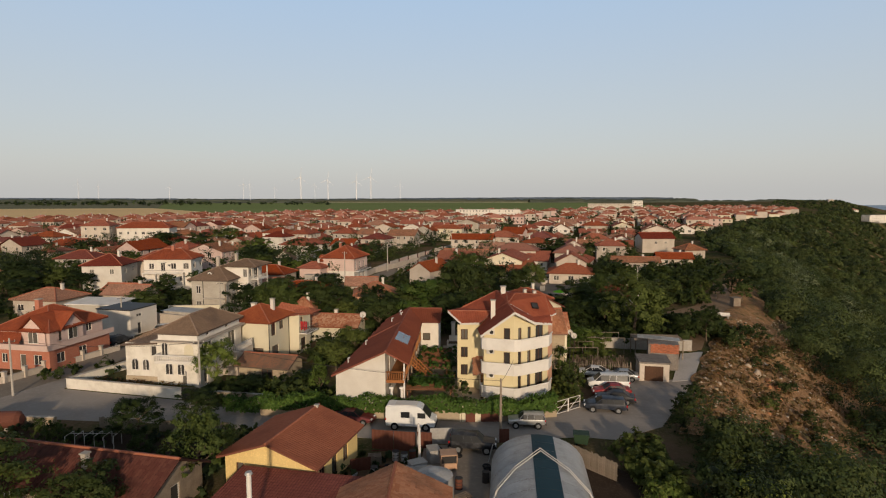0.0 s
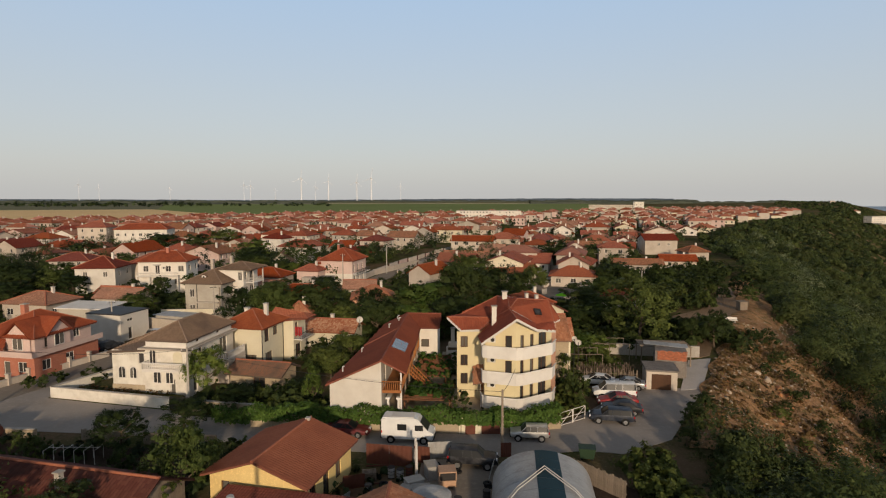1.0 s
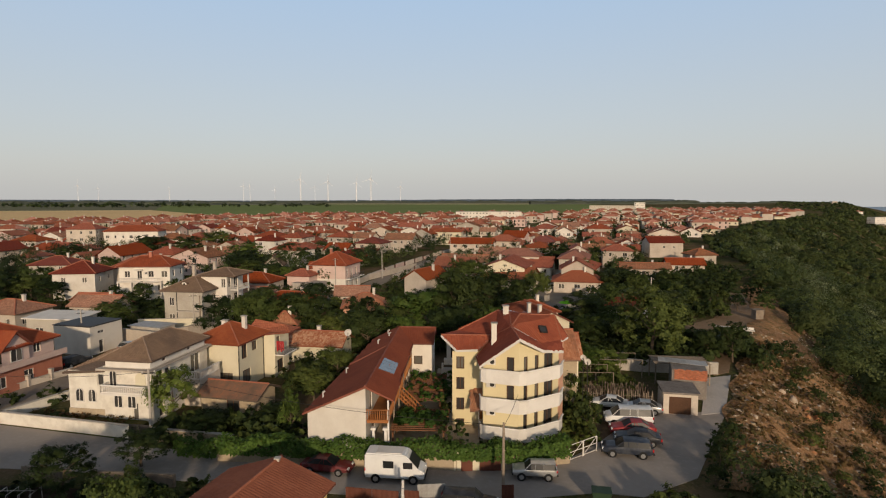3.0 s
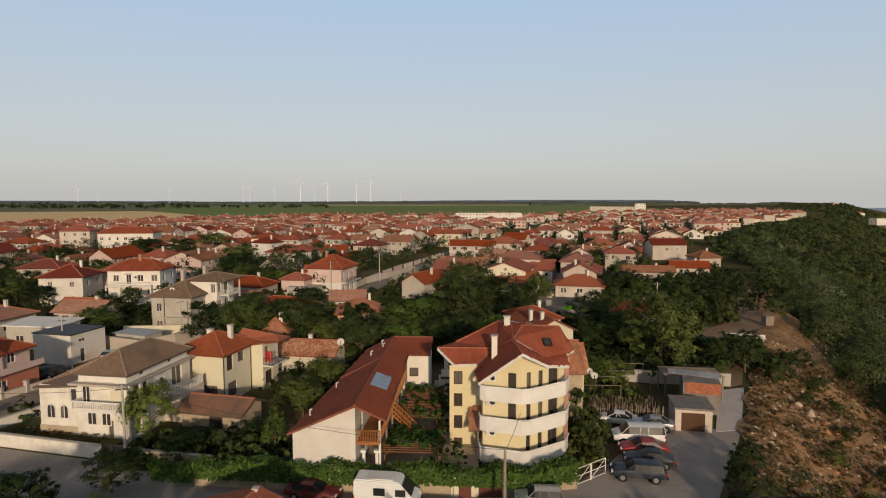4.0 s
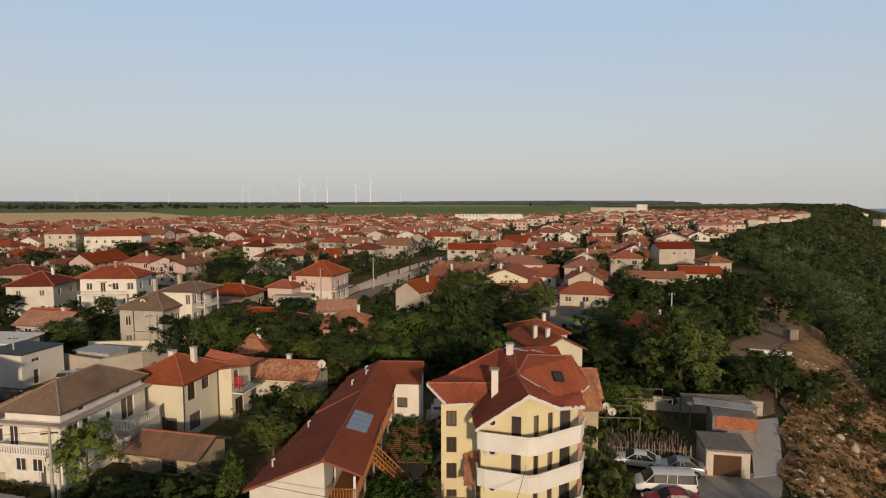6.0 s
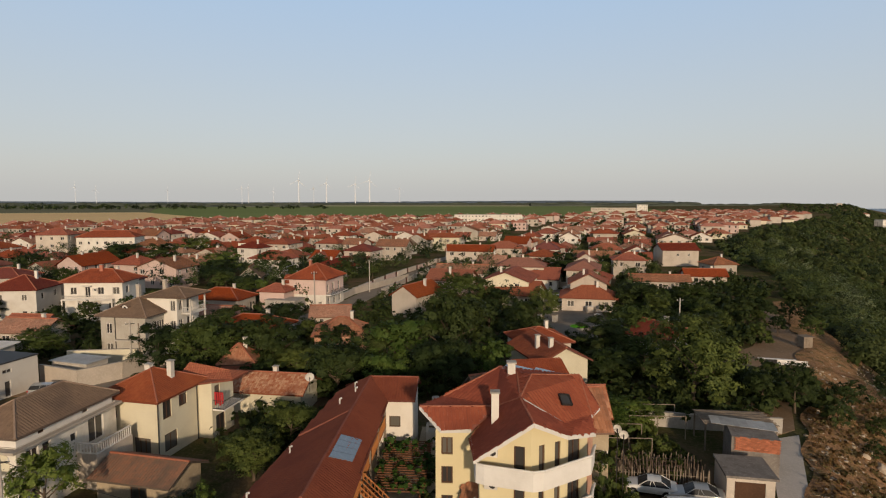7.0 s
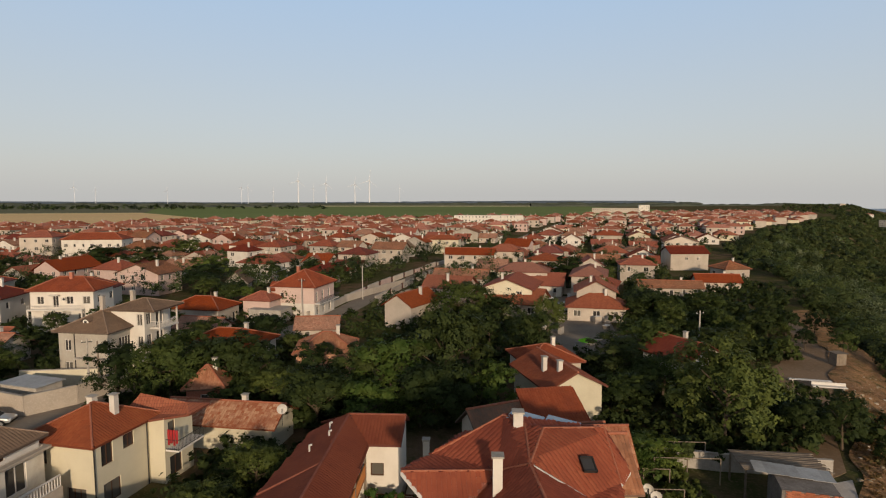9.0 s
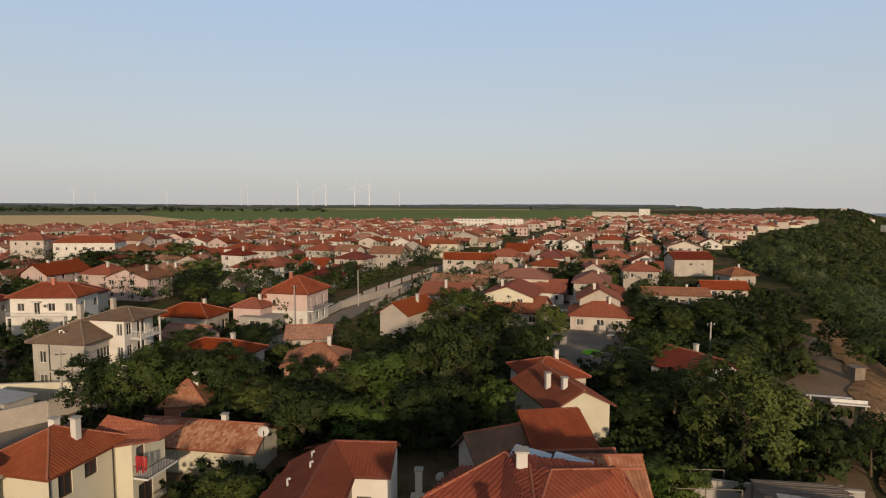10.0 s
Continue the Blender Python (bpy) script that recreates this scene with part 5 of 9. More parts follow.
def brick_house():
    root = thing("house", pose(-61.0, 83.0, 0, 0, 0, -8), "red brick house with pink gabled upper storey and red roofs", "house")
    block(root, 9.4, 10.8, 3.0, M["brick"], {0: [(1.6, 2.6, 0.9, 2.2), (4.6, 5.6, 0.1, 2.2, 1), (6.8, 8.2, 0.8, 2.2, 2)], 1: [(1.2, 2.6, 0.8, 2.2, 2), (5.0, 6.4, 0.8, 2.2, 2)]}, M["trim"])
    bm = bmesh.new()
    box(bm, -5.3, 5.4, -6.3, 5.6, 3.0, 3.2)
    box(bm, -5.3, 5.4, -6.3, -6.2, 3.2, 3.75)
    box(bm, 5.3, 5.4, -6.3, 5.6, 3.2, 3.75)
    part("balcony", bm, M["pink"], root)
    block(root, 8.4, 9.4, 5.4, M["pink"], {0: [(0.9, 1.9, 3.9, 5.0), (5.2, 7.2, 3.5, 5.2, 3)], 1: [(1.5, 3.2, 3.6, 5.2, 3), (6.3, 7.4, 3.9, 5.1)]}, M["trim"], z0=3.2, name="upper_wall")
    fs, rl = hip_faces(8.4, 9.4, 5.4, 2.6, 0.6)
    poly_roof(root, fs, M["roofred"])
    ridges(root, rl, 0.09)
    # front and side gables
    for m in (Matrix.Translation((1.8, -4.0, 0)), Matrix.Translation((3.6, -1.2, 0)) @ Matrix.Rotation(math.pi / 2, 4, 'Z')):
        w = 1.9
        poly_roof(root, [[tuple(m @ Vector(v)) for v in f] for f in ([(w + 0.4, -1.3, 5.3), (w + 0.4, 2.4, 5.3), (0, 2.4, 7.4), (0, -1.3, 7.4)], [(-w - 0.4, 2.4, 5.3), (-w - 0.4, -1.3, 5.3), (0, -1.3, 7.4), (0, 2.4, 7.4)])], M["roofred"], "gable_roof")
        bm = bmesh.new()
        vs = [bm.verts.new(m @ Vector(v)) for v in ((-w, -0.9, 3.2), (w, -0.9, 3.2), (w, -0.9, 5.4), (0, -0.9, 7.2), (-w, -0.9, 5.4))]
        bm.faces.new(vs)
        part("gable_wall", bm, M["pink"], root)
        arched_window(root, m @ Matrix.Translation((0, -0.94, 3.6)), 1.6, 2.0)
    poly_roof(root, [[(-5.2, -6.0, 3.9), (0.6, -6.0, 3.9), (-0.4, -4.4, 5.2), (-4.4, -4.4, 5.2)]], M["roofred"], "porch_roof")
    chimney(root, -2.6, 0.5, 7.0, 8.6, 0.7, M["brick"])


brick_house()


def pink_house():
    root = thing("house", pose(-36.2, 164.5, 0, 0, 0, -10), "pink two-storey house with balconies and a red hip roof", "house")
    block(root, 9.0, 10.0, 3.0, M["white"], {0: [(1, 1.8, 0.6, 2.3), (2.6, 3.4, 0.6, 2.3)], 1: [(1, 2.2, 0.5, 2.3), (4, 5.2, 0.5, 2.3), (7, 8.2, 0.5, 2.3)]}, M["trim"], name="ground_wall")
    block(root, 9.0, 10.0, 6.6, M["pink"], {0: [(1.2, 2.0, 3.9, 5.2, 1)], 1: [(0.8, 1.8, 3.3, 5.4), (3.6, 4.6, 3.3, 5.4), (6.8, 7.8, 3.3, 5.4)]}, M["trim"], z0=3.0, name="upper_wall")
    fs, rl = hip_faces(9.0, 10.0, 6.6, 3.0, 0.6)
    poly_roof(root, fs, M["roofred"])
    ridges(root, rl, 0.12)
    for z in (3.0,):
        bm = bmesh.new()
        box(bm, 4.5, 5.8, -4.9, 4.9, z - 0.1, z + 0.1)
        part("balcony_slab", bm, M["trim"], root)
        rail_posts(root, (5.75, -4.9), (5.75, 4.9), z + 0.1, z + 1.0, M["dark"], 0.3, 0.03)
    # side gable with a bay
    bm = bmesh.new()
    box(bm, -5.6, -4.5, -4.6, -1.6, 0, 6.4)
    part("bay", bm, M["pink"], root)
    poly_roof(root, [[(-6.2, -5.2, 5.6), (-4.4, -5.2, 5.6), (-4.4, -3.1, 7.2), (-6.2, -3.1, 7.2)], [(-4.4, -1.0, 5.6), (-6.2, -1.0, 5.6), (-6.2, -3.1, 7.2), (-4.4, -3.1, 7.2)]], M["roofred"], "gable_roof")
    chimney(root, -1.0, -1.0, 8.4, 10.4, 0.6, M["brick"])


pink_house()


def grey_house():
    root = thing("house", pose(-52.4, 119.4, 0, 0, 0, -6), "grey and white house with brown hip roofs and side balconies", "house")
    block(root, 7.6, 7.6, 6.9, M["grey"], {0: [(0.9, 1.9, 4.1, 5.7, 2), (0.8, 2.0, 1.0, 2.6, 2)], 1: [(2.2, 4.6, 4.2, 5.7, 4), (1.6, 3.2, 0.9, 2.4, 2)], 3: [(2, 3, 4.2, 5.6)]}, M["trim"])
    bm = bmesh.new()
    tube(bm, (-1.3, -3.86, 0), (-1.3, -3.86, 6.8), 0.07, 6)
    part("downpipe", bm, M["dark"], root)
    bm = bmesh.new()
    box(bm, -1.1, 3.4, -4.5, -3.8, 3.1, 3.3)
    part("canopy", bm, M["concrete"], root)
    fs, rl = hip_faces(7.6, 7.6, 6.9, 2.2, 0.6)
    poly_roof(root, fs, M["roofgrey"])
    ridges(root, rl, 0.1, M["ridgegrey"])
    block(root, 5.2, 6.0, 9.2, M["white"], {0: [(4.0, 4.9, 6.9, 8.6, 2), (4.0, 4.9, 3.9, 5.4, 2)], 1: [(0.5, 1.5, 6.9, 8.6, 2), (0.5, 1.5, 4.0, 5.5, 2), (0.5, 1.5, 1.0, 2.5, 2), (2.6, 4.2, 6.4, 8.6, 2), (2.6, 4.2, 3.4, 5.6, 2)]}, M["trim"], cx=3.5, cy=3.7, name="rear_wall")
    fs, rl = hip_faces(6.6, 6.0, 9.2, 1.2, 0.6)
    mv = lambda v: (v[0] + 4.2, v[1] + 3.7, v[2])
    poly_roof(root, [[mv(v) for v in f] for f in fs], M["roofgrey"], "rear_roof")
    ridges(root, [(mv(a), mv(b)) for a, b in rl], 0.1, M["ridgegrey"])
    for z in (3.2, 6.2):
        bm = bmesh.new()
        box(bm, 6.1, 7.7, 1.9, 6.4, z, z + 0.18)
        part("balcony_slab", bm, M["trim"], root)
    for z, mt in ((3.38, "brick"), (6.38, "trim")):
        bm = bmesh.new()
        if mt == "brick":
            box(bm, 6.2, 7.6, 1.95, 2.1, z, z + 0.9)
            box(bm, 7.5, 7.65, 2.1, 6.3, z, z + 0.9)
            part("balcony_wall", bm, M["brick"], root, "bare brick balcony wall")
        else:
            bm.free()
            rail_posts(root, (6.2, 2.0), (7.6, 2.0), z, z + 0.9, M["trim"], 0.3, 0.03)
            rail_posts(root, (7.6, 2.0), (7.6, 6.3), z, z + 0.9, M["trim"], 0.3, 0.03)
    for y in (2.05, 6.2):
        bm = bmesh.new()
        box(bm, 7.45, 7.65, y - 0.1, y + 0.1, 0, 9.15)
        part("post", bm, M["white"], root)
    bm = bmesh.new()
    box(bm, -0.9, -0.1, -2.6, -1.2, 7.4, 8.25)
    dm = part("dormer", bm, M["trim"], root)
    bm = bmesh.new()
    box(bm, -0.68, -0.32, -2.63, -2.58, 7.75, 8.1)
    part("pane", bm, M["glass"], dm)
    poly_roof(root, [[(-1.2, -2.75, 8.1), (-0.5, -2.75, 8.55), (-0.5, -0.8, 8.55), (-1.2, -0.8, 8.1)], [(0.2, -0.8, 8.1), (-0.5, -0.8, 8.55), (-0.5, -2.75, 8.55), (0.2, -2.75, 8.1)]], M["roofgrey"], "dormer_roof", 0.08)
    chimney(root, -0.6, 0.9, 8.2, 11.0, 0.55, M["greige"])
    chimney(root, 1.5, 4.6, 9.4, 11.3, 0.55, M["greige"])


grey_house()

house("small pink house with a red hip roof", -43.6, 158.6, -10, 6.0, 5.0, 4.2, "hip", 1.5, "pink", "roofred", 1, 31)
house("long low cream outbuilding with an old tile roof", -24.6, 97.4, -6, 12, 5, 2.8, "gablex", 1.3, "cream", "roofpatchy", 1, 4, holes={0: []}, chims=((0.15, 0.05),))


def long_white_house():
    root = thing("house", pose(-76.9, 147.6, 0, 0, 0, 5.5), "long white house with a central balcony and a red hip roof", "house")
    block(root, 11.6, 7.2, 7.9, M["white"], {0: [(1.2, 2.5, 5.3, 6.8, 2), (4.1, 5.2, 4.7, 6.9, 2), (6.6, 7.9, 5.3, 6.8, 2), (9.6, 11.0, 5.3, 6.8, 2), (3.6, 5.6, 1.9, 3.9, 3), (8.6, 9.8, 2.2, 3.6, 2)], 1: [(1.5, 2.7, 5.3, 6.8, 2), (5.8, 7.0, 5.3, 6.8, 2), (2.0, 3.2, 2.0, 3.4, 2)]}, M["trim"])
    fs, rl = hip_faces(11.6, 7.2, 7.9, 2.2, 0.6)
    poly_roof(root, fs, M["roofred"])
    ridges(root, rl, 0.12)
    bm = bmesh.new()
    box(bm, -5.9, 4.2, -4.8, -3.6, 4.25, 4.45)
    part("balcony_slab", bm, M["trim"], root)
    rail_posts(root, (-5.8, -4.7), (4.1, -4.7), 4.45, 5.2, M["trim"], 0.35, 0.03)
    for x in (-5.75, -2.7, 0.6, 4.1):
        bm = bmesh.new()
        box(bm, x - 0.12, x + 0.12, -4.75, -4.5, 0, 4.25)
        part("column", bm, M["white"], root)
    bm = bmesh.new()
    box(bm, -2.1, -0.2, -4.5, -3.6, 7.0, 7.15)
    part("canopy", bm, M["trim"], root)
    chimney(root, 0.3, -0.6, 9.4, 11.0, 0.6, M["brick"])
    ac_unit(root, 0.4, -3.62, 6.0)


long_white_house()
house("two-storey white house with a dark red roof", -93, 146.5, 8, 9.4, 9, 6.4, "hip", 2.5, "white", "roofmaroon", 2, 36)
house("low house with a dark red tile roof", -84, 158.5, 6, 15, 8, 6.2, "hip", 2.3, "greige", "roofmaroon", 1, 37)
house("white flat-roofed workshop building", -60.4, 100.3, -11, 6.8, 6.2, 4.4, "flat", 0, "white", "dark", 1, 10, chims=(), holes={1: [(1.6, 2.4, 0.1, 2.1, 1), (1.4, 2.6, 3.1, 3.6, 2)]}, frame_mat=M["metal"])
house("low shed with a white sheet roof", -70, 107.5, -4, 9, 5, 3.9, "shed", 0.3, "grey", "trim", 1, 38, chims=())
house("yellow bungalow with a rust-brown gable roof", -15.2, 50.6, -12, 8.0, 8.2, 2.9, "gabley", 1.35, "ochre", "roofclay", 1, 13, chims=(),
      holes={0: [(1.0, 1.7, 1.5, 2.3, 1), (2.6, 3.4, 0.9, 1.8, 2), (4.2, 5.0, 0.9, 1.8, 2)], 1: [(0.8, 1.8, 0.6, 2.1, 2), (3.0, 4.0, 0.1, 2.1, 1), (5.2, 6.2, 0.7, 2.1, 2)]}, frame_mat=M["darkwood"])
house("long shed with a dark red tile roof", -30.6, 45.2, -10, 17, 6.4, 2.5, "gablex", 1.6, "greywood", "roofdarkold", 1, 14, chims=())
house("shed with a weathered orange tile roof", -5.3, 38.9, 2, 7.2, 8.6, 2.5, "gabley", 1.7, "greige", "roofold", 1, 15, chims=())
house("cream single-storey house with a red gable roof", 10.4, 106.8, 18, 6.3, 10, 4.8, "gabley", 1.6, "cream", "roofyard", 1, 17, holes={0: [(1.0, 1.8, 0.6, 2.0)], 1: [(2, 3, 1, 2.2)]}, chims=((-0.15, -0.3), (-0.3, -0.1)))
house("low house with a red hip roof behind trees", 10.4, 118, 15, 7.4, 7, 3.8, "hip", 1.6, "greige", "roofred", 1, 39)
house("small orange-tiled lean-to house", 8.3, 93.4, 12, 4.8, 3.6, 4.9, "shed", 1.7, "white", "roofred", 1, 18, chims=(), holes={})
house("old outbuilding with weathered tiles", 2.9, 92.6, 28, 5.0, 3.6, 4.4, "gablex", 1.5, "greige", "roofmossy", 1, 19, chims=(), holes={})
house("low outbuilding with a dark slate roof", 9.5, 90.0, 8, 5.2, 2.2, 4.5, "gablex", 0.8, "greige", "roofslate", 1, 40, chims=(), holes={})
house("side house with patchy orange tiles beside the guest house", 10.1, 79.2, 6, 2.0, 6.0, 6.6, "gablex", 2.2, "stone", "roofold", 2, 41, chims=(), holes={0: [(1.4, 2.2, 3.4, 4.6)]})
house("rear annexe with patchy orange and pale tiles", 10.4, 85.2, 4, 4.8, 4.4, 5.2, "gablex", 1.8, "cream", "roofpatchy", 1, 141, chims=(), holes={})
house("low house with a red gable roof behind trees", 30.5, 123, 30, 7, 8, 3.3, "gabley", 1.8, "white", "roofmaroon", 1, 20)
house("small white house with an orange gable roof", -11.6, 155, -25, 6, 11, 4.7, "gabley", 1.9, "village", "rooforange", 1, 21)
house("old brick house half hidden by trees", -31, 106.5, 12, 4, 4, 3.0, "hip", 2.2, "brick", "roofold", 1, 42)
house("tumbledown house with a weathered tile roof", -20.5, 122, 10, 8, 7, 3.6, "hip", 2.2, "salmon", "roofold", 1, 43)
house("low house with an old red tile roof", -36, 125, -10, 11, 7, 3.8, "hip", 1.7, "greige", "roofred", 1, 44)
house("low shed with a mossy old tile roof", -26.6, 76.8, -10, 6.8, 4.2, 2.0, "gablex", 0.9, "stone", "roofmossy", 1, 45, chims=(), holes={0: [(3.2, 4.8, 0.1, 1.7, 2)]}, frame_mat=M["darkwood"])
house("pale two-storey house with a red hip roof", 48, 214, -8, 9.5, 8, 5.8, "hip", 1.8, "village", "roofred", 2, 46)
house("long pale hall with a maroon roof", 74, 249, 4, 13, 9, 6.0, "gablex", 2.0, "greige", "roofmaroon", 2, 47, holes={0: [(5, 6, 3.6, 4.6), (9, 10, 3.6, 4.6)], 1: []})
house("white gabled house with a red roof", 36, 222, -4, 8, 8, 4.6, "gabley", 2.4, "village", "roofred", 2, 48)
house("low white house with a brown roof", 50, 190, -6, 15, 6, 2.8, "gablex", 1.3, "village", "roofold", 1, 49)
house("low white cottage with a red roof", 66, 201, -6, 11, 6, 2.8, "gablex", 1.6, "village", "roofred", 1, 50)
house("cottage with a weathered hip roof", 80, 226, 12, 8, 8, 3.2, "hip", 2.2, "greige", "roofold", 1, 51)
house("broad beige house with twin windows and a red roof", -1, 246, -8, 17, 8, 5.6, "gablex", 1.8, "greige", "roofred", 2, 52)
house("low white house with an orange roof", -3, 205, -10, 15, 7, 3.0, "gablex", 1.9, "village", "roofold", 1, 53)
house("low house with a weathered brown tile roof", -86, 116, -8, 10, 8, 3.2, "hip", 1.9, "greige", "roofold", 1, 81)
house("small shed with an orange tile roof", -81, 133, -4, 7.5, 4.5, 2.4, "gablex", 1.0, "grey", "rooforange", 1, 83, chims=(), holes={})
house("grey house with a dark red roof", -118, 172, 8, 11, 9, 5.2, "hip", 2.1, "grey", "roofmaroon", 2, 85)
house("low house with an old tile roof behind the workshop", -74, 124, -6, 9, 6, 3.0, "gablex", 1.6, "greige", "roofold", 1, 86)
house("low house with a dark red hip roof among trees", -54, 154, -8, 11, 7.5, 3.4, "hip", 2.0, "greige", "roofred", 1, 87)
house("flat-roofed concrete garage beside the pink house", -41, 156, -8, 7, 5, 2.6, "flat", 0, "concrete", "concrete", 1, 88, chims=(), holes={0: [(2.2, 4.6, 0.05, 2.1, 2)]})
house("small barn with a dark gable roof", -63, 193, 12, 6, 7, 3.0, "gabley", 2.6, "grey", "roofgrey", 1, 89, chims=(), holes={})
house("tiled outbuilding in an overgrown garden", -27, 141, 8, 7, 5, 2.6, "gablex", 1.5, "greige", "roofold", 1, 90, chims=(), holes={0: [(1.5, 2.4, 0.9, 2.0)]})
house("low orange-roofed shed in the gardens", -48, 141, -10, 8, 5, 2.4, "gablex", 1.4, "pink", "roofold", 1, 91, chims=())
house("three-storey grey house with a red hip roof", -178, 272, 6, 13, 10, 9.4, "hip", 2.6, "greige", "roofred", 3, 171)
house("long pale two-storey terrace with a red hip roof", -158, 277, 8, 24, 10, 8.2, "hip", 2.6, "white", "roofred", 2, 172)
house("bright cream house with an orange hip roof", -13.5, 306, -6, 14, 9, 6.4, "hip", 1.8, "cream", "rooforange", 2, 173)
house("pale gabled house with a dark roof", -31, 287, -30, 8, 9, 4.2, "gabley", 2.6, "white", "roofgrey", 2, 174)
house("long white school building with rows of windows", 12, 575, -3, 62, 10, 9.0, "flat", 0, "white", "concrete", 3, 71, chims=())
house("long grey hall with a flat roof", 225, 985, -10, 80, 14, 8, "flat", 0, "greige", "concrete", 2, 72, chims=())
house("white apartment block at the edge of the village", 262, 975, -10, 16, 12, 13, "flat", 0, "white", "concrete", 4, 73, chims=())
house("white seaside building on the headland", 572, 880, 20, 34, 12, 9, "flat", 0, "white", "concrete", 3, 74, chims=(), z=-16)
house("white seaside building on the headland", 634, 960, 30, 30, 12, 8, "flat", 0, "white", "concrete", 2, 75, chims=(), z=-22)
house("small white house on the headland", 622, 1010, 10, 12, 9, 6, "hip", 2, "white", "roofold", 2, 76, z=-9)
house("concrete lookout on the headland's top", 700, 1210, 0, 10, 8, 7, "flat", 0, "greige", "concrete", 2, 77, chims=(), z=5)
NEAR += [(-72, 196, 15), (-84, 208, 14), (-58, 184, 12), (-178, 272, 12), (-158, 277, 16), (-13.5, 306, 12), (-31, 287, 9), (-54, 154, 8), (-41, 156, 5), (-63, 193, 8), (-27, 141, 5), (-48, 141, 6), (-86, 116, 7), (-92, 140, 7), (-81, 133, 5), (-112, 146, 7), (-118, 172, 8), (-74, 124, 6), (12, 575, 40), (10, 545, 22), (30, 550, 18), (-10, 550, 18), (225, 985, 40), (-20.5, 122, 8), (-36, 125, 9), (48, 214, 10), (73, 249, 13), (36, 222, 9), (50, 190, 12), (66, 201, 9), (80, 226, 9), (-1, 246, 12), (-3, 205, 12), (-97, 163, 10), (-68, 166, 11), (-46, 168, 8), (6.5, 117, 8)]

# ---- the village ----
STREET = np.array([(-41, 125), (-36, 142), (-29.3, 161), (-26, 183), (-22.2, 203.5), (-17, 227.5), (-9.8, 255), (8, 314), (40, 450), (90, 640)], float)


def street_gap(x, y):
    best = 1e9
    p = np.array((x, y))
    for a, b in zip(STREET[:-1], STREET[1:]):
        t = np.clip((p - a) @ (b - a) / ((b - a) @ (b - a)), 0, 1)
        best = min(best, np.linalg.norm(p - a - t * (b - a)))
    return best


def in_village(x, y):
    if x > edge_x(y) - 8 - 0.02 * y - (22 if y < 270 else 0):
        return False
    far = np.interp(x / y, (-0.9, -0.55, -0.35, -0.1, 0.1, 0.3, 0.45, 0.6), (560, 600, 640, 660, 680, 900, 1000, 760))
    if math.hypot(x, y) > far or x / y < -0.95:
        return False
    if y < 150 + 0.2 * abs(x) and x > -75:
        return False
    if y < 120 or -128 < x < -40 and y < 178:
        return False
    return True


houses = []
r = random.Random(5)
ca, sa = math.cos(radians(-14)), math.sin(radians(-14))
for iu in range(-90, 140):
    for iv in range(0, 125):
        u, v = iu * 16.0 + r.uniform(-2.5, 2.5), 100 + iv * (13.6 if iv % 2 else 15.6) + r.uniform(-2.5, 2.5)
        x, y = u * ca - v * sa, u * sa + v * ca
        if y < 60 or not in_village(x, y) or street_gap(x, y) < 12:
            continue
        if any((x - a) ** 2 + (y - b) ** 2 < c * c for a, b, c in NEAR):
            continue
        if r.random() < (0.16 if y > 260 else 0.22):
            continue
        houses.append((math.hypot(x, y), x, y, -14 + r.choice((0, 0, 90)) + r.uniform(-6, 6)))
houses.sort()
WALLS = ("village", "white", "greige", "village", "pink", "white", "greige", "grey", "cream", "white", "concrete")
ROOFS = ("roofred", "roofred", "roofclay", "roofred", "roofold", "rooforange", "roofmaroon", "roofold")
TALL = {1: "single-storey", 2: "two-storey"}
RTEXT = {"roofclay": "brown clay tiled", "roofred": "red tiled", "rooforange": "orange tiled", "roofold": "weathered tile", "roofmaroon": "dark red tiled"}
WTEXT = {"concrete": "bare concrete", "village": "off-white", "white": "white", "cream": "cream", "greige": "pale beige", "pink": "pink", "salmon": "salmon", "grey": "grey"}
PLAIN[0] = True
NEAR_COUNT = 190
for k, (dist, x, y, rot) in enumerate(houses[:NEAR_COUNT]):
    st = r.choice((1, 1, 1, 2, 2))
    w, d = r.uniform(8, 14.5), r.uniform(7.5, 11)
    h = 2.75 * st + r.uniform(0.0, 0.5)
    wm, rm = r.choice(WALLS), r.choice(ROOFS)
    roof = r.choice(("hip", "hip", "gablex", "gabley"))
    shape = "hip" if roof == "hip" else "gable"
    house(f"{TALL[st]} {WTEXT[wm]} village house with a {RTEXT[rm]} {shape} roof", x, y, rot, w, d, h, roof, r.uniform(1.9, 2.7), wm, rm, st, 100 + k,
          chims=((r.uniform(-0.3, 0.3), r.uniform(-0.2, 0.2)),), group="village houses", ridge_lines=False, overhang=0.65)


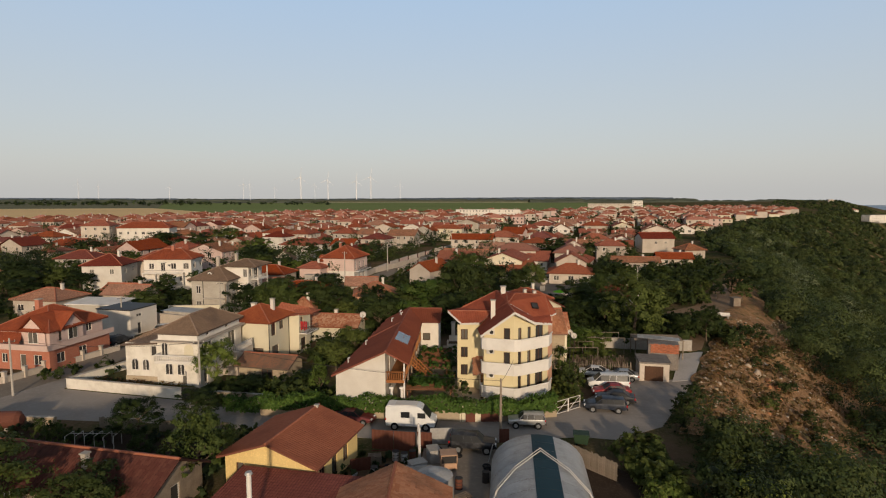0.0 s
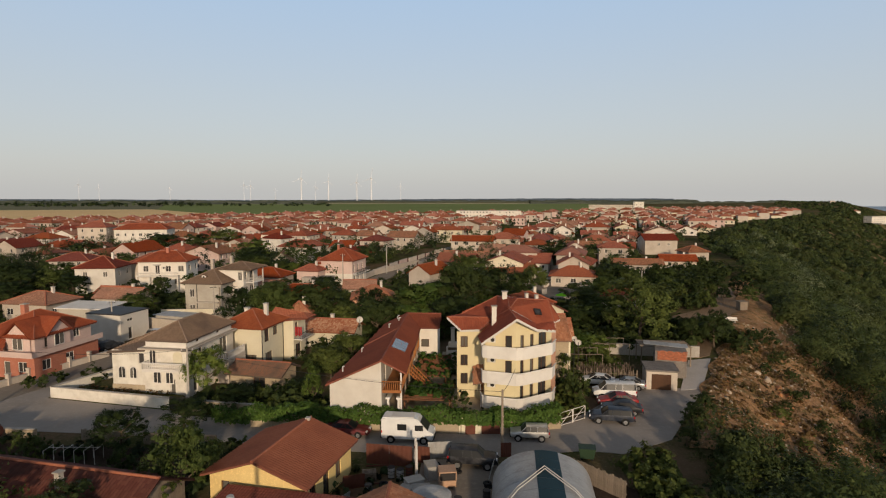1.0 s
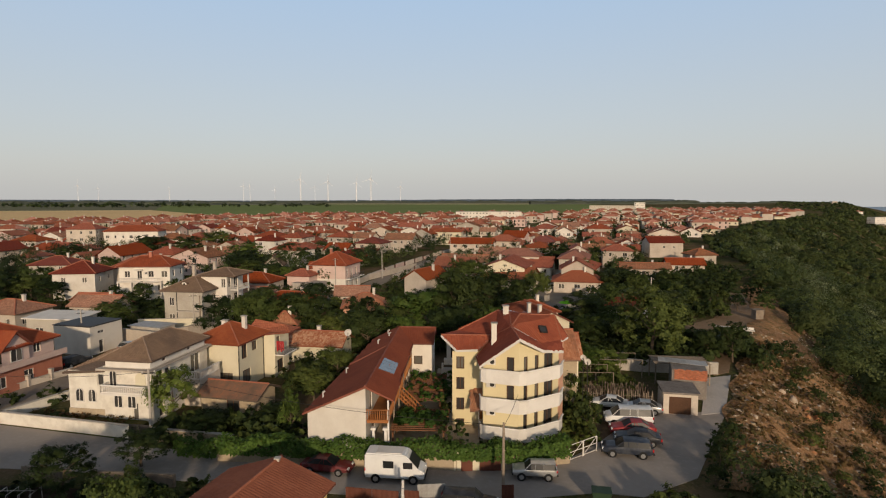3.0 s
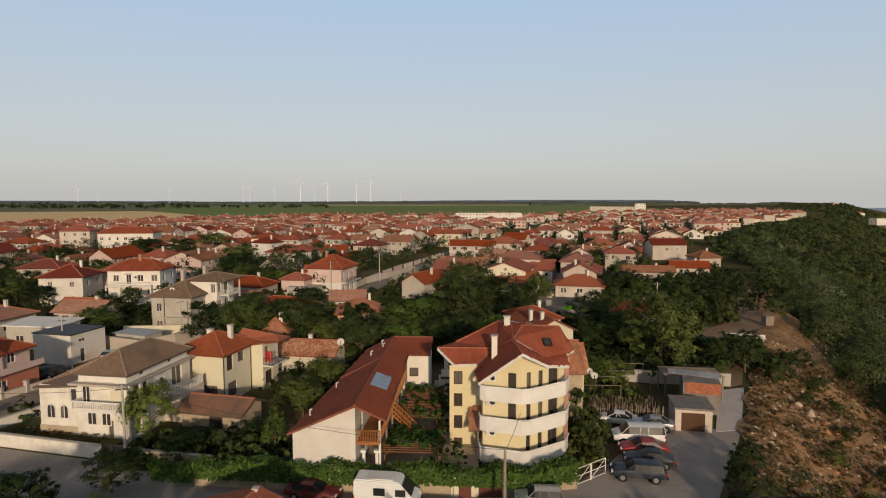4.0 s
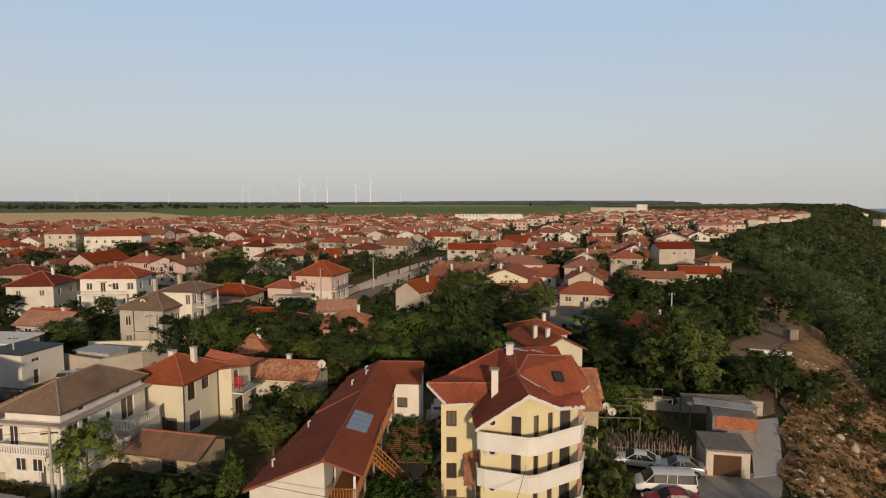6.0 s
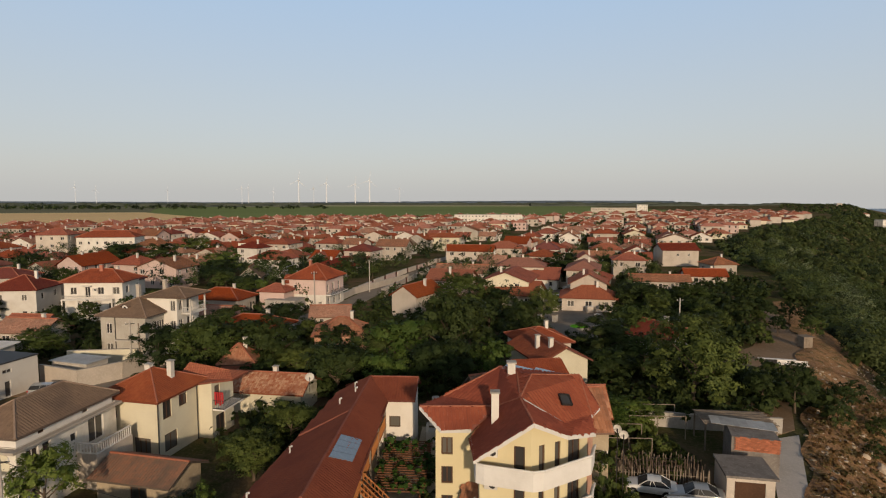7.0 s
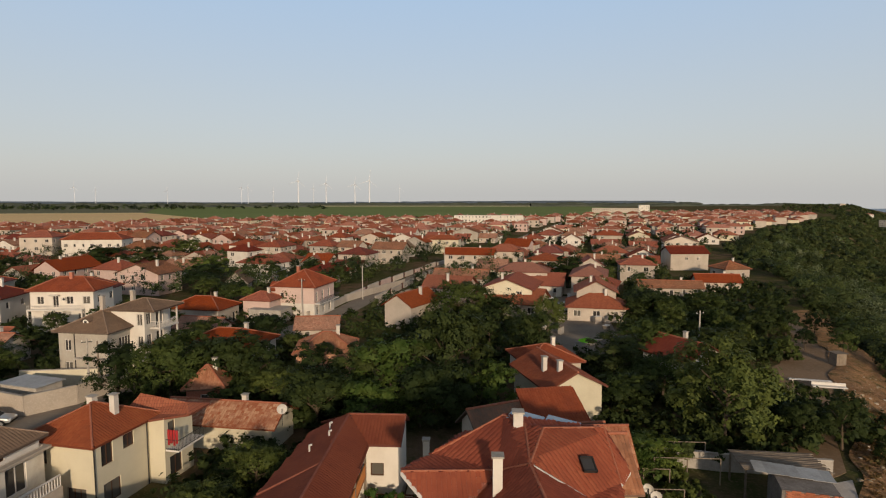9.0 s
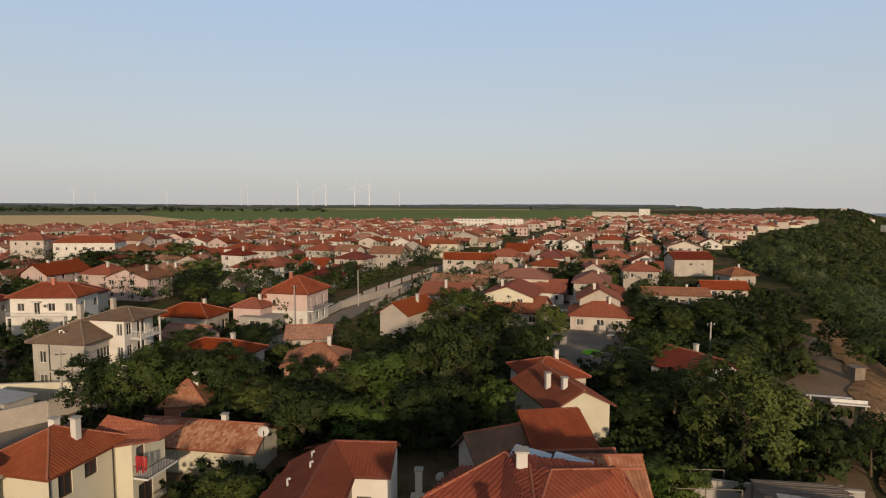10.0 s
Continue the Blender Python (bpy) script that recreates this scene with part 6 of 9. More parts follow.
def far_houses(rows):
    """All the further houses of the village: walls, roofs and window openings in one mesh."""
    co, faces, mats = [], [], []
    q = random.Random(11)
    wall_names = ["village", "cream", "greige", "pink", "grey"]
    for dist, x, y, rot in rows:
        c, s = math.cos(radians(rot)), math.sin(radians(rot))
        st = q.choice((1, 1, 1, 2, 2, 2))
        w, d, h, rh, o = q.uniform(8, 14.5), q.uniform(7.5, 10.5), 2.75 * st + q.uniform(0, 0.6), q.uniform(1.8, 2.6), 0.6
        wi = q.choice((0, 0, 1, 2, 2, 3, 4))

        def put(pts, mi):
            n = len(co)
            co.extend((x + a * c - b * s, y + a * s + b * c, e) for a, b, e in pts)
            faces.append((n, n + 1, n + 2, n + 3))
            mats.append(mi)
        W, D = w / 2, d / 2
        for a, b in (((-W, -D), (W, -D)), ((W, -D), (W, D)), ((W, D), (-W, D)), ((-W, D), (-W, -D))):
            put([(*a, 0), (*b, 0), (*b, h), (*a, h)], wi)
            L = math.hypot(b[0] - a[0], b[1] - a[1])
            ux, uy = (b[0] - a[0]) / L, (b[1] - a[1]) / L
            ox, oy = uy * 0.04, -ux * 0.04
            if dist < 560:
                for f in range(st):
                    for m_ in range(2 + (L > 9)):
                        t = L * (m_ + 0.5) / (2 + (L > 9))
                        z = f * 2.9 + 1.0
                        put([(a[0] + ux * (t - 0.5) + ox, a[1] + uy * (t - 0.5) + oy, z), (a[0] + ux * (t + 0.5) + ox, a[1] + uy * (t + 0.5) + oy, z),
                             (a[0] + ux * (t + 0.5) + ox, a[1] + uy * (t + 0.5) + oy, z + 1.3), (a[0] + ux * (t - 0.5) + ox, a[1] + uy * (t - 0.5) + oy, z + 1.3)], 6)
        X, Y, k = W + o, D + o, max(0.3, W + o - D - o)
        put([(-X, -Y, h), (X, -Y, h), (k, 0, h + rh), (-k, 0, h + rh)], 5)
        put([(X, Y, h), (-X, Y, h), (-k, 0, h + rh), (k, 0, h + rh)], 5)
        put([(X, -Y, h), (X, Y, h), (k, 0.01, h + rh), (k, -0.01, h + rh)], 5)
        put([(-X, Y, h), (-X, -Y, h), (-k, -0.01, h + rh), (-k, 0.01, h + rh)], 5)
        cx = q.uniform(-W * 0.5, W * 0.5)
        for a, b in (((cx - 0.3, -0.3), (cx + 0.3, -0.3)), ((cx + 0.3, -0.3), (cx + 0.3, 0.3)), ((cx + 0.3, 0.3), (cx - 0.3, 0.3)), ((cx - 0.3, 0.3), (cx - 0.3, -0.3))):
            put([(*a, h), (*b, h), (*b, h + rh + 0.6), (*a, h + rh + 0.6)], 0)
    ob = quick_mesh("distant_houses", co, faces, [M[k] for k in wall_names] + [M["rooffar"], M["glass"]], mats)
    uv = ob.data.uv_layers.new(name="UVMap")
    v = np.asarray(co, np.float32)[np.asarray(faces).ravel()]
    uv.data.foreach_set("uv", np.stack([v[:, 0], v[:, 1] * 1.2], 1).astype(np.float32).ravel())
    return tagged(ob, "packed red-roofed village houses towards the horizon", "houses", kind="stuff")


far_houses(houses[NEAR_COUNT:])


# ---- trees in the village, forest on the slope ----
def thicket(name, spots, mat, label, category, seed):
    """Many crowns in one mesh: rows of x, y, ground, height, spread, leaves, leaf size; with several materials each crown takes one."""
    rr = np.random.default_rng(seed)
    parts, soft, tones = [], [], []
    mats = mat if isinstance(mat, list) else [mat]
    for x, y, z, h, s, n, size in spots:
        lobes = [(0, 0, h * 0.55, s * 0.72), (0, 0, h * 0.8, s * 0.4)] + [(math.cos(a) * s * 0.6, math.sin(a) * s * 0.6, h * (0.35 + 0.35 * rr.random()), s * (0.3 + 0.22 * rr.random())) for a in rr.random(6) * 6.28]
        co, nr = leaf_cloud(rr, lobes, int(n), size, 34 if size < 0.3 else 14 if size < 0.4 else 8 if size < 0.7 else 4)
        parts.append(co + (x, y, z))
        soft.append(nr)
        tones.append(np.full(int(n), rr.integers(len(mats))))
    co = np.concatenate(parts)
    ob = quick_mesh(name, co, np.arange(len(co)).reshape(-1, 3), mats, np.concatenate(tones))
    soften(ob.data, np.concatenate(soft))
    return tagged(ob, label, category, kind="stuff")


spots = []
pale = []
r = random.Random(21)
for k in range(6000):
    y = 20 + 1430 * r.random() ** 1.35
    inland = -3 if y > 190 else 1
    if y > 820:
        inland = -0.42 * (y - 820) - 3
    x = edge_x(y) + r.uniform(inland, 40 + 0.2 * y)
    dx = x - edge_x(y)
    if x > 0.8 * y + 6 or y < 330 and dx > 36 + 0.22 * y:
        continue
    if 60 < y < 104 and dx < 20 + 8 * r.random() or 104 <= y < 125 and dx < 13 or 125 <= y < 178 and dx < 6.5 or 178 <= y < 240 and dx < 1:
        continue
    if y < 62 and dx < 3 or y > 820 and in_village(x, y):
        continue
    d = math.hypot(x, y)
    h = r.choice((r.uniform(2.4, 4.6), r.uniform(5.0, 9.0), r.uniform(4.2, 7.6))) * (0.65 if dx < 10 else 1) * (0.62 if y > 850 else 0.85 if y > 240 else 1)
    n, size = (1100, 0.21) if d < 130 else (640, 0.32) if d < 260 else (330, 0.5) if d < 520 else (150, 0.85) if d < 900 else (64, 1.5)
    row = (float(x), y, float(ground_z(x, y)) - 0.4, h, h * r.uniform(0.58, 0.8), n, size)
    (pale if 150 < d < 700 and r.random() < 0.075 and 4 < dx < 40 else spots).append(row)
thicket("forest", spots, [WOODS[k] for k in (0, 1, 1, 2, 2, 3)], "dense green woodland covering the seaward slope", "woodland", 3)
thicket("pale_shrubs", pale, M["leafpale"], "pale grey-green flowering shrubs in the woodland", "shrubs", 6)

spots = []
for k in range(4200):
    y = 150 + 620 * r.random() ** 1.3
    x = y * r.uniform(-0.9, 0.45)
    if not in_village(x, y) or street_gap(x, y) < 8 or 12 < x < 30 and y < 195:
        continue
    if any((x - a) ** 2 + (y - b) ** 2 < 30 for _, a, b, _ in houses):
        continue
    near = y < 330
    h = r.uniform(2.0, 5.5) if r.random() < 0.8 else r.uniform(5.5, 8)
    spots.append((x, y, -0.3, h, h * r.uniform(0.45, 0.62), 380 if near else 90, 0.3 if near else 0.7))
thicket("village_trees", spots, WOODS[:3], "scattered dark green garden trees between distant houses", "trees", 4)

# wooded belts towards the horizon
def belt(x0, y0, x1, y1, depth, h, seed):
    """A long lumpy mass of far trees."""
    rr = np.random.default_rng(seed)
    n = int(math.hypot(x1 - x0, y1 - y0) / 9)
    t = np.linspace(0, 1, n)
    top = h * (0.55 + 0.45 * np.abs(np.sin(t * n * 0.21 + seed) * np.cos(t * n * 0.083)) + 0.25 * rr.random(n))
    rows = []
    for k, (off, f) in enumerate(((0, 0.0), (0.06, 0.75), (0.5, 1.0), (0.94, 0.7), (1, 0.0))):
        rows.append(np.stack([x0 + (x1 - x0) * t + rr.normal(size=n), y0 + (y1 - y0) * t + depth * off + rr.normal(size=n) * 2, top * f - 0.2 + rr.normal(size=n) * 0.5 * (f > 0)], 1))
    co = np.concatenate(rows)
    i = np.arange(5 * n).reshape(5, n)
    f = np.stack([i[:-1, :-1], i[:-1, 1:], i[1:, 1:], i[1:, :-1]], -1).reshape(-1, 4)
    ob = quick_mesh("tree_belt", co, f, M["beltleaf"])
    tagged(ob, "dark wooded belt along the far fields", "trees", kind="stuff")


belt(-2400, 2060, 760, 2060, 60, 8, 1)
belt(-2200, 1500, -420, 1580, 40, 5, 2)
belt(-2400, 1820, -520, 1790, 40, 6, 7)
rows_ = random.Random(61)
thicket("far_tree_row", [(x, 1190 + 0.06 * (x + 1300) + rows_.uniform(-25, 25), -0.5, h, h * rows_.uniform(0.5, 0.75), 70, 2.0) for x, h in ((rows_.uniform(-1250, -560), rows_.uniform(6, 15)) for _ in range(75))] +
        [(x, 1330 + rows_.uniform(-40, 60), -0.5, h, h * 0.8, 50, 2.2) for x, h in ((rows_.uniform(-1350, -330), rows_.uniform(5, 9)) for _ in range(110))], WOODS[:2], "row of dark field trees beyond the wheat", "trees", 48)
belt(150, 1650, 900, 1620, 60, 8, 5)

for kind, x, y, h, s in (
        ("dark", -2.5, 112, 11.5, 6.0), ("light", -9, 108, 8.5, 5.5), ("dark", -3, 101, 7.5, 4.5), ("light", 3.0, 104, 6.5, 3.4), ("dark", -16, 100, 7, 4.5), ("light", -10, 98, 6.4, 3.6),
        ("broad", -23, 107, 4.6, 3.6), ("dark", -30, 110, 8, 5.5), ("broad", -36, 107, 8, 5), ("dark", -42, 106, 7.5, 4), ("broad", -27, 102, 3.8, 3),
        ("dark", 9.5, 124, 8.5, 4.0), ("broad", 25.9, 98, 10.4, 6.0), ("dark", 20, 118, 6.5, 5), ("broad", 27, 128, 7, 5), ("dark", 37, 126, 6, 5),
        ("dark", 34.6, 99.5, 4.6, 2.4), ("dark", 37.6, 98.0, 5.6, 2.6), ("dark", 18, 106, 5, 4), ("light", 17.2, 92.5, 3.4, 3.0), ("broad", 24, 111, 6, 4.5),
        ("light", -31, 70.5, 6.2, 2.9), ("light", -17.8, 68.5, 4.6, 1.3), ("dark", -29.3, 61.6, 3.2, 2.4), ("dark", -26.5, 68.5, 2.6, 2.6), ("dark", -20, 71, 2.6, 2.6), ("broad", -18.5, 79, 4.4, 3), ("broad", -17.5, 86, 4.4, 2.8),
        ("broad", -22, 47, 6.5, 3.0), ("dark", -32.5, 56, 4.2, 2.6), ("broad", -34, 38, 7, 5), ("dark", -27, 40, 5, 3),
        ("dark", -72, 190, 6, 5), ("broad", -66, 183, 5, 4.5), ("dark", -76, 201, 6.5, 5.5), ("broad", -58, 178, 4.5, 4), ("dark", -110, 140, 6.5, 5), ("broad", -102, 141, 6, 4.5), ("dark", -95.5, 138.5, 5.2, 4), ("dark", -117, 146, 7, 5), ("dark", -106, 133, 4.5, 4), ("fardark", -121, 224, 9.5, 8), ("fardark", -109, 229, 8.5, 6.5), ("fardark", -138, 205, 7.5, 5.5), ("farbroad", -113, 263, 8.5, 7.5), ("light", -80, 213, 7.5, 7), ("farbroad", -85, 195, 5.4, 4.7), ("fardark", -64, 212, 8, 5), ("fardark", 27, 205, 8.3, 5.8), ("farbroad", 31, 186, 6, 4.4), ("broad", 14.5, 148, 6.7, 3.6), ("broad", -1.6, 153, 8.8, 6.4), ("dark", 5.5, 152, 6, 3.5), ("fardark", 39, 166, 5.5, 5.5), ("farbroad", 50, 167, 5, 4), ("fardark", 40, 380, 7, 4.5), ("fardark", 69, 434, 7.5, 5.8), ("farbroad", -31, 209, 3.4, 2.1), ("farbroad", 14.4, 224, 4, 2.6), ("broad", -66, 116, 4.8, 4.4), ("dark", -80, 127, 4, 2.5), ("broad", -40, 118, 6.5, 4.6), ("dark", -33, 131, 6.5, 4.2), ("dark", -43, 131, 5.5, 4),
        ("light", 15, 88, 4.5, 2.3), ("darkbush", 11.5, 70, 4, 1.8), ("bush", 10.8, 76, 4.5, 2.0)):
    tree(kind, x, y, h, s)

# shrubs on the near slope
for k in range(100):
    y = r.uniform(30, 64)
    x = edge_x(y) + r.uniform(1.4 if y < 54 else 2.2, 22)
    tree(r.choice(("bush", "darkbush", "darkbush", "brightbush")), x, y, r.uniform(1.6, 3.2 if y > 54 else 4.0), group="slope shrubs")


# ---- wind turbines ----
def turbine(x, y, z, hub, stout):
    root = thing("wind_turbine", pose(x, y, z, 0, 0, -8), "tall white three-bladed wind turbine in the fields", "wind turbine", "wind farm")
    bm = bmesh.new()
    tube(bm, (0, 0, -20), (0, 0, hub), stout * 2.0, 10, stout * 1.2)
    part("tower", bm, M["turbine"], root)
    bm = bmesh.new()
    box(bm, -1.6, 1.6, -3, 5, hub - 1, hub + 2)
    part("nacelle", bm, M["turbine"], root)
    for a in (10, 130, 250):
        bm = bmesh.new()
        e = Vector((math.sin(radians(a)), 0, math.cos(radians(a))))
        tube(bm, Vector((0, -3.5, hub + 0.5)), Vector((0, -3.5, hub + 0.5)) + e * hub * 0.42, stout * 0.8, 6, 0.25)
        part("blade", bm, M["turbine"], root)


for px, top, dist in ((530, 42, 2100), (579, 36, 2300), (630, 34, 2350), (656, 42, 2100), (555, 24, 3200), (425, 26, 3200), (437, 26, 3200), (117, 28, 3000), (708, 24, 3300), (482, 18, 3800), (155, 22, 3500), (288, 20, 3800)):
    turbine(dist * ((px - 784) / 1038.5 - 0.056), dist, 0, (top / 1038.5) * dist, 1.0 if dist < 2500 else 0.55)

# low land at the end of sight, coloured blue-grey in place of haze
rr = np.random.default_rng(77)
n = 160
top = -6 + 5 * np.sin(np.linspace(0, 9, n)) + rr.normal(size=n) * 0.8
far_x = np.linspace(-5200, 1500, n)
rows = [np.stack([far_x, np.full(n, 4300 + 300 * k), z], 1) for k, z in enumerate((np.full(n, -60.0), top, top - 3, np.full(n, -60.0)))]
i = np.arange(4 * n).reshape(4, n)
tagged(quick_mesh("backdrop", np.concatenate(rows), np.stack([i[:-1, :-1], i[:-1, 1:], i[1:, 1:], i[1:, :-1]], -1).reshape(-1, 4), M["farland"]), "low far land, coloured blue-grey to stand in for haze", "distance", kind="structure")

# scrub growing on the bare slope
for k in range(26):
    y = r.uniform(64, 100)
    x = edge_x(y) + r.uniform(7, 26)
    tree(r.choice(("darkbush", "bush", "darkbush")), float(x), y, r.uniform(0.8, 2.2), group="slope shrubs")


# ---- vehicles ----
def paint(name, col, rough=0.45, metal=0.05):
    m, n, l = nodes_of(name)
    p = n["Principled BSDF"]
    tc = n.new("ShaderNodeTexCoord").outputs["Object"]
    dust = mixc(n, l, ramp(n, l, noise_tex(n, l, 1.2, tc), 0.45, 0.8), col, tuple(0.75 * c + 0.08 for c in col))
    l.new(dust, p.inputs["Base Color"])
    p.inputs["Roughness"].default_value, p.inputs["Metallic"].default_value = rough, metal
    p.inputs["Coat Weight"].default_value = 0.12
    p.inputs["Specular IOR Level"].default_value = 0.3
    return m


M["lamp_red"] = surface("tail_lamp", (0.4, 0.02, 0.02), rough=0.2, bump=0, per=0)
M["lamp_clear"] = surface("head_lamp", (0.7, 0.7, 0.68), rough=0.15, bump=0, per=0)
CARS = {  # length, width, lower profile (x, z), glasshouse profile (x, z), wheel radius, wheel places
    "saloon": (4.4, 1.72, [(-2.2, 0.32), (2.15, 0.3), (2.2, 0.55), (2.05, 0.72), (0.95, 0.9), (-1.4, 0.95), (-2.15, 0.92), (-2.2, 0.6)], [(0.95, 0.88), (0.2, 1.38), (-0.9, 1.4), (-1.65, 0.94)], 0.31, (-1.33, 1.3)),
    "estate": (4.6, 1.78, [(-2.3, 0.38), (2.25, 0.36), (2.3, 0.65), (2.15, 0.85), (1.1, 1.02), (-2.25, 1.05), (-2.3, 0.7)], [(1.05, 1.0), (0.35, 1.55), (-1.9, 1.57), (-2.27, 1.04)], 0.34, (-1.35, 1.35)),
    "suv": (4.4, 1.78, [(-2.15, 0.48), (2.15, 0.46), (2.2, 0.8), (2.1, 1.0), (1.05, 1.12), (-2.15, 1.15), (-2.2, 0.8)], [(1.0, 1.1), (0.4, 1.72), (-1.95, 1.74), (-2.15, 1.14)], 0.37, (-1.3, 1.32)),
    "minibus": (4.9, 1.9, [(-2.45, 0.4), (2.4, 0.38), (2.45, 0.75), (2.3, 1.0), (1.7, 1.18), (-2.42, 1.2), (-2.45, 0.8)], [(1.75, 1.15), (1.0, 1.88), (-2.3, 1.94), (-2.42, 1.18)], 0.34, (-1.5, 1.55)),
    "van": (5.1, 2.0, [(-2.55, 0.42), (2.5, 0.4), (2.55, 0.85), (2.45, 1.1), (1.95, 1.3), (1.2, 2.15), (0.95, 2.42), (-2.35, 2.5), (-2.53, 2.4), (-2.55, 1.0)], None, 0.35, (-1.6, 1.6))}


def slab_profile(bm, prof, y_lo, y_hi, bevel=0.0):
    """A side profile carried across the width; y_lo and y_hi are half widths at the profile's foot and top."""
    z0, z1 = min(z for _, z in prof), max(z for _, z in prof)
    half = lambda z: y_lo + (y_hi - y_lo) * (z - z0) / (z1 - z0)
    a = [bm.verts.new((x, -half(z), z)) for x, z in prof]
    b = [bm.verts.new((x, half(z), z)) for x, z in prof]
    bm.faces.new(a)
    bm.faces.new(b[::-1])
    for k in range(len(prof)):
        bm.faces.new([a[k], b[k], b[(k + 1) % len(prof)], a[(k + 1) % len(prof)]])
    bmesh.ops.recalc_face_normals(bm, faces=bm.faces)
    if bevel:
        bmesh.ops.bevel(bm, geom=list(bm.edges), offset=bevel, segments=2, affect='EDGES', clamp_overlap=True)


def car_shell(L, h, low, top):
    """The body and the glass of a car, drawn through cross-sections from nose to tail."""
    upper = sorted(low[2:])
    ux, uz = [p[0] for p in upper], [p[1] for p in upper]
    roof_x, roof_z = [p[0] for p in top[::-1]], [p[1] for p in top[::-1]]
    foot = low[0][1]
    cuts = sorted({L / 2, L / 2 - 0.06, L / 2 - 0.22, L / 2 - 0.6, top[0][0], top[1][0], (top[1][0] + top[2][0]) / 2, top[2][0], top[3][0], -L / 2 + 0.3, -L / 2 + 0.08, -L / 2})
    rows = []
    for x in cuts:
        belt = float(np.interp(x, ux, uz))
        crown = float(np.interp(x, roof_x, roof_z, left=0, right=0))
        cabin = crown > belt + 0.12
        end = max(0.0, (abs(x) - (L / 2 - 0.6)) / 0.6)
        w = h * (1 - 0.16 * end ** 2.5)
        lift = 0.12 * end ** 3
        tz = crown if cabin else belt + 0.03 * (1 - end)
        tw = w * (0.78 if cabin else 0.8)
        half = [(w * 0.9, foot + lift), (w, foot + 0.18 + lift * 0.5), (w, belt - 0.16), (w * 0.965, belt), (tw, tz - (0.05 if cabin else 0.0)), (tw * 0.6, tz + (0.01 if cabin else 0.0)), (0, tz + 0.02)]
        rows.append((x, cabin, half[:-1] + [half[-1]] + [(-a, b) for a, b in half[-2::-1]]))
    body, panes = bmesh.new(), bmesh.new()

    def quad(bm, a, b, k):
        ring = [(a[0], *a[2][k]), (a[0], *a[2][k + 1]), (b[0], *b[2][k + 1]), (b[0], *b[2][k])]
        bm.faces.new([bm.verts.new(v) for v in ring])
    for a, b in zip(rows[:-1], rows[1:]):
        for k in range(12):
            glazed = (a[1] or b[1]) and k in (3, 8) or a[1] != b[1] and 3 <= k <= 8
            quad(panes if glazed else body, a, b, k)
    for a in (rows[0], rows[-1]):
        body.faces.new([body.verts.new((a[0], *v)) for v in a[2]])
    for bm in (body, panes):
        bmesh.ops.remove_doubles(bm, verts=bm.verts, dist=0.002)
        bmesh.ops.recalc_face_normals(bm, faces=bm.faces)
    return body, panes


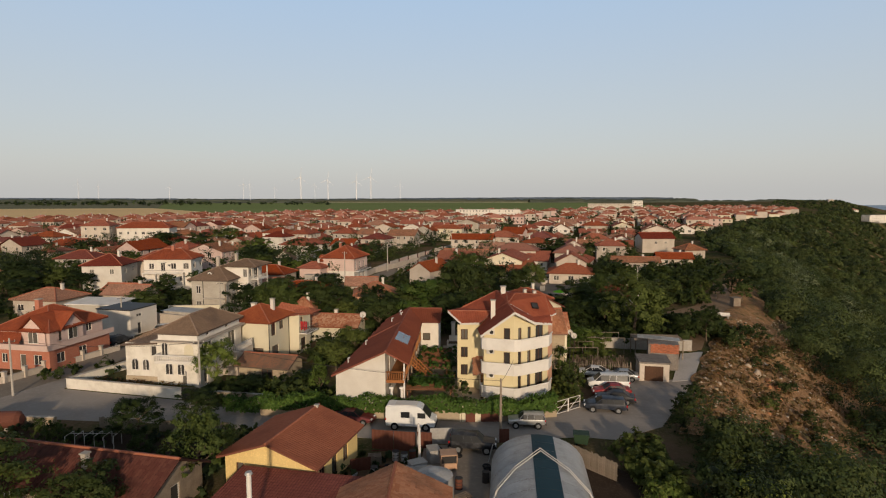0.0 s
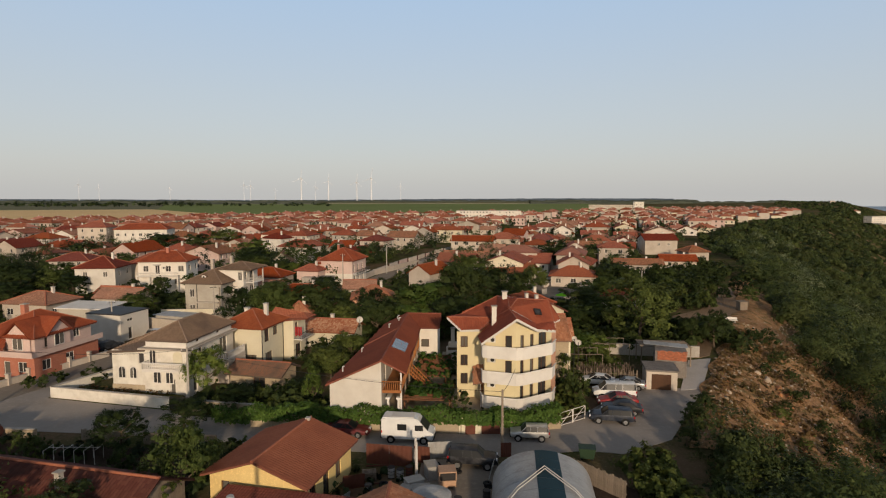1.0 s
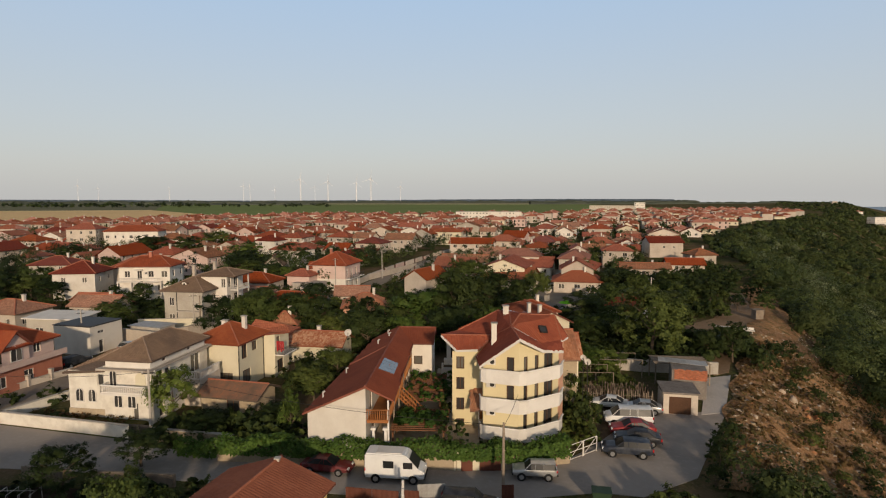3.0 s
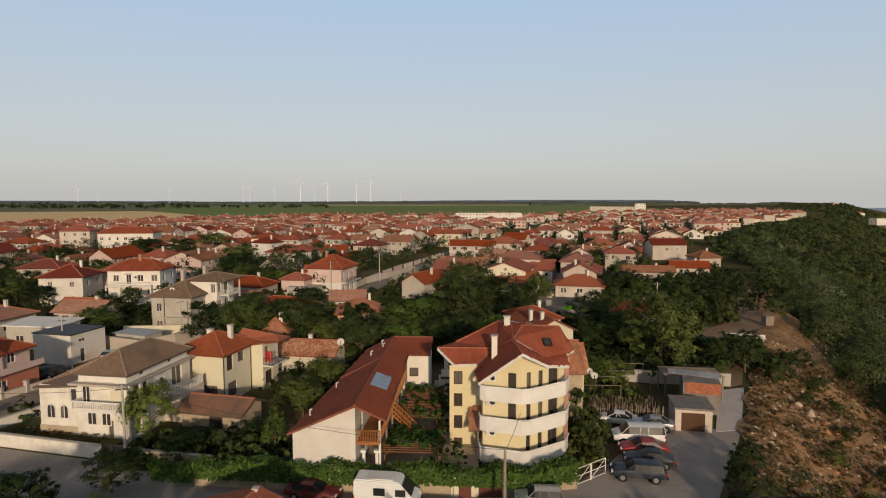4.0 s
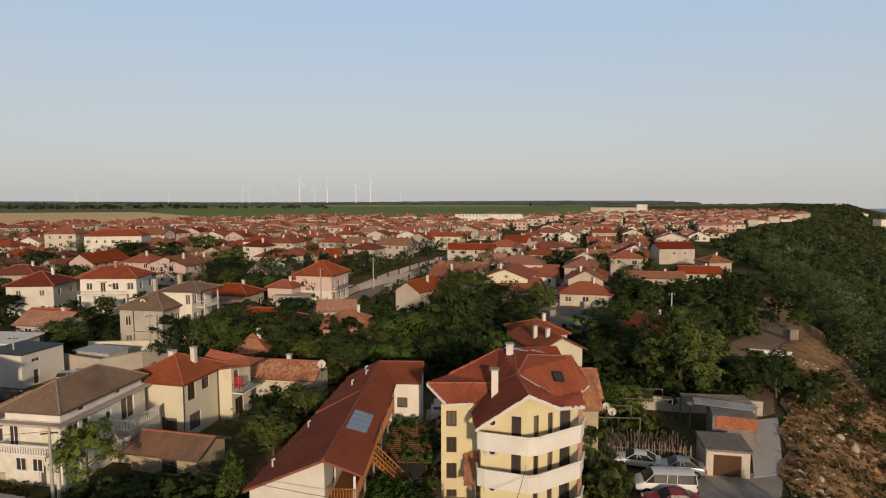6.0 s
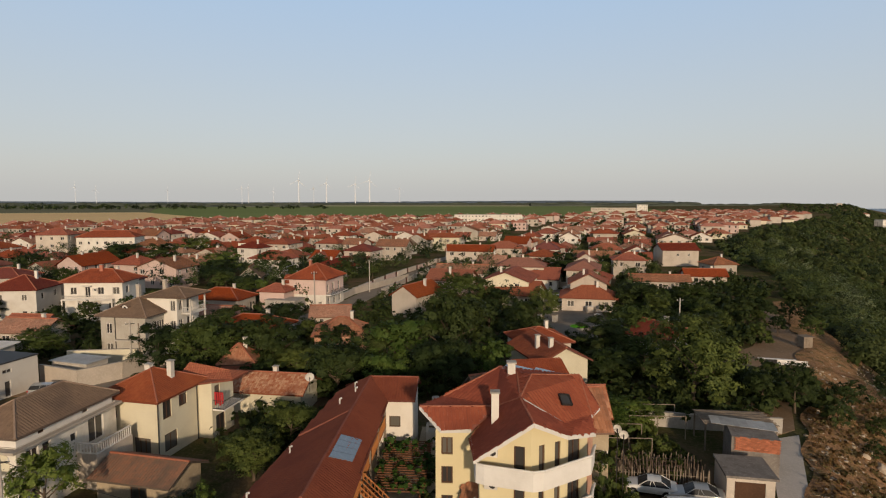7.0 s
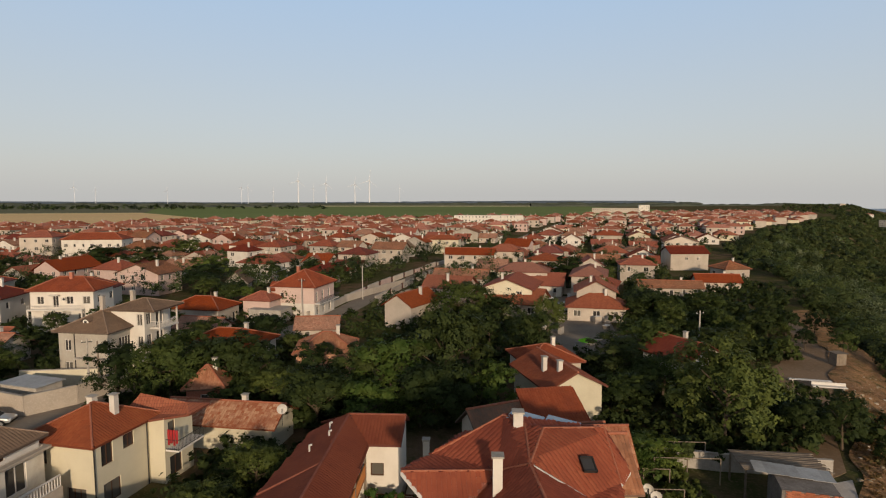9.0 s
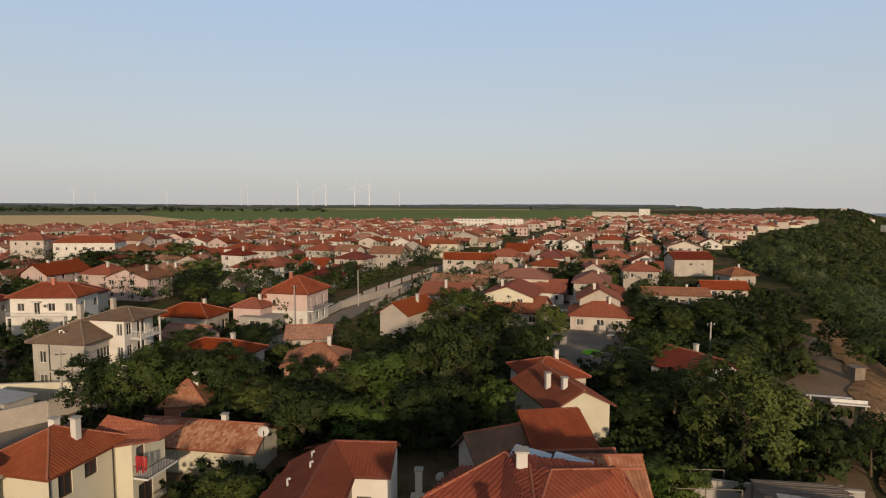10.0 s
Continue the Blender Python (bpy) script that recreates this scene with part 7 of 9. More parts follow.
def car(kind, x, y, rot, colour, label, z=0.04, size=1.0):
    L, W, low, top, wr, axles = CARS[kind]
    root = thing("van" if kind in ("van", "minibus") else "car", pose(x, y, z, 0, 0, rot) @ Matrix.Scale(size, 4), label, "van" if kind in ("van", "minibus") else "car", "parked vehicles")
    h = W / 2
    if top:
        zt = max(p[1] for p in top)
        body, panes = car_shell(L, h, low, top)
        part("body", body, colour, root, smooth=True)
        part("glasshouse", panes, M["carglass"], root, "dark car windows")
        for s in (-1, 1):
            for (xa, za), (xb, zb) in ((top[0], top[1]), (top[3], top[2]), ((top[0][0] * 0.3 + top[3][0] * 0.7 + 0.35, top[0][1]), (top[1][0] * 0.35 + top[2][0] * 0.65 + 0.3, zt)), ((0.0, top[0][1]), (-0.1, zt))):
                bm = bmesh.new()
                tube(bm, (xa, s * h * 0.955, za), (xb, s * h * 0.765, zb - 0.03), 0.028, 5)
                part("pillar", bm, colour, root)
    else:
        bm = bmesh.new()
        slab_profile(bm, low, h, h * 0.9, 0.09)
        part("body", bm, colour, root)
        for s in (-1, 1):
            for a, b in ((0.75, 1.55), (-0.95, -0.05)):
                bm = bmesh.new()
                yo = s * h * (0.985 if a < 0 else 0.975)
                box(bm, a, b, yo - 0.012, yo + 0.012, 1.32, 1.92 if a < 0 else 1.85)
                part("side_window", bm, M["carglass"], root)
        bm = bmesh.new()
        vs = [bm.verts.new(v) for v in ((1.97, -0.85, 1.34), (1.97, 0.85, 1.34), (1.26, 0.82, 2.16), (1.26, -0.82, 2.16))]
        f = bm.faces.new(vs)
        r_ = bmesh.ops.extrude_face_region(bm, geom=[f])
        bmesh.ops.translate(bm, verts=[v for v in r_["geom"] if isinstance(v, bmesh.types.BMVert)], vec=(0.04, 0, 0.035))
        part("windscreen", bm, M["carglass"], root)
        bm = bmesh.new()
        box(bm, -1.6, 0.6, -0.7, 0.7, 2.44, 2.52)
        part("roof_rack", bm, M["trim"], root)
    for s in (-1, 1):
        for ax in axles:
            bm = bmesh.new()
            tube(bm, (ax, s * (h - 0.2), wr), (ax, s * (h + 0.015), wr), wr, 18)
            wl_ = part("wheel", bm, M["tyre"], root)
            bm = bmesh.new()
            tube(bm, (ax, s * (h - 0.3), wr + 0.02), (ax, s * (h + 0.006), wr + 0.02), wr * 1.16, 18)
            part("wheel_arch", bm, M["tyre"], root)
            bm = bmesh.new()
            tube(bm, (ax, s * (h + 0.0), wr), (ax, s * (h + 0.03), wr), wr * 0.62, 14)
            part("rim", bm, M["rim"], wl_)
        zl = low[3][1] - 0.08
        bm = bmesh.new()
        box(bm, L / 2 - 0.22, L / 2 - 0.02, s * (h - 0.32) - 0.2, s * (h - 0.32) + 0.2, zl - 0.12, zl + 0.06)
        part("headlight", bm, M["lamp_clear"], root)
        bm = bmesh.new()
        box(bm, -L / 2 - 0.015, -L / 2 + 0.12, s * (h - 0.2) - 0.12, s * (h - 0.2) + 0.12, low[3][1] - 0.12, low[3][1] + 0.12)
        part("tail_light", bm, M["lamp_red"], root)
    for e in (-1, 1):
        bm = bmesh.new()
        box(bm, e * (L / 2) - 0.08, e * (L / 2) + 0.06, -h * 0.9, h * 0.9, low[0][1], low[0][1] + 0.2)
        bmesh.ops.bevel(bm, geom=list(bm.edges), offset=0.04, segments=2, affect='EDGES')
        part("bumper", bm, M["dark"] if kind != "saloon" else colour, root)
    return root


P_white, P_silver = paint("white_paint", (0.72, 0.71, 0.68), 0.35, 0.0), paint("silver_paint", (0.52, 0.52, 0.51), 0.3, 0.6)
P_black, P_blue, P_red, P_wine = paint("black_paint", (0.015, 0.016, 0.02)), paint("navy_paint", (0.02, 0.026, 0.04)), paint("red_paint", (0.30, 0.025, 0.025)), paint("dark_red_paint", (0.13, 0.014, 0.014))
car("van", -6.2, 60.6, -3, P_white, "white high-roof camper van parked at the roadside")
car("saloon", -12.4, 61.6, -8, P_wine, "dark red hatchback parked under the hedge")
car("suv", 5.6, 61.4, 178, P_silver, "silver off-road car with a roof rack", size=0.86)
car("suv", 0.1, 55.4, -4, P_black, "black off-road car with silver sills")
car("estate", 14.6, 66.3, 172, P_blue, "dark blue estate car with its bonnet to the fence")
car("saloon", 16.3, 69.0, 170, P_black, "black saloon car in the parking row")
car("saloon", 16.4, 71.4, 178, P_red, "red and silver saloon car in the parking row")
car("minibus", 16.6, 73.8, 176, P_white, "white minibus with dark side windows")
car("saloon", 19.0, 77.4, 168, P_silver, "silver saloon car beside the garage")
car("saloon", 15.6, 78.6, 165, P_white, "white car half hidden by shrubs")
car("estate", -56.6, 91.5, 75, P_black, "black estate car beside the brick house")
car("estate", -52.6, 99.6, 15, P_silver, "silver pickup standing in a yard")
for k, (x, y, rt, pt, tx) in enumerate(((20, 163, 40, P_white, "white car in a scrap yard"), (24, 171, 80, P_silver, "silver car in a scrap yard"), (29, 183, 20, P_white, "white pickup in a scrap yard"), (26, 178, 60, P_black, "dark car in a scrap yard"), (26.5, 139, 5, P_black, "dark car parked behind the gardens"))):
    car("estate", x, y, rt, pt, tx)


# ---- hedge wall along the road ----
def leaf_rows(name, rows, mat, label, category, seed, density=60, size=0.24):
    """Dense leaves over boxes: rows of x0, y0, x1, y1, depth, z0, z1 along a line."""
    rr = np.random.default_rng(seed)
    out = []
    for x0, y0, x1, y1, depth, z0, z1 in rows:
        L = math.hypot(x1 - x0, y1 - y0)
        n = int(L * (z1 - z0 + depth) * density)
        t = rr.random(n)
        d = np.array(((x1 - x0) / L, (y1 - y0) / L))
        s = np.array((d[1], -d[0]))
        off = (rr.random(n) - 0.5) * depth
        front = rr.random(n) < 0.55
        off = np.where(front, depth * 0.5 + rr.normal(size=n) * 0.12, off)
        wob = 0.25 * np.sin(t * L * 0.9 + seed) + 0.15 * np.sin(t * L * 2.3)
        z = np.where(front, z0 + (z1 + wob - z0) * rr.random(n), z1 + wob + rr.normal(size=n) * 0.12)
        c = np.stack([x0 + (x1 - x0) * t + s[0] * off, y0 + (y1 - y0) * t + s[1] * off, z], 1)
        nr = np.where(front[:, None], (s[0], s[1], 0.35), (0, 0, 1.0)) + rr.normal(size=(n, 3)) * 0.5
        nr /= np.linalg.norm(nr, axis=1)[:, None]
        a = np.cross(nr, rr.normal(size=(n, 3)))
        a /= np.linalg.norm(a, axis=1)[:, None]
        b = np.cross(nr, a)
        sz = size * (0.6 + 0.8 * rr.random(n))[:, None]
        a, b = a * sz * 0.6, b * sz * 0.45
        out.append(np.stack([c - a, c - b, c + a, c + b], 1).reshape(-1, 3))
    co = np.concatenate(out)
    ob = quick_mesh(name, co, np.arange(len(co)).reshape(-1, 4), mat)
    return tagged(ob, label, category, kind="stuff")


garden_wall([(-22.8, 63.1), (-9.2, 62.6), (-1.2, 62.4)], 1.3, M["stone"], "rough stone retaining wall under the hedge", coping=False)
garden_wall([(3.0, 62.7), (8.9, 64.3)], 1.2, M["stone"], "rough stone retaining wall below the guest house", coping=False)
leaf_rows("hedge", [(-27.0, 63.9, -22.8, 63.3, 1.2, 0.4, 1.7), (-22.8, 63.2, -9.2, 62.7, 1.2, 0.9, 2.2), (-9.2, 62.7, 3.0, 62.6, 1.2, 1.1, 2.3), (3.0, 62.8, 8.9, 64.3, 1.2, 0.8, 2.2)], M["hedge"], "thick green creeper hedge over the roadside wall", "hedge", 3, 90)


def garage_door(x0, x1, y, h, label, rot=0):
    root = thing("garage_door", pose(x0, y, 0, 0, 0, rot), label, "door")
    w = x1 - x0
    bm = bmesh.new()
    box(bm, 0, w, -0.06, 0.02, 0, h)
    part("door_leaf", bm, M["rust"], root)
    for k in range(1, 6):
        bm = bmesh.new()
        box(bm, w * k / 6 - 0.02, w * k / 6 + 0.02, -0.085, -0.06, 0, h)
        part("batten", bm, M["rust"], root)


garden_wall([(-1.2, 62.4), (3.0, 62.7)], 1.9, M["cream"], "cream rendered wall around the garage doors", coping=False)
garage_door(-0.7, 0.3, 62.25, 1.5, "brown sheet-metal side door in the wall", 4)
garage_door(0.9, 2.8, 62.4, 1.55, "wide brown sheet-metal garage door in the wall", 4)


# ---- poles and wires ----
def pole(x, y, h, label, mat="concrete", arms=True, lean=0.0):
    root = thing("utility_pole", pose(x, y, float(ground_z(x, y)), lean, 0, 20), label, "pole")
    bm = bmesh.new()
    tube(bm, (0, 0, -0.2), (0, 0, h), 0.15, 8, 0.1)
    part("shaft", bm, M[mat], root)
    if arms:
        bm = bmesh.new()
        box(bm, -0.6, 0.6, -0.05, 0.05, h - 0.5, h - 0.4)
        part("crossarm", bm, M["dark"], root)
        for dx in (-0.55, 0, 0.55):
            bm = bmesh.new()
            tube(bm, (dx, 0, h - 0.4), (dx, 0, h - 0.2), 0.05, 6)
            part("insulator", bm, M["trim"], root)


pole(2.8, 58.6, 5.9, "weathered brown timber utility pole at the roadside", "greywood", arms=False)
pole(-31.6, 67.3, 7.2, "thin concrete utility pole with a meter box")
pole(-54.6, 67.5, 7.0, "old concrete utility pole beside the street")
pole(-47.7, 109.1, 7.6, "grey utility pole at the yard wall")
pole(-47.1, 110.2, 7.0, "timber utility pole by the yard", "greywood", arms=False)
pole(-60.6, 99.0, 6.5, "short utility pole beside the workshop")
pole(34.4, 127.5, 8.3, "pale concrete utility pole above the shrubs")
pole(-35.0, 158, 8.5, "thin utility pole beside the pink house")
pole(-27, 182, 8.5, "street lamp pole along the lane", arms=False)
pole(-9, 225, 8.5, "street lamp pole along the lane", arms=False)


def wire(p, q, sag, r=0.02):
    ob = thing("overhead_wire", pose(*p), "thin dark overhead cable between poles", "cable", "overhead wires")
    bm = bmesh.new()
    p, q = Vector(p), Vector(q)
    last = Vector((0, 0, 0))
    for k in range(1, 9):
        t = k / 8
        v = (q - p) * t - Vector((0, 0, sag * 4 * t * (1 - t)))
        tube(bm, last, v, r, 4)
        last = v
    part("cable", bm, M["dark"], ob)


wire((2.8, 58.6, 5.7), (-31.6, 67.3, 6.9), 0.8)
wire((-31.6, 67.3, 6.9), (-54.6, 67.5, 6.8), 0.7)
wire((2.8, 58.6, 5.6), (4.5, 66.3, 5.6), 0.2)


# ---- the barrel-roofed hall in the foreground ----
def barrel_hall():
    root = thing("barrel_hall", pose(5.2, 42.5, 0, 0, 0, -3), "barrel-vaulted shed clad in pale sheet metal with a blue strip", "shed")
    R, H, Y0, Y1 = 3.95, 3.5, -10, 8.6
    n = 20
    prof = [(R * math.cos(math.pi * k / n), 0.4 + (H - 0.4) * math.sin(math.pi * k / n) ** 0.85) for k in range(n + 1)]
    segs = 12
    me_cache = {}
    for j in range(segs):
        ya, yb = Y0 + (Y1 - Y0) * j / segs, Y0 + (Y1 - Y0) * (j + 1) / segs - 0.02
        for nm, k0, k1, mt in (("roof_sheet", 0, 8, "metal"), ("blue_strip", 8, 11, "teal"), ("roof_sheet", 11, 20, "metal")):
            bm = bmesh.new()
            up = 0.03 if nm == "blue_strip" else 0.0
            a = [bm.verts.new((x, ya, z + up)) for x, z in prof[k0:k1 + 1]]
            b = [bm.verts.new((x, yb, z + up)) for x, z in prof[k0:k1 + 1]]
            for i in range(len(a) - 1):
                bm.faces.new([a[i], a[i + 1], b[i + 1], b[i]])
            part(nm, bm, M[mt], root, smooth=True)
    bm = bmesh.new()
    vs = [bm.verts.new((x, Y1 - 0.1, z - 0.05)) for x, z in prof] + [bm.verts.new((-R, Y1 - 0.1, 0)), bm.verts.new((R, Y1 - 0.1, 0))]
    bm.faces.new(vs)
    part("end_wall", bm, M["metal"], root)
    for s in (-1, 1):
        bm = bmesh.new()
        for dy in (0, 0.45):
            pts = [(0.0, 5.2 + dy, H + 0.12), (s * 2.0, 2.5 + dy, 3.3), (s * 3.3, 0.8 + dy, 2.5), (s * 3.95, -0.4 + dy, 1.2)]
            for p, q in zip(pts[:-1], pts[1:]):
                tube(bm, p, q, 0.04, 6)
        part("white_pipe", bm, M["trim"], root, "white pipes strapped across the roof")


M["teal"] = surface("dark_blue_sheet", (0.010, 0.038, 0.050), rough=0.5, bump=0.1, per=0)
barrel_hall()


# ---- garage, brick store and lean-to ----
M["slab"] = surface("stained_slab", (0.23, 0.20, 0.175), (0.12, 0.10, 0.085), light=(0.34, 0.3, 0.26), big=0.9, small=5)


def garage():
    root = thing("garage", pose(23.3, 78.7, 0, 0, 0, -8), "low grey rendered garage with a dark door and concrete roof", "garage")
    block(root, 3.6, 3.8, 2.35, M["greige"], {0: [(0.6, 2.9, 0.05, 2.0, 1)]}, M["rust"])
    bm = bmesh.new()
    box(bm, -1.17, 1.07, -1.86, -1.78, 0.05, 2.0)
    part("garage_door", bm, M["darkwood"], root)
    bm = bmesh.new()
    box(bm, -1.95, 2.0, -2.15, 2.0, 2.35, 2.55)
    part("roof_slab", bm, M["slab"], root)


garage()


def brick_store():
    root = thing("brick_store", pose(26.3, 84.0, 0, 0, 0, -14), "small brick store with a corrugated sheet roof", "shed")
    bm = bmesh.new()
    box(bm, -2.0, 1.9, -2.0, 2.4, 0, 3.5)
    part("wall", bm, M["slab"], root)
    bm = bmesh.new()
    box(bm, 0, 0.27, -0.1, 0, 0, 0.085)
    br = bpy.data.meshes.new("brick")
    bm.to_mesh(br)
    bm.free()
    br.materials.append(M["brickpiece"])
    for j in range(12):
        for i in range(12):
            if j > 10 and i % 3 == 0:
                continue
            shared("brick", br, root, Matrix.Translation((-1.75 + i * 0.3 + (j % 2) * 0.12, -2.0, 2.3 + j * 0.105)))
    for k in range(7):
        bm = bmesh.new()
        x = -3.4 + k * 0.8
        box(bm, x, x + 0.82, 0.2 - 0.1 * (k % 2), 2.3, 3.7 + 0.02 * (k % 2) - 0.03 * k, 3.73 + 0.02 * (k % 2) - 0.03 * k)
        part("roof_sheet", bm, M["metal"], root)


M["brickpiece"] = surface("old_brick", (0.42, 0.15, 0.08), (0.3, 0.11, 0.07), per=0.25)
brick_store()


def plank_canopy():
    root = thing("plank_canopy", pose(27, 89.0, 0, 0, 0, -4), "low lean-to covered with weathered grey planks", "shed")
    for k in range(16):
        bm = bmesh.new()
        box(bm, -3.6, 3.4 - 0.2 * (k % 3), -1.9 + k * 0.24, -1.7 + k * 0.24, 2.75 + 0.02 * (k % 3), 2.8 + 0.02 * (k % 3))
        part("plank", bm, M["greywood"], root)
    for x in (-3.4, 0, 3.2):
        for y in (-1.8, 1.8):
            bm = bmesh.new()
            box(bm, x - 0.07, x + 0.07, y - 0.07, y + 0.07, 0, 2.75)
            part("post", bm, M["greywood"], root)


plank_canopy()


def picket_fence(line, h, step, mat, label, cat="fence", group=""):
    root = thing("fence", pose(*line[0], 0), label, cat, group)
    o = Vector((*line[0], 0))
    bm = bmesh.new()
    box(bm, -0.035, 0.035, -0.035, 0.035, 0, h)
    me = bpy.data.meshes.new("stake")
    bm.to_mesh(me)
    bm.free()
    me.materials.append(mat)
    q = random.Random(len(line) * 13 + int(h * 10))
    for a, b in zip(line[:-1], line[1:]):
        a, b = Vector((*a, 0)) - o, Vector((*b, 0)) - o
        L = (b - a).length
        n = int(L / step)
        for k in range(n + 1):
            m = Matrix.Translation(a + (b - a) * (k + q.uniform(-0.2, 0.2)) / max(n, 1)) @ Euler((radians(q.uniform(-4, 4)), radians(q.uniform(-4, 4)), 0)).to_matrix().to_4x4() @ Matrix.Diagonal((1, 1, q.uniform(0.8, 1.15), 1))
            shared("stake", me, root, m)
        bm = bmesh.new()
        tube(bm, a + Vector((0, 0, h * 0.7)), b + Vector((0, 0, h * 0.7)), 0.03, 4)
        part("rail", bm, mat, root)


picket_fence([(13.2, 80.0), (20.8, 79.2)], 1.7, 0.24, M["greywood"], "rough fence of weathered upright sticks")
picket_fence([(12.6, 71.5), (13.4, 80.0)], 1.5, 0.35, M["greywood"], "rough stick fence beside the parking row")
for k in range(3):
    picket_fence([(13.8 - 0.1 * k, 80.6 + 0.9 * k), (20.6, 79.9 + 0.9 * k)], 1.8, 0.26, M["beanpole"], "row of weathered bean poles in a vegetable plot")
picket_fence([(14.0, 83.5), (20.5, 82.6)], 1.6, 0.3, M["greywood"], "stick fence around a vegetable plot")


def frame_trellis(x0, x1, y0, y1, h, label):
    root = thing("trellis", pose(x0, y0, 0), label, "trellis")
    for x in (0, (x1 - x0) / 2, x1 - x0):
        for y in (0, y1 - y0):
            bm = bmesh.new()
            tube(bm, (x, y, 0), (x, y, h), 0.05, 6)
            part("post", bm, M["greywood"], root)
    for y in (0, y1 - y0):
        bm = bmesh.new()
        tube(bm, (0, y, h), (x1 - x0, y, h), 0.04, 6)
        part("rail", bm, M["greywood"], root)


frame_trellis(13.2, 17.5, 84.5, 88, 2.3, "rough pole trellis for vines")
frame_trellis(16.8, 22.5, 90, 93.5, 2.4, "thin pole trellis beside the plots")
garden_wall([(17.0, 94.3), (23.6, 92.8), (33.0, 92.0)], 1.6, M["concrete"], "grey concrete garden wall behind the plots")

# brick house fence with pillars
fence_line = [(-64.5, 68.0), (-59.4, 72.0), (-57.2, 79.5), (-54.4, 88.0)]
garden_wall(fence_line, 0.8, M["greige"], "low pale fence wall with pillars along the street")
for a, b in zip(fence_line[:-1], fence_line[1:]):
    for k in range(3):
        t = k / 3
        x, y = a[0] + (b[0] - a[0]) * t, a[1] + (b[1] - a[1]) * t
        bm = bmesh.new()
        box(bm, -0.22, 0.22, -0.22, 0.22, 0, 1.45)
        root = thing("gate_pillar", pose(x, y, 0), "pale masonry fence pillar with a flat cap", "pillar", "fence pillars")
        part("shaft", bm, M["greige"], root)
        bm = bmesh.new()
        box(bm, -0.28, 0.28, -0.28, 0.28, 1.45, 1.55)
        part("cap", bm, M["concrete"], root)

# yard walls beside the workshop
garden_wall([(-57.6, 104.6), (-51.0, 102.4), (-47.6, 106.6), (-45.5, 113.5)], 2.4, M["greige"], "tall blotched concrete yard wall")
garden_wall([(-59.5, 112.5), (-50.0, 114.2)], 2.2, M["cream"], "rendered yard wall with rubble")
bm = bmesh.new()
box(bm, -3.4, 3.4, -2.0, 2.0, 2.4, 2.5)
ob = thing("sheet_pile", pose(-54.2, 107.6, 0, 0, 0, -14), "pale sheets laid over a yard store", "store")
part("sheet", bm, M["metal"], ob)
bm = bmesh.new()
box(bm, -3.1, 3.1, -1.7, 1.7, 0, 2.4)
part("wall", bm, M["concrete"], ob)

# walls along the main street
garden_wall([(-30.5, 178), (-26, 190), (-19.5, 206)], 1.7, M["greige"], "pale garden wall along the lane")
garden_wall([(-22.5, 172), (-12.0, 200)], 1.5, M["greige"], "pale garden wall along the lane")


# ---- foreground yard ----
def corrugated_fence(p, q, h, mat, label):
    root = thing("sheet_fence", pose(*p, 0, 0, 0, math.degrees(math.atan2(q[1] - p[1], q[0] - p[0]))), label, "fence")
    L = math.hypot(q[0] - p[0], q[1] - p[1])
    n = max(1, int(L / 1.6))
    for k in range(n):
        bm = bmesh.new()
        x0, x1 = L * k / n + 0.02, L * (k + 1) / n - 0.02
        m = 10
        top = [(x0 + (x1 - x0) * i / m, 0.03 * (i % 2)) for i in range(m + 1)]
        lo = [bm.verts.new((x, y, 0.05)) for x, y in top]
        hi = [bm.verts.new((x, y, h)) for x, y in top]
        lo2 = [bm.verts.new((x, y + 0.02, 0.05)) for x, y in top]
        hi2 = [bm.verts.new((x, y + 0.02, h)) for x, y in top]
        for i in range(m):
            bm.faces.new([lo[i], lo[i + 1], hi[i + 1], hi[i]])
            bm.faces.new([lo2[i + 1], lo2[i], hi2[i], hi2[i + 1]])
        part("sheet", bm, mat, root)


corrugated_fence((-9.4, 55.3), (-5.2, 54.8), 1.9, M["rust"], "rust-brown sheet-metal yard gate")
corrugated_fence((-4.0, 56.5), (-1.8, 56.8), 1.6, M["metal"], "grey sheet-metal fence beside the car")
corrugated_fence((2.6, 57.2), (3.6, 57.3), 1.4, M["rust"], "rusty sheet gate at the yard")
pole(-4.6, 52.4, 3.4, "thin white steel post in the yard", "trim", arms=False)
pole(-5.0, 55.6, 2.4, "short white steel post at the gate", "trim", arms=False)


def bin_box(x, y, rot):
    root = thing("waste_container", pose(x, y, 0.03, 0, 0, rot), "dark green waste container on wheels", "container")
    bm = bmesh.new()
    slab_profile(bm, [(-0.6, 0.15), (0.6, 0.15), (0.72, 1.05), (-0.72, 1.05)], 0.42, 0.55, 0.03)
    part("tub", bm, M["greenplastic"], root)
    bm = bmesh.new()
    box(bm, -0.76, 0.76, -0.6, 0.6, 1.05, 1.15)
    part("lid", bm, M["greenplastic"], root)
    for x_ in (-0.45, 0.45):
        bm = bmesh.new()
        tube(bm, (x_, -0.4, 0.09), (x_, 0.4, 0.09), 0.09, 8)
        part("wheel", bm, M["tyre"], root)


M["greenplastic"] = surface("green_plastic", (0.03, 0.055, 0.03), rough=0.5)
bin_box(10.4, 57.3, -8)


def junk(name, label, cat, x, y, rot, boxes, mat):
    root = thing(name, pose(x, y, float(ground_z(x, y)), 0, 0, rot), label, cat)
    for nm, a, mt in boxes:
        bm = bmesh.new()
        box(bm, *a)
        bmesh.ops.bevel(bm, geom=list(bm.edges), offset=0.03, segments=1, affect='EDGES')
        part(nm, bm, M[mt or mat], root)


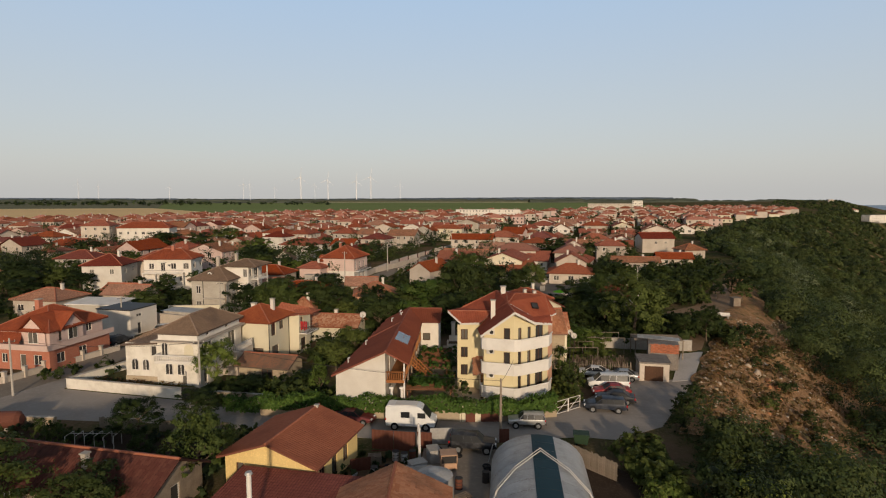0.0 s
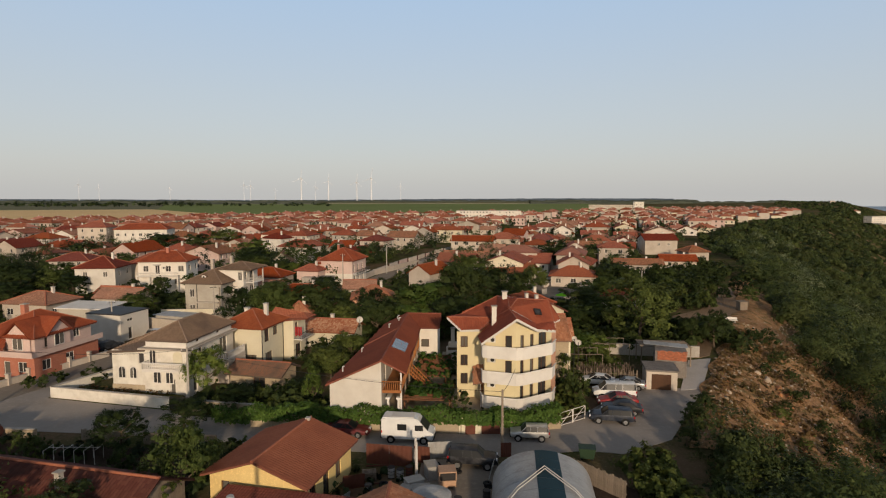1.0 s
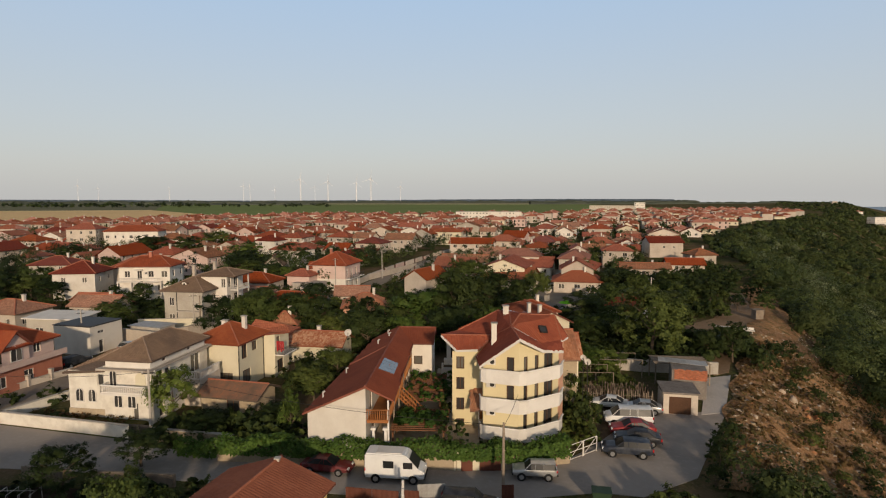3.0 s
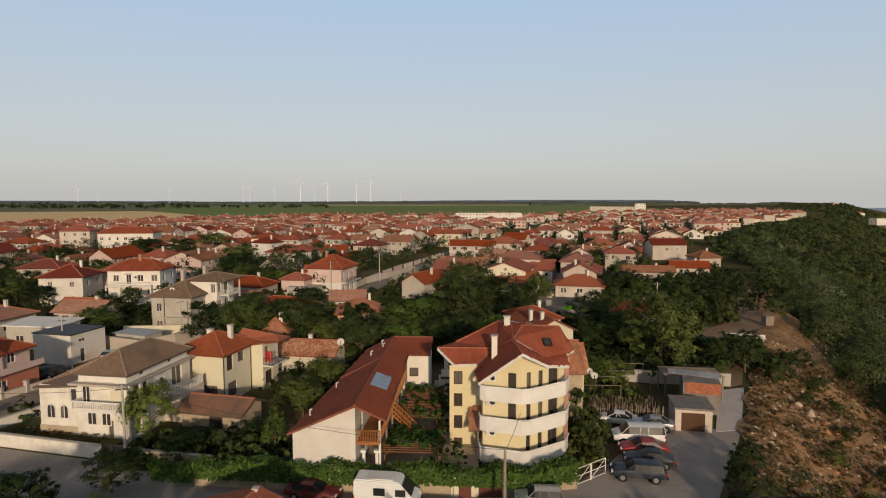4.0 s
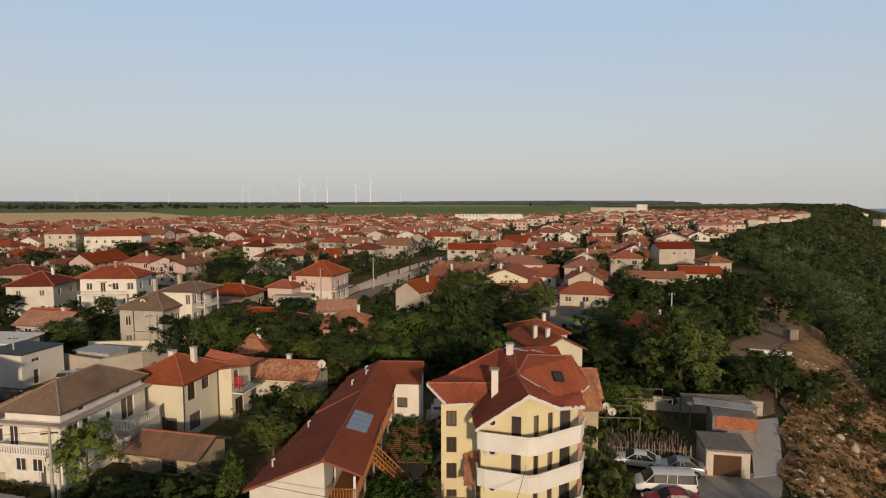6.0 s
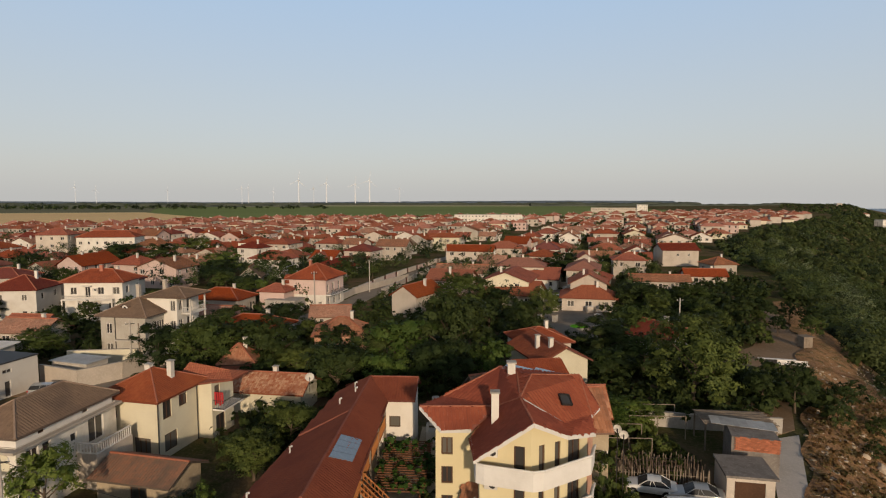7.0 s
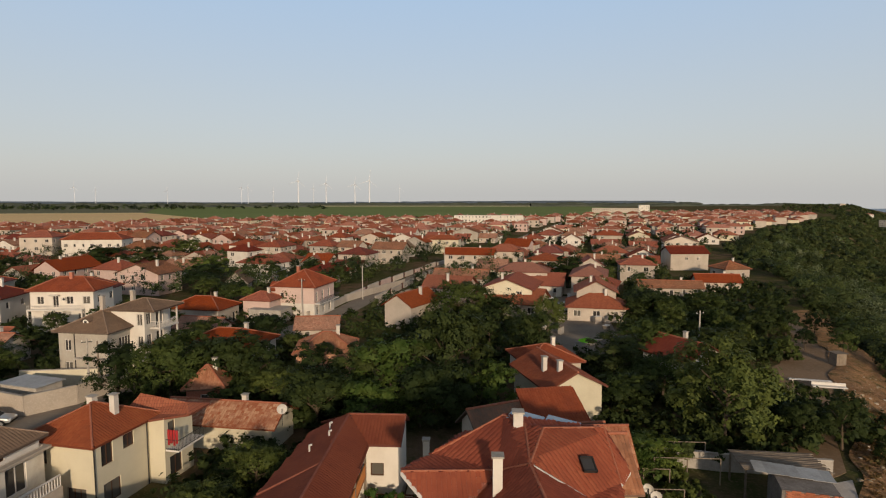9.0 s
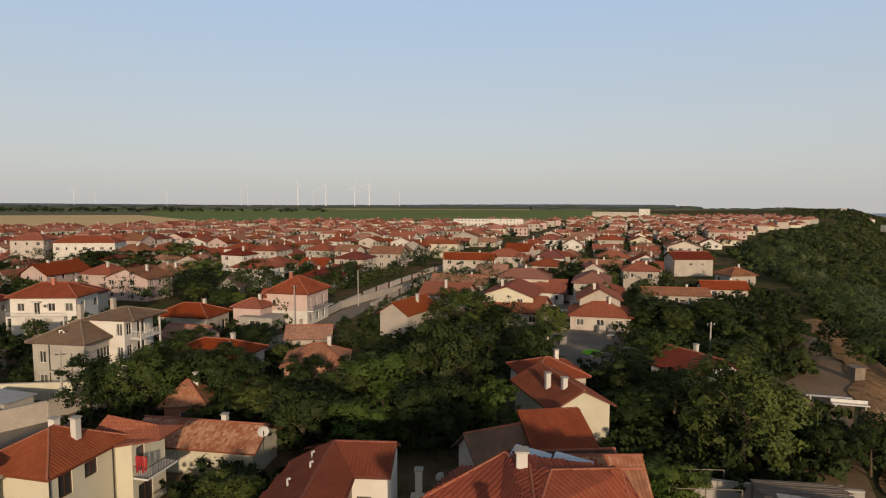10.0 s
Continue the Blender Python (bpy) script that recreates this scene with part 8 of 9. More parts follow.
M["cab"] = surface("faded_orange_paint", (0.46, 0.29, 0.19), (0.34, 0.2, 0.12), rough=0.6)
junk("excavator_cab", "faded orange machine cab standing in the yard", "machine", -2.0, 51.6, 10, [(nm, tuple(0.76 * v for v in a), mt) for nm, a, mt in [("frame", (-0.9, 0.9, -0.8, 0.8, 0.3, 1.0), "cab"), ("window", (-0.8, 0.8, -0.7, 0.7, 1.0, 1.9), "glass"), ("roof", (-0.95, 0.95, -0.9, 0.9, 1.9, 2.05), "cab"), ("post", (-0.95, -0.83, -0.85, -0.73, 1.0, 1.9), "cab"), ("post", (0.83, 0.95, -0.85, -0.73, 1.0, 1.9), "cab"), ("post", (0.83, 0.95, 0.73, 0.85, 1.0, 1.9), "cab"), ("post", (-0.95, -0.83, 0.73, 0.85, 1.0, 1.9), "cab")]], "salmon")
root = thing("water_tank", pose(-2.9, 46.5, 0), "pale grey round tank in the yard", "tank")
bm = bmesh.new()
tube(bm, (0, 0, 0), (0, 0, 2.0), 1.6, 20, 1.5)
part("tank", bm, M["metal"], root)
bm = bmesh.new()
tube(bm, (0, 0, 2.0), (0, 0, 2.35), 1.5, 20, 0.5)
part("lid", bm, M["metal"], root)
for k, (x, y, rt) in enumerate(((-4.6, 50.5, 30), (-5.2, 48.8, 70), (-3.9, 49.2, 10), (-3.4, 53.2, 110))):
    junk("metal_box", "dented grey metal box among yard scrap", "scrap", x, y, rt, [("body", (-0.7, 0.7, -0.5, 0.5, 0, 1.1), "metal"), ("lid", (-0.75, 0.75, -0.55, 0.55, 1.1, 1.2), "concrete")], "metal")
flat_patch("yard", [(-4.5, 44), (2.0, 44), (2.4, 56.5), (-4.5, 56.5)], 0.03, M["gravel"], "bare dusty yard with scrap", "yard")
root = thing("shed_chimney", pose(-28.9, 43.4, 0, 0, 0, -10), "small grey concrete chimney on the shed roof", "chimney")
chimney(root, 0, 0, 2.6, 4.5, 0.42, M["concrete"])
root = thing("flue_pipe", pose(-14.0, 37.5, 0), "tall white flue pipe with a cap", "chimney")
bm = bmesh.new()
tube(bm, (0, 0, 0), (0, 0, 6.2), 0.16, 12)
part("pipe", bm, M["trim"], root)
bm = bmesh.new()
tube(bm, (0, 0, 6.2), (0, 0, 6.36), 0.26, 12, 0.2)
part("cap", bm, M["metal"], root)
house("low shed with a dark maroon sheet roof", -13.5, 42.6, -8, 9, 5, 2.0, "shed", 0.5, "greige", "roofmaroon", 1, 61, chims=(), holes={})
root = thing("fuel_tank", pose(-48.5, 57.6, 0.7, 0, 0, 8), "rust-red cylindrical tank lying in a garden", "tank")
bm = bmesh.new()
tube(bm, (-2.4, 0, 0.4), (2.4, 0, 0.4), 0.85, 16)
tube(bm, (2.4, 0, 0.4), (2.75, 0, 0.4), 0.85, 16, 0.5)
tube(bm, (-2.75, 0, 0.4), (-2.4, 0, 0.4), 0.5, 16, 0.85)
part("tank", bm, M["rust"], root)
for x in (-1.5, 1.5):
    bm = bmesh.new()
    box(bm, x - 0.15, x + 0.15, -0.6, 0.6, -0.75, -0.3)
    part("cradle", bm, M["concrete"], root)
garden_wall([(-60, 58.6), (-43.0, 58.9)], 1.0, M["stone"], "low rubble stone wall along the road")
garden_wall([(-31.5, 58.4), (-24.5, 58.2)], 1.1, M["greywood"], "low dark board fence along the road", coping=False)

# ---- brick hut and boats of the upper path ----
junk("board_hut", "small weathered board hut on the bare path", "hut", 55.2, 128.6, 10, [("wall", (-0.8, 0.8, -0.75, 0.75, 0, 1.9), "greywood"), ("roof", (-0.98, 0.98, -0.95, 0.95, 1.9, 2.0), "greywood"), ("door", (-0.4, 0.3, -0.8, -0.74, 0.05, 1.7), "greywood")], "greywood")
junk("white_bench", "white painted bench planks on bare earth", "bench", 46.2, 119.5, -12, [("seat", (-2.6, 2.6, -0.3, 0.3, 0.45, 0.55), "trim"), ("leg", (-2.2, -2.0, -0.25, 0.25, 0, 0.45), "concrete"), ("leg", (2.0, 2.2, -0.25, 0.25, 0, 0.45), "concrete")], "trim")
junk("white_bench", "white painted bench planks on bare earth", "bench", 46.9, 116.3, -12, [("seat", (-2.0, 2.0, -0.4, 0.4, 0.55, 0.7), "trim"), ("backrest", (-2.0, 2.0, 0.3, 0.4, 0.7, 1.1), "trim"), ("leg", (-1.7, -1.5, -0.3, 0.3, 0, 0.55), "concrete"), ("leg", (1.5, 1.7, -0.3, 0.3, 0, 0.55), "concrete")], "trim")
M["path"] = surface("bare_earth", (0.26, 0.17, 0.10), (0.18, 0.12, 0.07), light=(0.33, 0.24, 0.16), big=0.2, small=2, per=0)
flat_patch("path", [(32.5, 91.5), (35.0, 93), (42.0, 108), (52.5, 124), (57, 132), (62, 148), (66, 160), (63, 160), (57, 145), (47, 129), (39, 122), (36, 112), (31, 95)], 0.05, M["path"], "bare trodden earth along the slope's edge", "path")
root = thing("parasol", pose(19.2, 134.0, 0), "bright green open garden parasol", "parasol")
bm = bmesh.new()
tube(bm, (0, 0, 0), (0, 0, 2.3), 0.04, 6)
part("pole", bm, M["trim"], root)
M["lime"] = surface("lime_cloth", (0.22, 0.62, 0.02), bump=0, per=0)
for k in range(8):
    bm = bmesh.new()
    a0, a1 = k * math.pi / 4, (k + 1) * math.pi / 4
    tp = bm.verts.new((0, 0, 2.5))
    v0, v1 = bm.verts.new((1.6 * math.cos(a0), 1.6 * math.sin(a0), 2.0)), bm.verts.new((1.6 * math.cos(a1), 1.6 * math.sin(a1), 2.0))
    bm.faces.new([tp, v0, v1])
    w0, w1, tq = bm.verts.new((1.6 * math.cos(a0), 1.6 * math.sin(a0), 1.97)), bm.verts.new((1.6 * math.cos(a1), 1.6 * math.sin(a1), 1.97)), bm.verts.new((0, 0, 2.47))
    bm.faces.new([tq, w1, w0])
    bm.faces.new([v0, w0, w1, v1])
    part("canopy_panel", bm, M["lime"], root)
flat_patch("yard", [(14, 132), (25, 131), (32, 188), (20, 190), (16, 165)], 0.03, M["gravel"], "dusty scrap yard with old cars", "yard")
flat_patch("yard", [(-58, 99), (-47, 98), (-46, 104), (-57, 104)], 0.03, M["path"], "dusty yard beside the workshop", "yard")


# ---- undergrowth ----
def scatter(polys, n, seed, h=(0.6, 2.2), leaves=60, size=0.3):
    q = random.Random(seed)
    out = []
    for x0, x1, y0, y1, k in polys:
        for _ in range(int(n * k)):
            x, y = q.uniform(x0, x1), q.uniform(y0, y1)
            hh = q.uniform(*h)
            out.append((x, y, float(ground_z(x, y)) - 0.1, hh, hh * q.uniform(0.5, 0.8), leaves, size))
    return out


thicket("undergrowth", scatter([(-31, -16, 66, 71.5, 0.35), (-24, -14, 82, 94, 0.6), (-45, 4, 100, 118, 2.0), (-58, -48, 73, 77, 0.05), (-20, -10, 99, 106, 0.5), (-45, -24, 112, 138, 1.0), (-78, -58, 112, 140, 0.8), (-64, -36, 134, 176, 1.6), (-26, -6, 124, 160, 0.9), (-120, -84, 106, 168, 1.4)], 170, 31, (0.7, 2.6), 115, 0.32), M["leafdark"], "dense dark undergrowth filling the gardens", "undergrowth", 41)
thicket("undergrowth", scatter([(13, 34, 94, 128, 1.6), (28, 50, 128, 182, 2.6), (50, 60, 150, 182, 0.6), (34, 42, 98, 112, 0.4), (62, 80, 172, 215, 1.0), (-6, 12, 120, 150, 1.0)], 200, 32, (0.8, 3.0), 130, 0.36), M["leafdark"], "overgrown green scrub behind the plots", "undergrowth", 42)
thicket("undergrowth", scatter([(-60, -22, 49, 57.5, 2.0), (-44, -14, 34, 43, 1.0), (-24, -20, 44, 58, 0.3), (-12, -4, 44, 54, 0.4)], 80, 33, (0.3, 1.5), 130, 0.22), WOODS, "rough vegetable gardens and weeds", "undergrowth", 43)
thicket("undergrowth", scatter([(13.5, 17, 46, 57.0, 0.8), (9.5, 13, 68, 80, 0.6), (13.5, 21, 80.5, 94, 0.8), (1.2, 9.0, 63.6, 66.0, 0.3), (-6.8, -2.4, 70.0, 82.5, 0.25), (-22.5, -15.5, 63.8, 67, 0.4)], 90, 34, (0.6, 2.2), 150, 0.25), M["leaf"], "garden plants and vines in the courtyards", "undergrowth", 44)
spots = []
q = random.Random(77)
for k in range(120):
    x, y = q.uniform(-6.9, -2.4), q.choice((q.uniform(66.0, 69.5), q.uniform(73, 82)))
    spots.append((x, y, 2.2, q.uniform(0.5, 0.9), q.uniform(0.4, 0.7), 40, 0.24))
thicket("pergola_vines", spots, M["hedge"], "green vines growing over the pergolas", "vines", 45)

# trees between the houses
q = random.Random(90)
for kind, area, n, hs in (("farbroad", (14, 36, 104, 126), 8, (3.5, 6)), ("fardark", (30, 64, 130, 172), 22, (2.8, 5)), ("farbroad", (30, 60, 130, 172), 14, (2.8, 5)), ("fardark", (-48, 4, 101, 117), 6, (4.5, 7)), ("farbroad", (-46, -14, 104, 132), 5, (3.5, 6)),
                          ("fardark", (-80, -56, 112, 142), 9, (3.5, 5.5)), ("fardark", (-125, -84, 104, 160), 14, (3, 5.5)), ("farbroad", (-125, -98, 140, 190), 5, (4.5, 7)), ("farbroad", (-76, -60, 140, 158), 5, (3.5, 5.5)), ("fardark", (-60, -32, 185, 240), 9, (4, 7)), ("light", (-64, -36, 134, 200), 8, (3.5, 5.5)), ("farbroad", (-64, -36, 136, 180), 8, (3, 5)), ("light", (-40, 4, 98, 122), 4, (4.5, 6)), ("fardark", (-8, 12, 120, 150), 7, (3.5, 6)), ("farbroad", (34, 60, 200, 240), 6, (4, 6)),
                          ("bush", (-31, -17, 66, 72), 8, (1.2, 2.0)), ("bush", (-58, -24, 49, 57), 12, (1.5, 3)), ("dark", (-56, -24, 34, 41), 6, (3.5, 5))):
    for _ in range(n):
        x, y = q.uniform(area[0], area[1]), q.uniform(area[2], area[3])
        if any((x - a) ** 2 + (y - b) ** 2 < (c * 0.72) ** 2 for a, b, c in NEAR) or street_gap(x, y) < 5 or (14 < x < 26 and 132 < y < 190):
            continue
        if 7 < x < 14 and 100 < y < 113:
            continue
        h = q.uniform(*hs)
        tree(kind, x, y, h, h * q.uniform(0.42, 0.6))
for x, y, h in ((-2.3, 64.2, 4.3), (-0.9, 64.3, 4.0)):
    tree("conifer", x, y, h)


# ---- rubble on the bare slope ----
def rubble(n, seed):
    rr = np.random.default_rng(seed)
    co, faces, mi = [], [], []
    for k in range(n):
        y = rr.uniform(63, 128)
        x = edge_x(y) + abs(rr.normal()) * 11 - 0.5
        z = float(ground_z(x, y))
        s = 0.05 + 0.17 * rr.random() ** 4
        v = rr.normal(size=(8, 3)) * 0.16 * s + np.array([(a, b, c) for a in (-1, 1) for b in (-1, 1) for c in (-0.6, 0.6)]) * s * rr.uniform(0.5, 1.3, 3)
        b0 = len(co)
        co.extend((v + (x, y, z + s * 0.2)).tolist())
        for f in ((0, 1, 3, 2), (4, 6, 7, 5), (0, 4, 5, 1), (2, 3, 7, 6), (0, 2, 6, 4), (1, 5, 7, 3)):
            faces.append([b0 + i for i in f])
            mi.append(0 if rr.random() < 0.75 else 1)
    ob = quick_mesh("rubble", co, faces, [M["stone"], M["greige"]], mi)
    return tagged(ob, "broken stones and pale rubble on the slope", "rubble", kind="stuff")


rubble(3200, 8)
def slope_material():
    """Red-brown scree with ochre streaks, olive grass and pale crumbs."""
    m, n, l = nodes_of("red_brown_earth")
    p = n["Principled BSDF"]
    tc = n.new("ShaderNodeTexCoord").outputs["Object"]
    big, mid, fine, speck = noise_tex(n, l, 0.12, tc, 5), noise_tex(n, l, 0.5, tc, 6), noise_tex(n, l, 2.4, tc, 6), noise_tex(n, l, 7.0, tc, 3)
    col = mixc(n, l, ramp(n, l, big, 0.42, 0.6), (0.27, 0.155, 0.085), (0.36, 0.205, 0.10))
    col = mixc(n, l, ramp(n, l, mid, 0.5, 0.66), col, (0.115, 0.095, 0.042))
    col = mixc(n, l, ramp(n, l, fine, 0.5, 0.7), col, (0.13, 0.085, 0.05))
    col = mixc(n, l, ramp(n, l, speck, 0.6, 0.72), col, (0.46, 0.38, 0.29))
    l.new(col, p.inputs["Base Color"])
    p.inputs["Roughness"].default_value = 0.95
    p.inputs["Specular IOR Level"].default_value = 0.0
    bp = n.new("ShaderNodeBump")
    bp.inputs["Strength"].default_value, bp.inputs["Distance"].default_value = 1.0, 0.3
    l.new(fine, bp.inputs["Height"])
    l.new(bp.outputs["Normal"], p.inputs["Normal"])
    return m


M["slopeearth"] = slope_material()
# dark green floor colour that paints the shade seen between crowns
M["slopeshade"] = surface("forest_floor_painted_shade", (0.035, 0.042, 0.016), (0.025, 0.03, 0.012), big=0.2, small=1.5, per=0, spec=0)


def slope_sheet(name, y0, y1, ny, d0, d1, nx, lift, mat, label):
    """A skin over part of the slope, following the ground a little above it."""
    yy = np.linspace(y0, y1, ny)
    dd = np.linspace(d0, d1, nx)
    gy, gd = np.meshgrid(yy, dd, indexing="ij")
    gx = edge_x(gy) + gd + np.sin(gy * 0.7) * 0.5
    gz = ground_z(gx, gy) + lift + 0.05 * np.sin(gx * 2.1) * np.cos(gy * 1.7)
    i = np.arange(ny * nx).reshape(ny, nx)
    f = np.stack([i[:-1, :-1], i[:-1, 1:], i[1:, 1:], i[1:, :-1]], -1).reshape(-1, 4)
    tagged(quick_mesh(name, np.stack([gx, gy, gz], -1).reshape(-1, 3), f, mat), label, "ground", kind="structure")


slope_sheet("slope_earth", 60, 118, 60, -0.6, 30, 32, 0.12, M["slopeearth"], "bare red-brown earth of the slope")
slope_sheet("slope_earth", 117.5, 172, 40, -2.0, 7.5, 10, 0.2, M["slopeearth"], "bare earth strip along the slope's edge")
slope_sheet("forest_floor", 118, 240, 60, 10.0, 60, 20, 0.12, M["slopeshade"], "woodland floor painted dark for the shade between crowns")
slope_sheet("forest_floor", 240, 1300, 280, 0.5, 220, 60, 0.15, M["slopeshade"], "woodland floor painted dark for the shade between crowns")

thicket("dry_weeds", [(x, y, float(ground_z(x, y)) - 0.1, h, h * 1.1, 30, 0.2) for x, y, h in ((float(edge_x(yy)) + abs(q.gauss(0, 12)), yy, q.uniform(0.2, 0.75)) for yy in (q.uniform(64, 112) for _ in range(1100)))],
        M["dryleaf"], "dry brown and olive weeds on the slope", "weeds", 46)


# ---- satellite dishes, oven, small courtyard things ----
def dish(x, y, z, az, r_, foot):
    root = thing("satellite_dish", pose(x, y, z, 0, 0, az), "white satellite dish on a short mast", "dish", "satellite dishes")
    bm = bmesh.new()
    rings = []
    for k in range(5):
        t = k / 4
        rings.append([bm.verts.new((r_ * t * math.cos(a), -0.35 * r_ * t * t * -1 - 0.12, r_ * t * math.sin(a) + 0.2)) for a in np.linspace(0, 2 * math.pi, 17)[:-1]])
    for a, b in zip(rings[1:-1], rings[2:]):
        for i in range(16):
            bm.faces.new([a[i], a[(i + 1) % 16], b[(i + 1) % 16], b[i]])
    bm.faces.new(rings[1])
    part("reflector", bm, M["trim"], root)
    bm = bmesh.new()
    tube(bm, (0, 0, -foot), (0, 0, 0.2), 0.04, 6)
    part("mast", bm, M["dark"], root)
    bm = bmesh.new()
    tube(bm, (0, 0, 0.2), (0, 0.6, 0.1), 0.025, 5)
    part("arm", bm, M["dark"], root)


dish(12.3, 76.4, 6.2, 150, 0.34, 6.2)
dish(12.75, 76.2, 5.8, 165, 0.36, 5.8)
dish(-1.6, 90.0, 2.6, 30, 0.4, 2.6)
dish(-17.6, 93.6, 4.6, 200, 0.5, 1.5)
root = thing("garden_oven", pose(-2.9, 85.6, 1.2), "pale masonry barbecue oven with a tall chimney", "oven")
for nm, a, mt in (("base", (-0.9, 0.9, -0.5, 0.5, 0, 1.0), "white"), ("hood", (-0.6, 0.6, -0.35, 0.35, 1.6, 2.3), "white"), ("post", (-0.9, -0.7, -0.5, 0.5, 1.0, 1.6), "white"), ("post", (0.7, 0.9, -0.5, 0.5, 1.0, 1.6), "white"), ("chimney", (-0.25, 0.25, -0.25, 0.25, 2.3, 4.2), "white"), ("cap", (-0.32, 0.32, -0.32, 0.32, 4.2, 4.35), "concrete")):
    bm = bmesh.new()
    box(bm, *a)
    part(nm, bm, M[mt], root)
flat_patch("terrace", [(-4.5, 83), (0.5, 79), (0.5, 88), (-4.5, 89)], 1.19, M["stone"], "paved yard behind the guest houses", "terrace")


# ---- the main street: garden walls, gates and posts ----
def street_side(offset, y0, y1, mats, seed):
    q = random.Random(seed)
    y = y0
    while y < y1:
        L = q.uniform(7, 11)
        def at(yy):
            x = float(np.interp(yy, STREET[:, 1], STREET[:, 0]))
            return (x + offset, yy)
        mt = q.choice(mats)
        garden_wall([at(y), at(y + L)], q.uniform(1.2, 1.8), M[mt], "rendered garden wall along the village street")
        root = thing("gate", pose(*at(y + L + 1.1), 0, 0, 0, 84), "rust-red sheet metal garden gate", "gate", "street gates")
        bm = bmesh.new()
        box(bm, -0.95, 0.95, -0.03, 0.03, 0.08, 1.6)
        part("leaf", bm, M["rust"], root)
        for s_ in (-1.0, 1.0):
            bm = bmesh.new()
            box(bm, s_ - 0.06, s_ + 0.06, -0.06, 0.06, 0, 1.75)
            part("post", bm, M["dark"], root)
        y += L + 2.2


street_side(-3.6, 158, 262, ("village", "pink", "greige"), 5)
street_side(3.6, 178, 262, ("village", "greige", "concrete"), 6)

# ---- cars and stacked things on the open lot behind the houses ----
for x, y, rot, tone, text in ((21.5, 171, 20, P_silver, "silver car parked on the dusty lot"), (24.5, 166, 200, P_white, "white car parked on the dusty lot"), (18.5, 179, 95, P_white, "white pickup parked beside a low wall"), (26.0, 178, 15, P_black, "dark car parked on the dusty lot")):
    car("estate", x, y, rot, tone, text)
garden_wall([(14, 190), (24, 192), (33, 190.5)], 1.6, M["village"], "pale wall closing the dusty lot")
garden_wall([(18, 137.5), (25, 141), (31, 140)], 0.8, M["concrete"], "low concrete wall beside the lot")


# ---- scrap and stores in the work yard ----
def barrel(x, y, mt, h=0.9):
    root = thing("barrel", pose(x, y, 0.03), "dented steel barrel standing in the yard", "barrel", "yard barrels")
    bm = bmesh.new()
    tube(bm, (0, 0, 0), (0, 0, h), 0.3, 14)
    part("drum", bm, M[mt], root)
    for z in (0.02, h * 0.36, h * 0.66, h):
        bm = bmesh.new()
        tube(bm, (0, 0, z - 0.02), (0, 0, z + 0.02), 0.315, 14)
        part("hoop", bm, M["dark"], root)


def tyre(x, y, z, tilt=0):
    root = thing("tyre", pose(x, y, z, tilt, 0, 30), "worn black tyre lying in the yard", "tyre", "yard tyres")
    bm = bmesh.new()
    n, m_ = 18, 8
    ring = [[bm.verts.new(((0.27 + 0.1 * math.cos(b)) * math.cos(a), (0.27 + 0.1 * math.cos(b)) * math.sin(a), 0.1 + 0.1 * math.sin(b))) for b in np.linspace(0, 2 * math.pi, m_ + 1)[:-1]] for a in np.linspace(0, 2 * math.pi, n + 1)[:-1]]
    for i in range(n):
        for j in range(m_):
            bm.faces.new([ring[i][j], ring[(i + 1) % n][j], ring[(i + 1) % n][(j + 1) % m_], ring[i][(j + 1) % m_]])
    part("tread", bm, M["tyre"], root, smooth=True)


def pallet(x, y, rot, layers):
    root = thing("pallet_stack", pose(x, y, 0.03, 0, 0, rot), "stack of weathered wooden pallets", "pallets")
    for k in range(layers):
        for dx in (-0.5, 0, 0.5):
            bm = bmesh.new()
            box(bm, dx - 0.05, dx + 0.05, -0.4, 0.4, k * 0.15, k * 0.15 + 0.1)
            part("bearer", bm, M["greywood"], root)
        for dy in (-0.36, -0.12, 0.12, 0.36):
            bm = bmesh.new()
            box(bm, -0.6, 0.6, dy - 0.05, dy + 0.05, k * 0.15 + 0.1, k * 0.15 + 0.13)
            part("board", bm, M["greywood"], root)


q = random.Random(123)
for x, y, mt in ((-6.0, 52.6, "metal"), (-5.3, 53.1, "rust"), (-6.8, 52.9, "metal"), (-1.0, 48.2, "rust"), (1.2, 49.4, "dark"), (-8.2, 49.8, "metal"), (-7.6, 48.9, "rust")):
    barrel(x, y, mt)
for x, y, z in ((-3.0, 54.6, 0.03), (-3.0, 54.6, 0.23), (-3.1, 54.5, 0.43), (-1.2, 54.0, 0.03), (-7.2, 51.2, 0.03), (-7.2, 51.2, 0.23), (1.4, 51.6, 0.03), (1.3, 51.7, 0.23)):
    tyre(x, y, z)
pallet(-8.6, 52.4, 12, 5)
pallet(-0.6, 46.4, 40, 3)
pallet(-6.3, 46.8, 70, 4)
